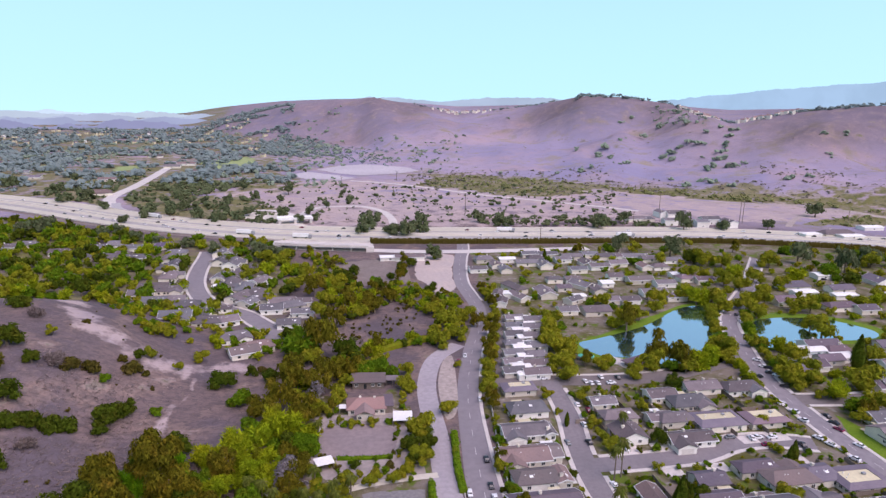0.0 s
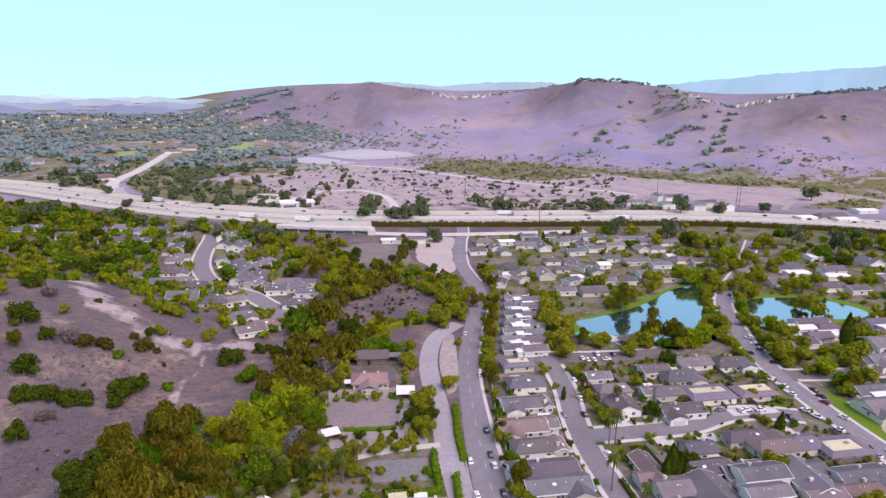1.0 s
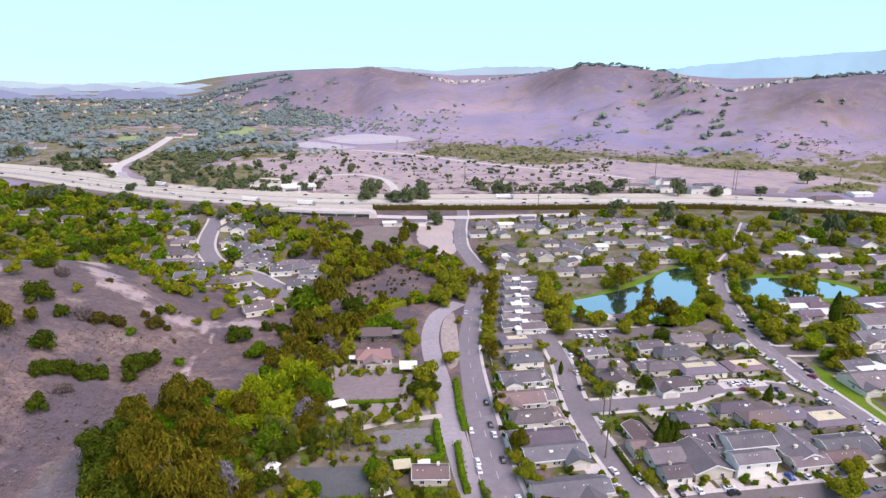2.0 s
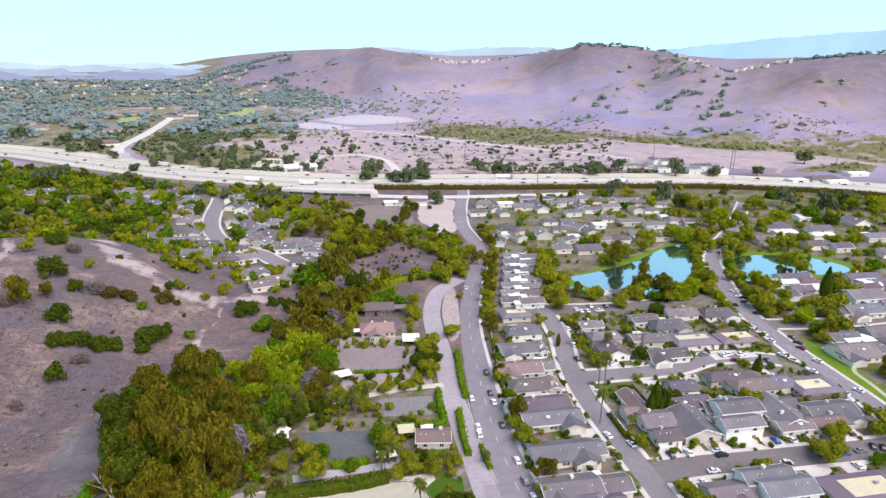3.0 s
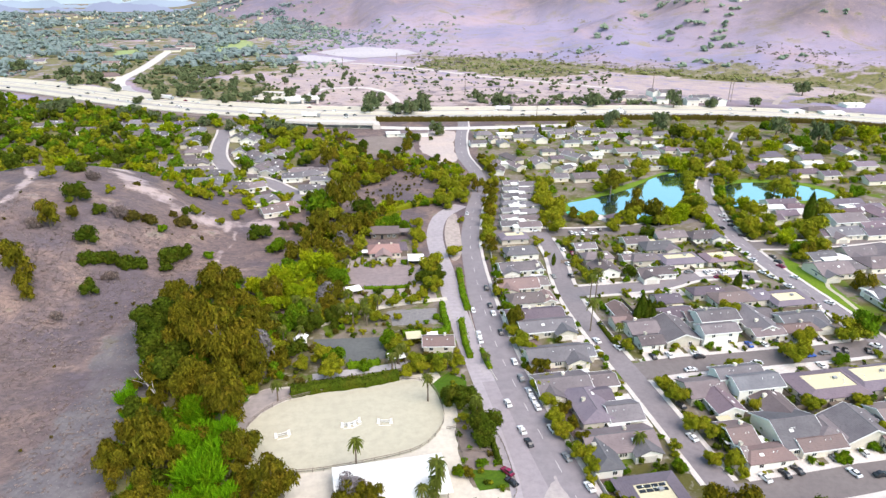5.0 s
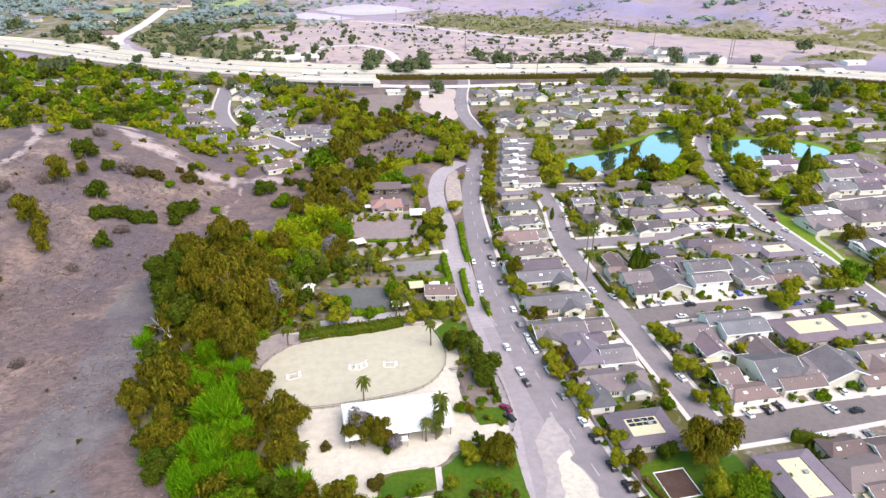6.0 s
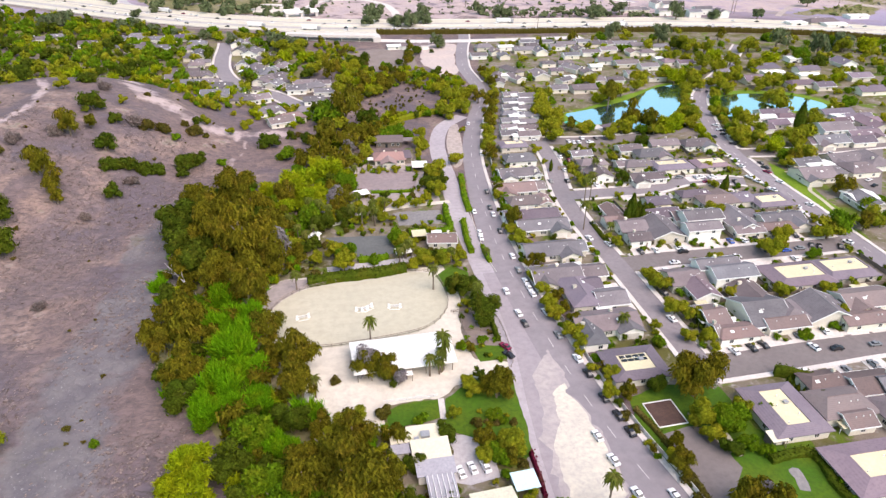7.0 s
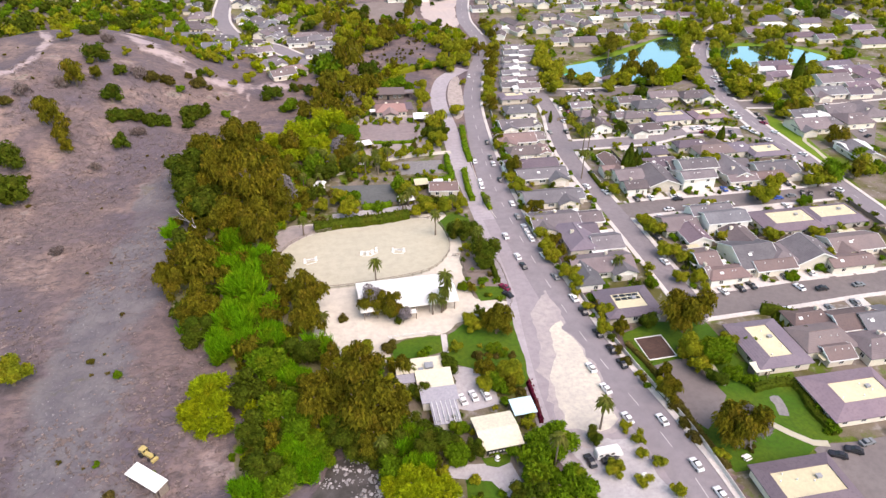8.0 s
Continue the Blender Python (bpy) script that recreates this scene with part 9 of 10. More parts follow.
def polar_spots(n, a0, a1, r0, r1, lo, hi, clump=0.0, seed=1, keep=None):
    out = []
    while len(out) < n:
        a, r = rng_far.uniform(a0, a1), math.sqrt(rng_far.uniform(r0 * r0, r1 * r1))
        x, y = r * math.sin(radians(a)), r * math.cos(radians(a))
        if clump and fractal(np.array([x]), np.array([y]), clump, seed, 3)[0] < 0.08:
            continue
        if keep is not None and not keep(x, y):
            continue
        if np.any(np.hypot(SAMPLES[:, 0] - x, SAMPLES[:, 1] - y) < SAMPLES[:, 2] + 2):
            continue
        out.append((x, y, lo + (hi - lo) * rng_far.random() ** 2))
    return out


fw_y = np.array([(q[0], q[1]) for q in fw])


def beyond(x, y):
    return y > np.interp(x, fw_y[:, 0], fw_y[:, 1]) + 38


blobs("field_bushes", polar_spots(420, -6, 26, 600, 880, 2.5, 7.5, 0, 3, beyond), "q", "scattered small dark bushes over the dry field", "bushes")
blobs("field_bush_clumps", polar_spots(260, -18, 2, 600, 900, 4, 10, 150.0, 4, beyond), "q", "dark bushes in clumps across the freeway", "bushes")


def wood_spots(poly, n, lo, hi, seed):
    rng = np.random.default_rng(seed)
    px, py = rng.uniform(min(q[0] for q in poly), max(q[0] for q in poly), n * 4), rng.uniform(min(q[1] for q in poly), max(q[1] for q in poly), n * 4)
    on = inside(poly, px, py)
    return [(x, y, lo + (hi - lo) * rng.random() ** 2) for x, y in zip(px[on][:n], py[on][:n]) if np.min(np.hypot(SAMPLES[:, 0] - x, SAMPLES[:, 1] - y) - SAMPLES[:, 2]) > 2]


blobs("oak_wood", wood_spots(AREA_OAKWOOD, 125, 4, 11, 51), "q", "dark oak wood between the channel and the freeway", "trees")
blobs("riverside_trees", wood_spots(AREA_RIVERSIDE, 110, 5, 11, 52), "q", "green trees along the river channel", "trees")
blobs("reed_bed", wood_spots(AREA_REEDS, 300, 2.5, 7, 53), "l", "yellow-green reeds and brush below the hills", "brush")
blobs("reed_bed_east", wood_spots(AREA_REEDS_EAST, 260, 2.5, 7, 54), "l", "yellow-green reeds and brush below the hills", "brush")
blobs("reed_bed_low", wood_spots(AREA_REEDS_LOW, 60, 2.5, 6, 55), "l", "yellow-green brush beside a dirt track", "brush")
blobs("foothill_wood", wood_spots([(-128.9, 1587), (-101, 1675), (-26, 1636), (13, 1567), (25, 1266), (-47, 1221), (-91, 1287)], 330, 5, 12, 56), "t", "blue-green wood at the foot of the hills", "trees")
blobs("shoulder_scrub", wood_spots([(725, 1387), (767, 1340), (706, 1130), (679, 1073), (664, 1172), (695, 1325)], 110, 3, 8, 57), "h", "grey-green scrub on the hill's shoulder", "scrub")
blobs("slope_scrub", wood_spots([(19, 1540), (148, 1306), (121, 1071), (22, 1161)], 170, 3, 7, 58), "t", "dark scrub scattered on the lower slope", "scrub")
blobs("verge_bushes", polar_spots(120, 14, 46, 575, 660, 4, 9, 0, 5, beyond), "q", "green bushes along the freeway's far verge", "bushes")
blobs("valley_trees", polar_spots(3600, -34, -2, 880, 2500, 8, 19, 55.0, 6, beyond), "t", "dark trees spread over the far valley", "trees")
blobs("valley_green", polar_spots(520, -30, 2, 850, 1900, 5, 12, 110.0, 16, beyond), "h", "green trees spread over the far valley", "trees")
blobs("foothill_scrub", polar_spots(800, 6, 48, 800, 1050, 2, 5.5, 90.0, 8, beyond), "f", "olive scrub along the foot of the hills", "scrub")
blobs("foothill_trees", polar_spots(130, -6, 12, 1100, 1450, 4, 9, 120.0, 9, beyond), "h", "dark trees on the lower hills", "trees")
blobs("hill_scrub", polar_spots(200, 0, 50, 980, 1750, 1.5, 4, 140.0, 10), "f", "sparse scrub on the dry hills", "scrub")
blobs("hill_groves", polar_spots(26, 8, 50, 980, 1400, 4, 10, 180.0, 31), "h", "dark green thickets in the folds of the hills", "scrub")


def crest_spots(a0, a1, n, lo, hi, back):
    out = []
    for i in range(n):
        a = rng_far.uniform(a0, a1)
        r = float(np.interp(a, C_AZ, C_R)) + rng_far.uniform(-20, back)
        out.append((r * math.sin(radians(a)), r * math.cos(radians(a)), rng_far.uniform(lo, hi)))
    return out


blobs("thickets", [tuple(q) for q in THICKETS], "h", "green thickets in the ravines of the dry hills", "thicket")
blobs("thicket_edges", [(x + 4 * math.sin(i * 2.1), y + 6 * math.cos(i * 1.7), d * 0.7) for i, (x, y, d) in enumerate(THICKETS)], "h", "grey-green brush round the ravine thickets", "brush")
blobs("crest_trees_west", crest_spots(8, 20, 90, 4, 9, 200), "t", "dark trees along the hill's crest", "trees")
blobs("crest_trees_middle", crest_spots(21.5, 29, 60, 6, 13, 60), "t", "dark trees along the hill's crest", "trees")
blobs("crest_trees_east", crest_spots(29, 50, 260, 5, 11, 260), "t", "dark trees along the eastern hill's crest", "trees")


def far_houses(name, spots, material, roof, label):
    v, f = [], []
    for x, y, s in spots:
        z = ground_z(x, y)
        w, d, h = s, s * 0.6, 4 + s * 0.1
        a = rng_far.uniform(0, 3.14)
        c, sn = math.cos(a), math.sin(a)
        n = len(v)
        for px, py, pz in ((-w, -d, -2), (w, -d, -2), (w, d, -2), (-w, d, -2), (-w, -d, h), (w, -d, h), (w, d, h), (-w, d, h), (-w, 0, h + d * 0.4), (w, 0, h + d * 0.4)):
            v.append((x + (px * c - py * sn) / 2, y + (px * sn + py * c) / 2, z + pz))
        f += [tuple(n + k for k in q) for q in ((0, 1, 5, 4), (2, 3, 7, 6), (1, 2, 6, 9, 5), (3, 0, 4, 8, 7), (4, 5, 9, 8), (6, 7, 8, 9))]
    me = mesh_from(name, v, f, material)
    me.materials.append(roof)
    me.polygons.foreach_set("material_index", [0, 0, 0, 0, 1, 1] * len(spots))
    return tagged(new(name, me), label, "houses", "", "stuff")


far_houses("valley_town", polar_spots(24, -32, -5, 1100, 2600, 5, 9, 300.0, 12, beyond), M_GARAGE, M_GARAGE, "pale roofs of a far town in the valley")
far_houses("valley_roofs", polar_spots(150, -32, -4, 900, 2400, 8, 13, 300.0, 13, beyond), M_MEMBRANE, M_ROOF["p"], "plum-grey roofs of a far town in the valley")
far_houses("crest_houses", crest_spots(9.5, 14.5, 26, 6, 10, 60) + crest_spots(29.5, 33, 26, 6, 10, 120) + crest_spots(34, 38.5, 34, 6, 10, 120), M_WALL, M_ROOF["r"], "pale houses with clay roofs along the far crest")


# ---- the stables ----
def fence(pts, closed, height, spacing, material, label, rails=2, post=0.12):
    line = spline(pts, 1.5, closed)
    if closed:
        line = line + [line[0]]
    root = thing("fence", pose(0, 0, 0), label, "fence", "fences")
    left = 0.0
    pm = box_mesh("post", -post / 2, post / 2, -post / 2, post / 2, -0.2, height, material)
    for i in range(len(line) - 1):
        left += float(np.linalg.norm(line[i + 1] - line[i]))
        if left >= spacing:
            left = 0.0
            part("post", pm, root, "", Matrix.Translation((line[i][0], line[i][1], ground_z(*line[i]))))
    for k in range(rails):
        h = height * (0.5 + 0.45 * k)
        v, f = [], []
        for q in line:
            z = ground_z(*q) + h
            v += [(q[0] - 0.04, q[1] - 0.04, z - 0.07), (q[0] + 0.04, q[1] + 0.04, z - 0.07), (q[0] + 0.04, q[1] + 0.04, z + 0.07), (q[0] - 0.04, q[1] - 0.04, z + 0.07)]
        for i in range(len(line) - 1):
            a = 4 * i
            f += [(a, a + 4, a + 5, a + 1), (a + 1, a + 5, a + 6, a + 2), (a + 2, a + 6, a + 7, a + 3), (a + 3, a + 7, a + 4, a)]
        part("rail", mesh_from("rail", v, f, material), root)
    return root


fence(ARENA, True, 1.3, 2.6, M_WOOD, "weathered wooden rail fence round the riding arena")
fence(FENCE_YARD, False, 1.2, 2.5, M_WOOD, "weathered wooden paddock fence")
fence([(22, 106), (21.5, 84)], False, 1.2, 2.5, M_WOOD, "weathered wooden paddock fence")
fence([(22, 97), (31, 95)], False, 1.2, 2.5, M_WOOD, "weathered wooden paddock fence")
fence([(-6, 70), (8.5, 70)], False, 1.0, 2.0, M_WHITE, "white rail fence beside the lawn")
area("paddock", [(21.5, 106), (30.5, 105), (31, 88), (21.5, 90)], M_BROWN, "brown soil paddock", "paddock", 0.065)
area("paddock_lawn", [(22, 90), (31, 88), (31, 82), (23, 82)], M_LAWN, "mown green lawn beside the paddock", "lawn", 0.068)


def barn():
    cx, cy = 1.3, 86.0
    root = thing("barn", pose(cx, cy, 0, 0, 0, 1.5), "long stable barn with a low white roof and dark open front", "barn")
    w, d, h = 27.0, 13.0, 3.4
    part("back_wall", box_mesh("back_wall", -w / 2, w / 2, d / 2 - 0.25, d / 2, 0, h, M_WOOD), root)
    for s in (-1, 1):
        part("end_wall", box_mesh("end_wall", s * (w / 2 - 0.12) - 0.12, s * (w / 2 - 0.12) + 0.12, -d / 2 + 3.4, d / 2 - 0.25, 0, h, M_WOOD), root)
    part("front_wall", box_mesh("front_wall", -w / 2 + 0.25, 4.0, -d / 2 + 3.4, -d / 2 + 3.65, 0, h, M_WOOD), root)
    part("front_wall", box_mesh("front_wall", 7.0, w / 2 - 0.25, -d / 2 + 3.4, -d / 2 + 3.65, 0, h, M_WOOD), root)
    part("roof", roof_slab(w, d, h, 1.3, 0.7, 0, M_WHITE_ROOF), root, "white coated low gable roof")
    for i in range(8):
        x = -w / 2 + 0.4 + i * (w - 0.8) / 7
        part("post", box_mesh("post", x - 0.1, x + 0.1, -d / 2 + 0.1, -d / 2 + 0.3, 0, h - 0.1, M_WOOD), root)
    # dark plates on the solid wall give the shade of open stalls
    for i in range(5):
        x = -9 + i * 2.6
        part("stall_door", box_mesh("stall_door", x - 0.6, x + 0.6, -d / 2 + 3.32, -d / 2 + 3.4, 0.05, 2.2, M_GLASS), root, "dark plate painted as the shade in an open stall door")
    part("lean_to_roof", box_mesh("lean_to_roof", -1.6, 1.6, -d / 2 - 2.4, -d / 2 - 0.6, 2.3, 2.42, M_WHITE_ROOF), root)
    for x in (-1.4, 1.4):
        part("post", box_mesh("post", x - 0.07, x + 0.07, -d / 2 - 2.3, -d / 2 - 2.16, 0, 2.3, M_WOOD), root)


barn()


def jump(x, y, turn):
    root = thing("horse_jump", pose(x, y, ground_z(x, y) + 0.09, 0, 0, turn), "white horse jump with poles in the sand arena", "jump", "horse jumps")
    for s in (-1.8, 1.8):
        part("standard", box_mesh("standard", s - 0.35, s + 0.35, -0.06, 0.06, 0, 1.5, M_WHITE), root)
        part("foot", box_mesh("foot", s - 0.45, s + 0.45, -0.5, 0.5, 0, 0.1, M_WHITE), root)
    for z in (0.35, 0.7, 1.05):
        v, f = [], []
        tube(v, f, [(0, 0, -1.75), (0, 0, 1.75)], [0.06, 0.06], 8)
        part("pole", mesh_from("pole", [(c, a, b) for a, b, c in v], f, M_WHITE if z != 0.7 else M_METAL), root, "", Matrix.Translation((0, 0, z)))
    for s in (-1.2, 1.2):
        part("ground_pole", box_mesh("ground_pole", -1.7, 1.7, s - 0.06, s + 0.06, 0, 0.12, M_WHITE), root)


jump(-26.1, 111.9, 12), jump(-7.8, 113.2, 2), jump(2.5, 112.8, -8), jump(-6.2, 113.6, 30)


def wing(root, x0, x1, y0, y1, h, mat, tilt=0.35, name="roof"):
    part("wall", box_mesh("wall", x0 + 0.4, x1 - 0.4, y0 + 0.4, y1 - 0.4, -0.2, h, M_WALL_WHITE), root)
    v = [(x0, y0, h), (x1, y0, h), (x1, y1, h + tilt), (x0, y1, h + tilt)]
    v += [(x, y, z + 0.2) for x, y, z in v]
    part(name, mesh_from(name, v, [(0, 3, 2, 1), (4, 5, 6, 7), (0, 1, 5, 4), (1, 2, 6, 5), (2, 3, 7, 6), (3, 0, 4, 7)], mat), root)


def ranch_house():
    root = thing("ranch_house", pose(0, 0, 0), "rambling white ranch house with stepped pale metal roofs", "house")
    wing(root, -6.0, 7.8, 52.6, 57.4, 2.9, M_CREAM)
    wing(root, -6.2, -1.6, 49.6, 52.5, 2.6, M_TIN, 0.3)
    wing(root, -1.5, 7.6, 46.4, 52.5, 3.1, M_CREAM, 0.5)
    wing(root, -1.3, 7.8, 42.0, 46.3, 2.7, M_TIN, 0.7)
    wing(root, 0.5, 7.0, 35.0, 41.9, 2.6, M_TIN, 0.5)
    part("roof_unit", AIR_UNIT, root, "grey rooftop unit", pose(2.4, 53.8, 3.2) @ Matrix.Diagonal((1.8, 1.8, 1.4, 1)))
    part("roof_unit", AIR_UNIT, root, "grey rooftop unit", pose(0.2, 52.9, 3.1))
    for i in range(6):
        part("roof_seam", box_mesh("roof_seam", 0.9 + i * 1.1, 1.02 + i * 1.1, 35.1, 41.8, 2.98, 3.34, M_WHITE), root, "raised pale roof seam")
    for i in range(3):
        part("skylight", box_mesh("skylight", 1.25 + i * 2.2, 1.9 + i * 2.2, 35.8, 37.6, 2.85, 3.06, M_METAL), root, "grey roof hatch")
    for y in (39, 48.5, 50.5):
        place_window(root, 7.2 if y > 42 else 6.6, y, 1.5, 90)


def cottage():
    root = thing("cottage", pose(14.1, 30.6, 0, 0, 0, 3), "square cottage with a cream low roof and a dark signboard front", "house")
    w, d, h = 8.6, 8.8, 3.2
    part("wall", box_mesh("wall", -w / 2, w / 2, -d / 2, d / 2, -0.2, h, M_WOOD), root)
    part("roof", roof_slab(w, d, h, 0.8, 0.6, 0, M_CREAM), root, "cream coated low gable roof")
    part("signboard", box_mesh("signboard", -3.7, 3.7, -d / 2 - 0.12, -d / 2 - 0.003, 0.9, 2.5, M_RUBBER), root, "dark signboard with unreadable pale lettering")
    v, f = [], []
    for i in range(8):
        box(v, f, -3.1 + i * 0.8, -2.6 + i * 0.8, -d / 2 - 0.16, -d / 2 - 0.123, 1.5, 1.95)
    part("lettering", mesh_from("lettering", v, f, M_LINE), root, "pale bars of unreadable lettering")


def open_shed(x, y, turn, w, d, mat, label):
    root = thing("shed", pose(x, y, ground_z(x, y), 0, 0, turn), label, "shed", "sheds")
    v = [(-w / 2, -d / 2, 2.6), (w / 2, -d / 2, 2.6), (w / 2, d / 2, 2.9), (-w / 2, d / 2, 2.9)]
    v += [(a, b, c + 0.15) for a, b, c in v]
    part("roof", mesh_from("roof", v, [(0, 3, 2, 1), (4, 5, 6, 7), (0, 1, 5, 4), (1, 2, 6, 5), (2, 3, 7, 6), (3, 0, 4, 7)], mat), root)
    part("back_wall", box_mesh("back_wall", -w / 2 + 0.2, w / 2 - 0.2, d / 2 - 0.35, d / 2 - 0.2, -0.2, 2.8, M_WOOD), root)
    for sx in (-1, 1):
        part("post", box_mesh("post", sx * (w / 2 - 0.3) - 0.08, sx * (w / 2 - 0.3) + 0.08, -d / 2 + 0.2, -d / 2 + 0.36, -0.2, 2.6, M_WOOD), root)
        part("side_wall", box_mesh("side_wall", sx * (w / 2 - 0.28) - 0.07, sx * (w / 2 - 0.28) + 0.07, -d / 2 + 0.9, d / 2 - 0.36, -0.2, 2.6, M_WOOD), root)


ranch_house()
cottage()
open_shed(22.3, 37.2, 3, 5.7, 5.0, M_BLUE, "open shed with a pale blue roof sheet")
open_shed(-62.0, 32.0, -40, 9.5, 3.4, M_WHITE_ROOF, "long low shed with a white roof on the dry plain")
open_shed(28.0, 222.3, -6, 7.2, 7.0, M_WHITE_ROOF, "open shed with a white roof beside the house")
open_shed(17.2, 155.8, 0, 5.4, 4.6, M_MEMBRANE, "small shed with a pale yellow roof")
open_shed(8.0, 143.5, 0, 2.6, 3.2, M_WHITE_ROOF, "small white shed by the garden path")
open_shed(11.2, 143.5, 10, 2.6, 3.2, M_WHITE_ROOF, "small white shed by the garden path")
open_shed(-1.0, 195.5, 15, 6.0, 4.5, M_WHITE_ROOF, "white canopy shed beside the riding ring")
def old_house():
    """A hipped clay-tiled house with a wing and a terrace, on the dusty yard."""
    root = thing("bungalow", pose(16.0, 234.0, 0, 0, 0, -3), "old bungalow with a faded clay hip roof and pale chimneys", "house")
    part("wall", box_mesh("wall", -7.6, 6.4, -4.2, 5.0, -0.3, 2.9, M_WALL), root)
    part("roof", roof_slab(14.0, 9.2, 2.9, 2.0, 0.7, 4.2, M_ROOF["r"]), root, "faded clay hip roof", Matrix.Translation((-0.6, 0.4, 0)))
    part("wing_wall", box_mesh("wing_wall", -4.4, 1.6, -8.6, -4.2, -0.3, 2.7, M_WALL), root)
    part("wing_roof", roof_slab(6.4, 6.6, 2.7, 1.4, 0.6, 0, M_ROOF["r"]), root, "faded clay gable roof", pose(-1.4, -5.6, 0, 0, 0, 90))
    part("side_wall", box_mesh("side_wall", 6.4, 9.4, -3.0, 6.5, -0.3, 3.0, M_WOOD), root)
    part("side_roof", box_mesh("side_roof", 6.2, 9.8, -3.4, 6.9, 3.0, 3.2, M_ROOF["p"]), root, "flat grey side roof")
    for x, y in ((-3.0, 1.2), (2.5, 0.6)):
        part("chimney", CHIMNEY, root, "", Matrix.Translation((x, y, 3.9)))
    for x in (-6.0, -5.0, 3.0, 5.2):
        place_window(root, x, -4.2, 1.5, 0)
    for x in (-3.2, 0.4):
        place_window(root, x, -8.6, 1.4, 0)
    part("awning", box_mesh("awning", -11.0, -7.8, -2.5, 1.0, 2.3, 2.4, M_WHITE_ROOF), root, "white canvas awning")
    for x in (-10.8, -8.0):
        part("awning_post", box_mesh("awning_post", x - 0.05, x + 0.05, -2.4, -2.3, -0.2, 2.3, M_METAL), root)


def timber_house():
    """A long flat-roofed timber house with an open porch."""
    root = thing("timber_house", pose(19.3, 256.0, 0, 0, 0, -6), "long weathered timber house with a flat brown roof", "house")
    part("wall", box_mesh("wall", -8.0, 5.0, -3.2, 3.6, -0.3, 3.0, M_WOOD), root)
    v = [(-8.8, -4.4, 3.0), (5.6, -4.4, 3.0), (5.6, 4.2, 3.7), (-8.8, 4.2, 3.7)]
    v += [(x, y, z + 0.25) for x, y, z in v]
    part("roof", mesh_from("roof", v, [(0, 3, 2, 1), (4, 5, 6, 7), (0, 1, 5, 4), (1, 2, 6, 5), (2, 3, 7, 6), (3, 0, 4, 7)], M_ROOF["n"]), root, "low brown shed roof")
    part("porch_roof", box_mesh("porch_roof", 5.7, 11.0, -1.0, 4.0, 2.5, 2.65, M_ROOF["n"]), root, "low brown porch roof")
    for x in (5.9, 8.4, 10.8):
        part("porch_post", box_mesh("porch_post", x - 0.08, x + 0.08, -0.9, -0.74, -0.2, 2.5, M_WOOD), root)
    # no opening in the wall: a dark plate gives the doorway's shade
    part("door", box_mesh("door", -3.4, -2.2, -3.28, -3.203, 0, 2.1, M_GLASS), root, "dark plate painted as the shade in an open doorway")
    for x in (-6.4, 0.4, 3.0):
        place_window(root, x, -3.2, 1.6, 0)


old_house()
timber_house()
house("n", 25.0, 150.8, 10.0, 6.8, -8, "houses of the stables")
house("g", -11.0, 178.0, 12, 9, 20, "houses of the stables")
house("w", -21.5, 160.0, 4, 2.6, 60, "houses of the stables", -1, False)


open_shed(86.4, 39.2, 0, 4.4, 3.6, M_CREAM, "small open shed with a cream roof beside the house")


def statue():
    v, f = [], []
    tube(v, f, [(0, 0, 0), (0, 0, 0.25), (0, 0, 0.3), (0, 0, 0.7), (0, 0, 0.9), (0, 0, 1.2), (0, 0, 1.4)], [0.7, 0.7, 0.3, 0.25, 0.6, 0.3, 0.1], 12)
    ob = new("garden_ornament", mesh_from("garden_ornament", v, f, M_WHITE))
    ob.matrix_world = pose(13.0, 25.2, 0.06)
    tagged(ob, "white stone garden ornament on a small lawn", "ornament")


area("ornament_lawn", [(9.5, 26.5), (13, 26.8), (16.4, 26.0), (15.5, 23.8), (12.6, 23.0), (10.2, 24.0)], M_LAWN, "small oval green lawn before the cottage", "lawn", 0.085, True)
statue()


def camper():
    root = thing("camper_van", pose(37.7, 21.6, 0.1, 0, 0, 2) @ Matrix.Scale(0.84, 4), "white camper van parked on the dusty verge", "van")
    v, f = [], []
    prof = [(-3.6, 0.4), (-3.6, 2.6), (-3.3, 2.9), (2.8, 2.9), (3.4, 2.1), (3.9, 1.3), (3.9, 0.4)]
    n = len(prof)
    for s in (-1.1, 1.1):
        v += [(x, s, z) for x, z in prof]
    f = [(i, (i + 1) % n, (i + 1) % n + n, i + n) for i in range(n)] + [tuple(range(n - 1, -1, -1)), tuple(range(n, 2 * n))]
    part("body", mesh_from("body", v, f, M_WHITE), root)
    for s in (-1.115, 1.105):
        for x in (-2.6, -0.9, 0.8):
            part("side_window", box_mesh("side_window", x - 0.5, x + 0.5, s, s + 0.01, 1.6, 2.2, M_GLASS), root)
    for x in (-2.2, 2.5):
        for s in (-1.0, 1.0):
            part("wheel", WHEEL_ME, root, "", Matrix.Translation((x, s, 0.32)) @ Matrix.Scale(1.2, 4))


camper()


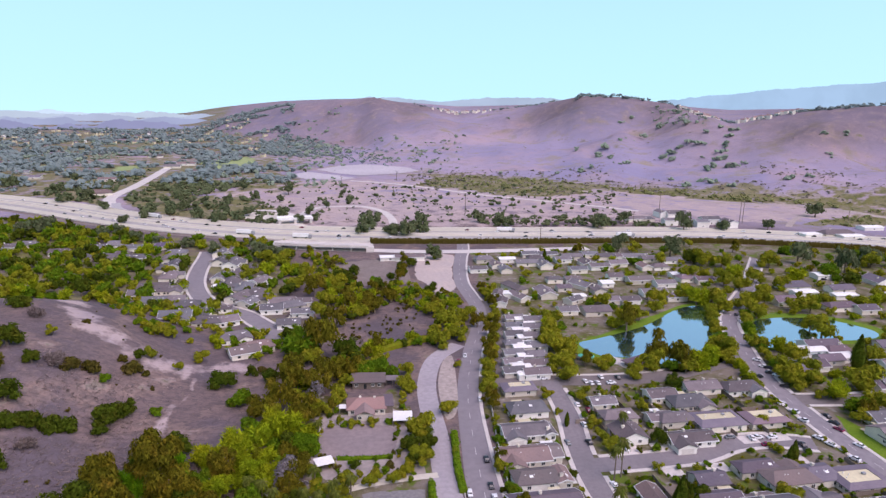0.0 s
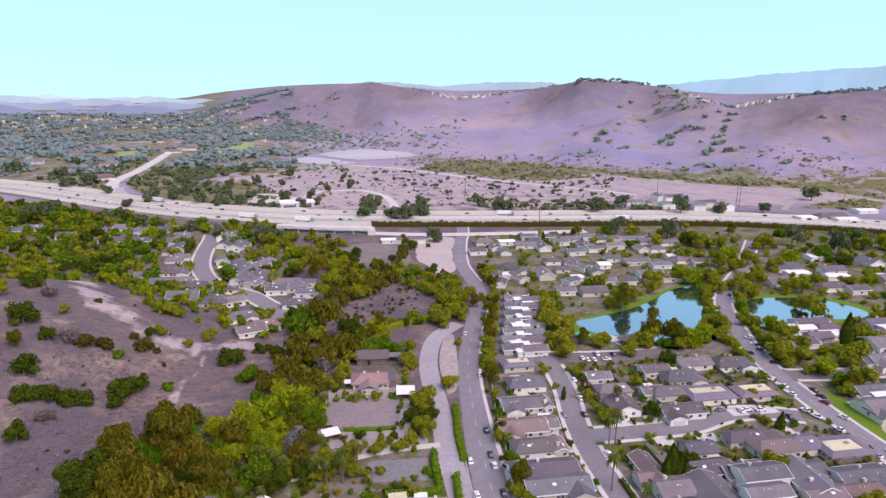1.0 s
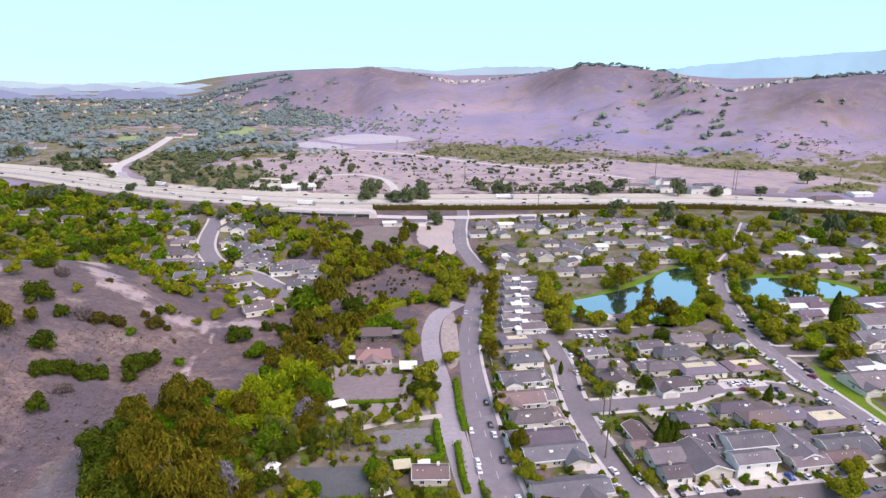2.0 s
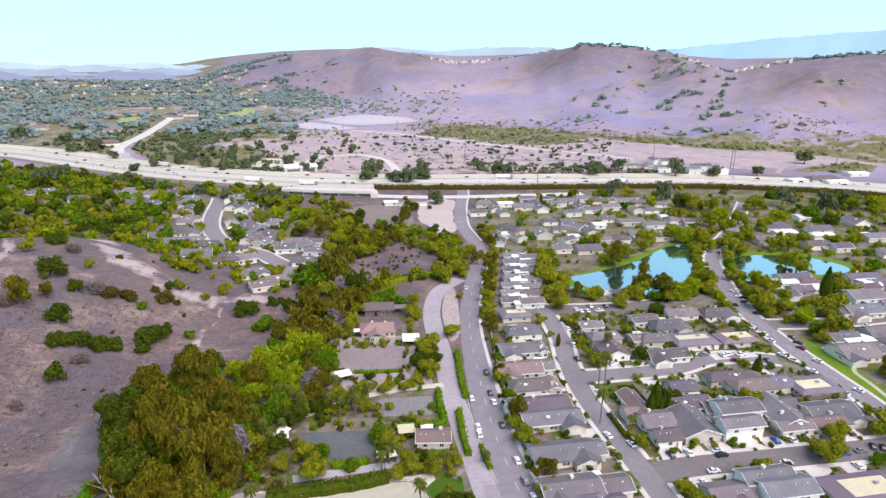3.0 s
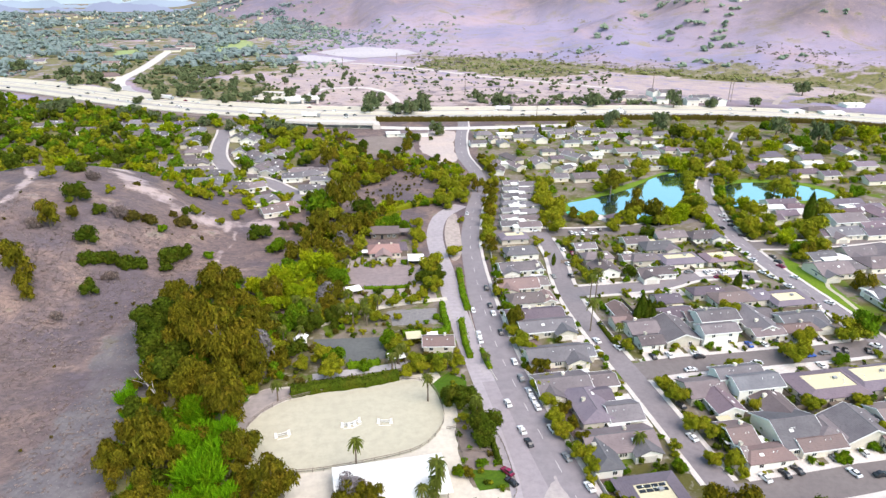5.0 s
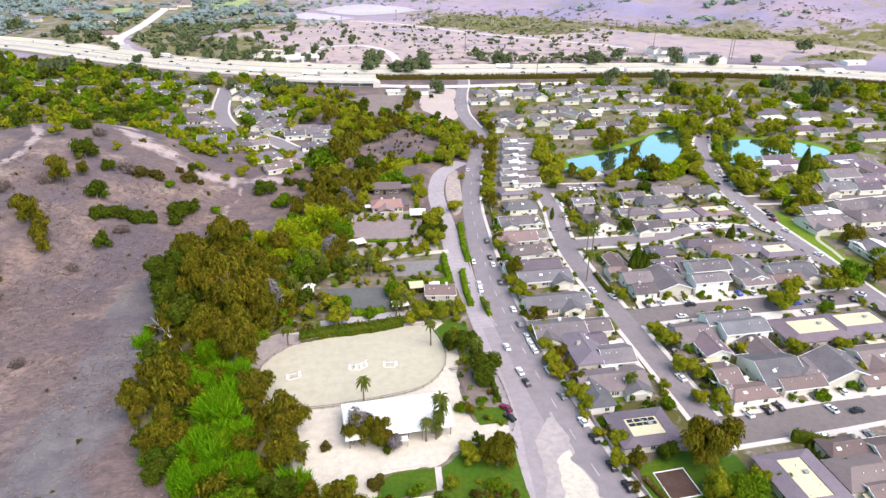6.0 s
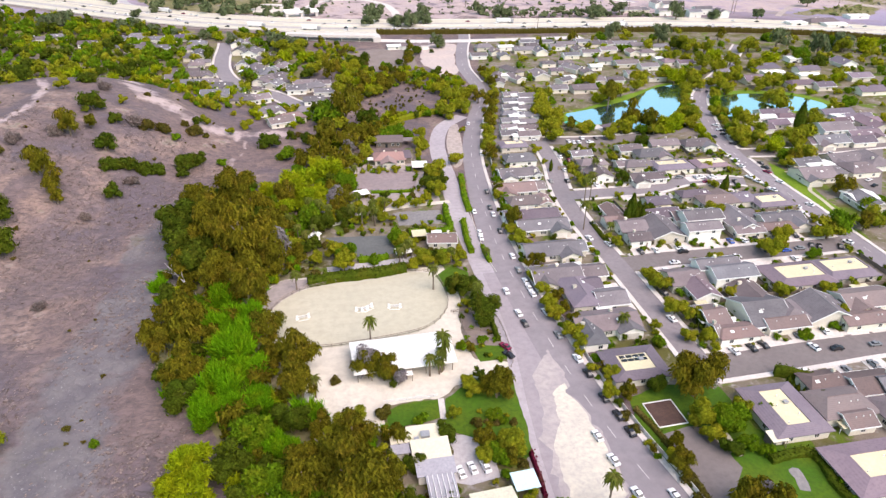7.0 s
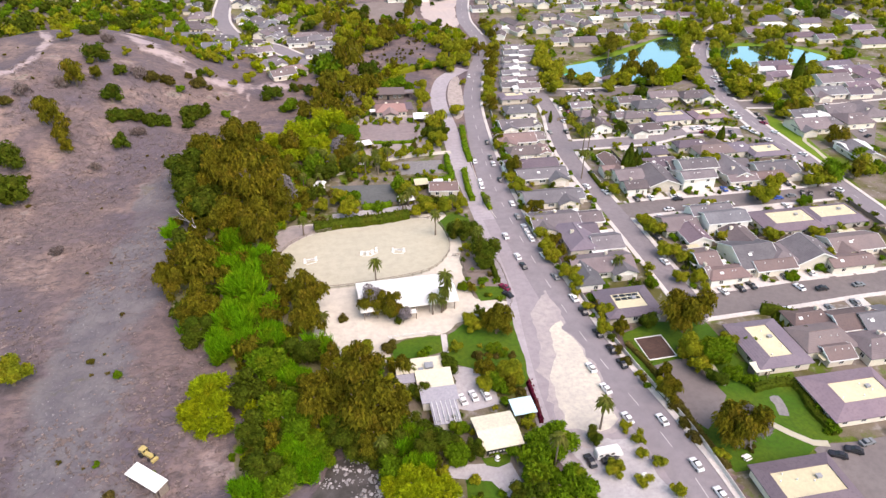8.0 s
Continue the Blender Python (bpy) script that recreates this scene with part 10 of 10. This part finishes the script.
def toilet():
    root = thing("portable_toilet", pose(42.6, 13.8, 0.05), "green portable toilet with a white roof", "toilet")
    part("cabin", box_mesh("cabin", -0.6, 0.6, -0.6, 0.6, 0, 2.1, surface("green_plastic", (0.04, 0.34, 0.14), (0.05, 0.38, 0.16), (0.03, 0.28, 0.11), 0.8, 3.0, 0.5)), root)
    v = [(-0.65, -0.65, 2.1), (0.65, -0.65, 2.1), (0.65, 0.65, 2.1), (-0.65, 0.65, 2.1), (-0.4, -0.4, 2.4), (0.4, -0.4, 2.4), (0.4, 0.4, 2.4), (-0.4, 0.4, 2.4)]
    part("lid", mesh_from("lid", v, [(0, 1, 5, 4), (1, 2, 6, 5), (2, 3, 7, 6), (3, 0, 4, 7), (4, 5, 6, 7)], M_WHITE), root)


toilet()


def tractor():
    root = thing("tractor", pose(-63.6, 40.0, 0, 0, 0, -40), "weathered yellow tractor on the dry plain", "tractor")
    v, f = [], []
    box(v, f, -0.5, 1.6, -0.45, 0.45, 0.7, 1.4)
    box(v, f, -1.6, -0.5, -0.6, 0.6, 0.6, 1.1)
    part("body", mesh_from("body", v, f, M_YELLOW), root)
    part("seat", box_mesh("seat", -1.2, -0.7, -0.25, 0.25, 1.1, 1.5, M_RUBBER), root)
    part("canopy", box_mesh("canopy", -1.7, -0.2, -0.7, 0.7, 2.2, 2.3, M_YELLOW), root)
    for x in (-1.6, -0.3):
        for s in (-0.6, 0.6):
            part("canopy_post", box_mesh("canopy_post", x - 0.04, x + 0.04, s - 0.04, s + 0.04, 1.0, 2.2, M_YELLOW), root)
    for x, r in ((-1.1, 2.1), (1.2, 1.3)):
        for s in (-0.8, 0.8):
            part("wheel", WHEEL_ME, root, "", Matrix.Translation((x, s, 0.32 * r)) @ Matrix.Scale(r, 4))
    part("bucket", box_mesh("bucket", 1.9, 2.6, -0.8, 0.8, 0.1, 0.7, M_YELLOW), root)


tractor()


# ---- the park ----
def mulch_square():
    root = thing("play_square", pose(64.9, 53.6, 0.07, 0, 0, 2), "dark mulch square with a white timber border on the lawn", "play area")
    part("mulch", box_mesh("mulch", -3.9, 3.9, -4.2, 4.2, 0.0, 0.1, M_DARK_SOIL), root)
    for a, b, c, d in ((-4.1, 4.1, -4.45, -4.2), (-4.1, 4.1, 4.2, 4.45), (-4.1, -3.9, -4.2, 4.2), (3.9, 4.1, -4.2, 4.2)):
        part("border", box_mesh("border", a, b, c, d, -0.02, 0.25, M_WHITE), root, "white timber border")


mulch_square()


def bench(x, y, turn, label, white=False):
    root = thing("park_bench" if not white else "picnic_table", pose(x, y, 0.07, 0, 0, turn), label, "bench" if not white else "table")
    m = M_WHITE if white else M_WOOD
    part("top", box_mesh("top", -0.9, 0.9, -0.4, 0.4, 0.7, 0.78, m) if white else box_mesh("top", -0.9, 0.9, -0.22, 0.22, 0.42, 0.48, m), root)
    for s in (-0.6, 0.6):
        part("leg", box_mesh("leg", s - 0.06, s + 0.06, -0.2, 0.2, 0, 0.7 if white else 0.42, m), root)
    if white:
        for s in (-0.7, 0.7):
            part("seat", box_mesh("seat", -0.9, 0.9, s - 0.15, s + 0.15, 0.4, 0.46, m), root)
            part("strut", box_mesh("strut", -0.05, 0.05, min(0, s), max(0, s), 0.3, 0.38, m), root)


bench(68.2, 15.2, 15, "white picnic table on the park lawn", True)
bench(70.5, 51.5, 80, "wooden park bench on the lawn")
bench(70.0, 47.6, 10, "wooden park bench on the lawn")
area("bare_patch", [(84.4, 31.2), (87.2, 31.4), (87.0, 28.0), (85.6, 24.6), (83.6, 25.4), (84.2, 28.5)], M_WASH, "worn grey patch in the lawn", "lawn", 0.09, True, worn=0.8)
area("park_walk", [(72.5, 47.5), (73.8, 47.5), (74.8, 38.5), (73.6, 38.3)], M_SAND, "short pale path across the park lawn", "path", 0.11)

# low wall behind the pavement on the east side of the main road
low = spline([(61.5, 2), (60.4, 26), (56.5, 48), (54.2, 69), (52.7, 107), (52.8, 143), (54.8, 167), (59.0, 201), (66.0, 240)], 3.0)
barrier("low_wall", low, 0.0, 0.3, 1.3, 0.0, M_CONCRETE, "pale low garden wall behind the pavement")
kerb_line = spline([(40.0, 128), (39.4, 138), (40.2, 160), (42.0, 180), (46.0, 212)], 3.0)
barrier("median_kerb", kerb_line, 0.0, 0.4, 0.25, 0.0, M_CONCRETE, "pale kerb between the road and the planted strip")
area("median_island", [(45, 222), (50.5, 230), (56.3, 262), (58.5, 283), (53, 276), (47.4, 256), (45, 236)], M_TRAIL, "bare brown island between the roads", "island", 0.09, True)


# ---- driveways, pool, canopies ----
def slab(x0, x1, y0, y1, up=0.07):
    structure("driveway", box_mesh("driveway", x0, x1, y0, y1, -0.1, up, M_CONCRETE), "pale concrete driveway before a garage", "driveway")


drive_rng = random.Random(4)
for y0, y1, xs in ((189.0, 194.5, (104, 116, 128, 150, 162)), (174.0, 179.2, (112, 128, 144, 158)), (131.2, 136.8, (96, 104, 113, 124, 132, 143, 151, 160)), (115.5, 120.8, (98, 110, 122, 136, 148)), (74.4, 80.5, (95, 104, 112, 121, 130, 140, 148)), (58.5, 63.4, (112, 122, 134))):
    for x in xs:
        w = drive_rng.uniform(6.0, 8.5)
        slab(x - w / 2, x + w / 2, y0, y1, 0.06 + 0.01 * drive_rng.random())
        if drive_rng.random() < 0.45:
            car(drive_rng.choice("wwwgkkb"), x + drive_rng.uniform(-1.5, 1.5), (y0 + y1) / 2, drive_rng.choice((88, 92, 269)), "cars in the driveways", "parked on a concrete driveway", 0.09)
for y, w in ((218, 6), (205, 5), (192, 6), (178, 6), (160, 7), (148, 5), (138, 7), (112, 5), (102, 8)):
    slab(72.5, 78.3, y - w / 2, y + w / 2, 0.07)


def lot_fence(x0, y0, x1, y1):
    n = max(1, int(math.hypot(x1 - x0, y1 - y0) / 2.4))
    root = thing("garden_fence", pose(x0, y0, 0, 0, 0, math.degrees(math.atan2(y1 - y0, x1 - x0))), "weathered board fence between gardens", "fence", "garden fences")
    ln = math.hypot(x1 - x0, y1 - y0)
    part("board_panel", box_mesh("board_panel", 0, ln, -0.03, 0.03, 0.05, 1.7, M_WOOD), root)
    pm = box_mesh("post", -0.06, 0.06, -0.09, 0.03, -0.2, 1.8, M_WOOD)
    for k in range(0, n + 1, 2):
        part("post", pm, root, "", Matrix.Translation((ln * k / n, 0, 0)))


for yy in (155, 98, 212):
    lot_fence(92, yy, 176, yy)
for yy, lo_, hi_ in ((155, 136, 174), (98, 80, 116), (212, 194, 232)):
    for xx in (100, 112, 123, 135, 147, 160, 171):
        lot_fence(xx, lo_, xx, yy)
        lot_fence(xx + 3, yy, xx + 3, hi_)


def pool(x, y, turn):
    root = thing("swimming_pool", pose(x, y, 0.05, 0, 0, turn), "bright blue swimming pool with a pale rim", "pool")
    part("rim", box_mesh("rim", -6.5, 6.5, -4.5, 4.5, 0.0, 0.1, M_CONCRETE), root)
    part("water", box_mesh("water", -5.5, 5.5, -3.5, 3.5, 0.05, 0.13, M_POOL), root, "bright blue pool water")


pool(231.4, 253.8, 15)


def parasol(x, y, z, r, label):
    root = thing("parasol", pose(x, y, z), label, "parasol", "parasols")
    v = [(r * math.cos(a), r * math.sin(a), 2.3) for a in np.arange(8) * math.pi / 4] + [(0, 0, 3.1)]
    part("canopy", mesh_from("canopy", v, [(k, (k + 1) % 8, 8) for k in range(8)] + [tuple(range(7, -1, -1))], M_TURQUOISE), root)
    v, f = [], []
    tube(v, f, [(0, 0, 0), (0, 0, 2.9)], [0.05, 0.05], 6)
    part("pole", mesh_from("pole", v, f, M_METAL), root)


parasol(120.8, 268.1, 0, 2.6, "large turquoise parasol by the lake")
parasol(117.8, 269.5, 0, 2.2, "large turquoise parasol by the lake")
parasol(68.8, 132.7, 0, 1.7, "turquoise parasol behind a house")
parasol(53.9, 138.4, 0, 1.3, "turquoise parasol in a garden")


def pavilion(x, y):
    root = thing("pavilion", pose(x, y, 0, 0, 0, 20), "lakeside pavilion with a dark hipped shingle roof", "pavilion")
    part("floor_slab", box_mesh("floor_slab", -6.5, 6.5, -5.0, 5.0, -0.2, 0.18, M_CONCRETE), root)
    part("roof", roof_slab(10.5, 8.0, 2.8, 1.9, 0.9, 3.6, M_ROOF["p"]), root, "dark hipped shingle roof")
    part("wall", box_mesh("wall", -4.6, 4.6, 0.0, 3.6, 0.18, 2.8, M_WOOD), root)
    for px in (-4.8, -1.6, 1.6, 4.8):
        part("post", box_mesh("post", px - 0.1, px + 0.1, -3.6, -3.4, 0.18, 2.8, M_WOOD), root)


pavilion(140.5, 259.0)
area("lake_terrace", [(128.0, 270.5), (131.0, 274.0), (138.5, 267.0), (134.5, 261.0), (130.0, 263.0)], M_CONCRETE, "pale paved terrace on the lake shore", "terrace", 0.1)


# ---- creek: rocks and water below the trees ----
area("creek_bed", AREA_WATER, surface("creek_gravel", (0.10, 0.088, 0.083), (0.03, 0.026, 0.02), (0.06, 0.052, 0.048), 0.22, 1.4, 0.5, spec=0.4, bump=0.8), "stony creek bed with dark shallow water", "creek", 0.05, True, worn=3.0)
rock_rng = np.random.default_rng(12)
rv, rf = ICO2
ROCKS = []
for s in range(5):
    wob = 1 + 0.22 * rock_rng.normal(size=len(rv))
    ROCKS.append(mesh_from("rock", (rv * wob[:, None] * np.array((1, 0.8, 0.5))).tolist(), rf, M_ROCK))
water_x, water_y = [p[0] for p in AREA_WATER], [p[1] for p in AREA_WATER]
made = 0
while made < 290:
    x, y = rock_rng.uniform(min(water_x) - 2, max(water_x) + 2), rock_rng.uniform(min(water_y) - 2, max(water_y) + 2)
    if not inside(AREA_WATER, x, y) or fractal(np.array([x]), np.array([y]), 7.0, 91, 2)[0] < -0.12:
        continue
    s = 0.14 + 0.45 * rock_rng.random() ** 2.5
    ob = new("rock", ROCKS[made % 5])
    ob.matrix_world = pose(x, y, ground_z(x, y) + 0.06, 0, 0, float(rock_rng.uniform(0, 360))) @ Matrix.Scale(s, 4)
    tagged(ob, "pale grey boulder in the creek bed", "rock", "creek boulders")
    made += 1


# ---- dry brush on the plain ----
def dry_brush(n):
    """Low tufts of dead stalks, thick near the wash and thin on the slope."""
    rng = np.random.default_rng(44)
    verts, faces = [], []
    px, py = rng.uniform(-150, -28, n * 2), rng.uniform(-10, 260, n * 2)
    keep = ~inside(AREA_CREEK, px, py) & ~inside(AREA_YARD, px, py) & (fractal(px, py, 22.0, 73, 3) > rng.normal(size=n * 2) * 0.18)
    for x, y, z in zip(px[keep], py[keep], terrain(px[keep], py[keep])):
        s = rng.uniform(0.12, 0.42) * (2.0 if rng.random() < 0.06 else 1)
        for k in range(4):
            a = rng.uniform(0, 6.28)
            dx, dy = math.cos(a) * s, math.sin(a) * s
            h, lx, ly = s * rng.uniform(0.15, 0.4), rng.normal() * 0.8 * s, rng.normal() * 0.8 * s
            m = len(verts)
            verts += [(x - dx * 0.5, y - dy * 0.5, z - 0.05), (x + dx * 0.5, y + dy * 0.5, z - 0.05), (x + dx + lx, y + dy + ly, z + h), (x - dx + lx, y - dy + ly, z + h * 0.8)]
            faces.append((m, m + 1, m + 2, m + 3))
    return tagged(new("dry_brush", mesh_from("dry_brush", verts, faces, M_LEAF["y"])), "brown dead brush and straw over the dry plain", "brush", "", "stuff")


dry_brush(14000)
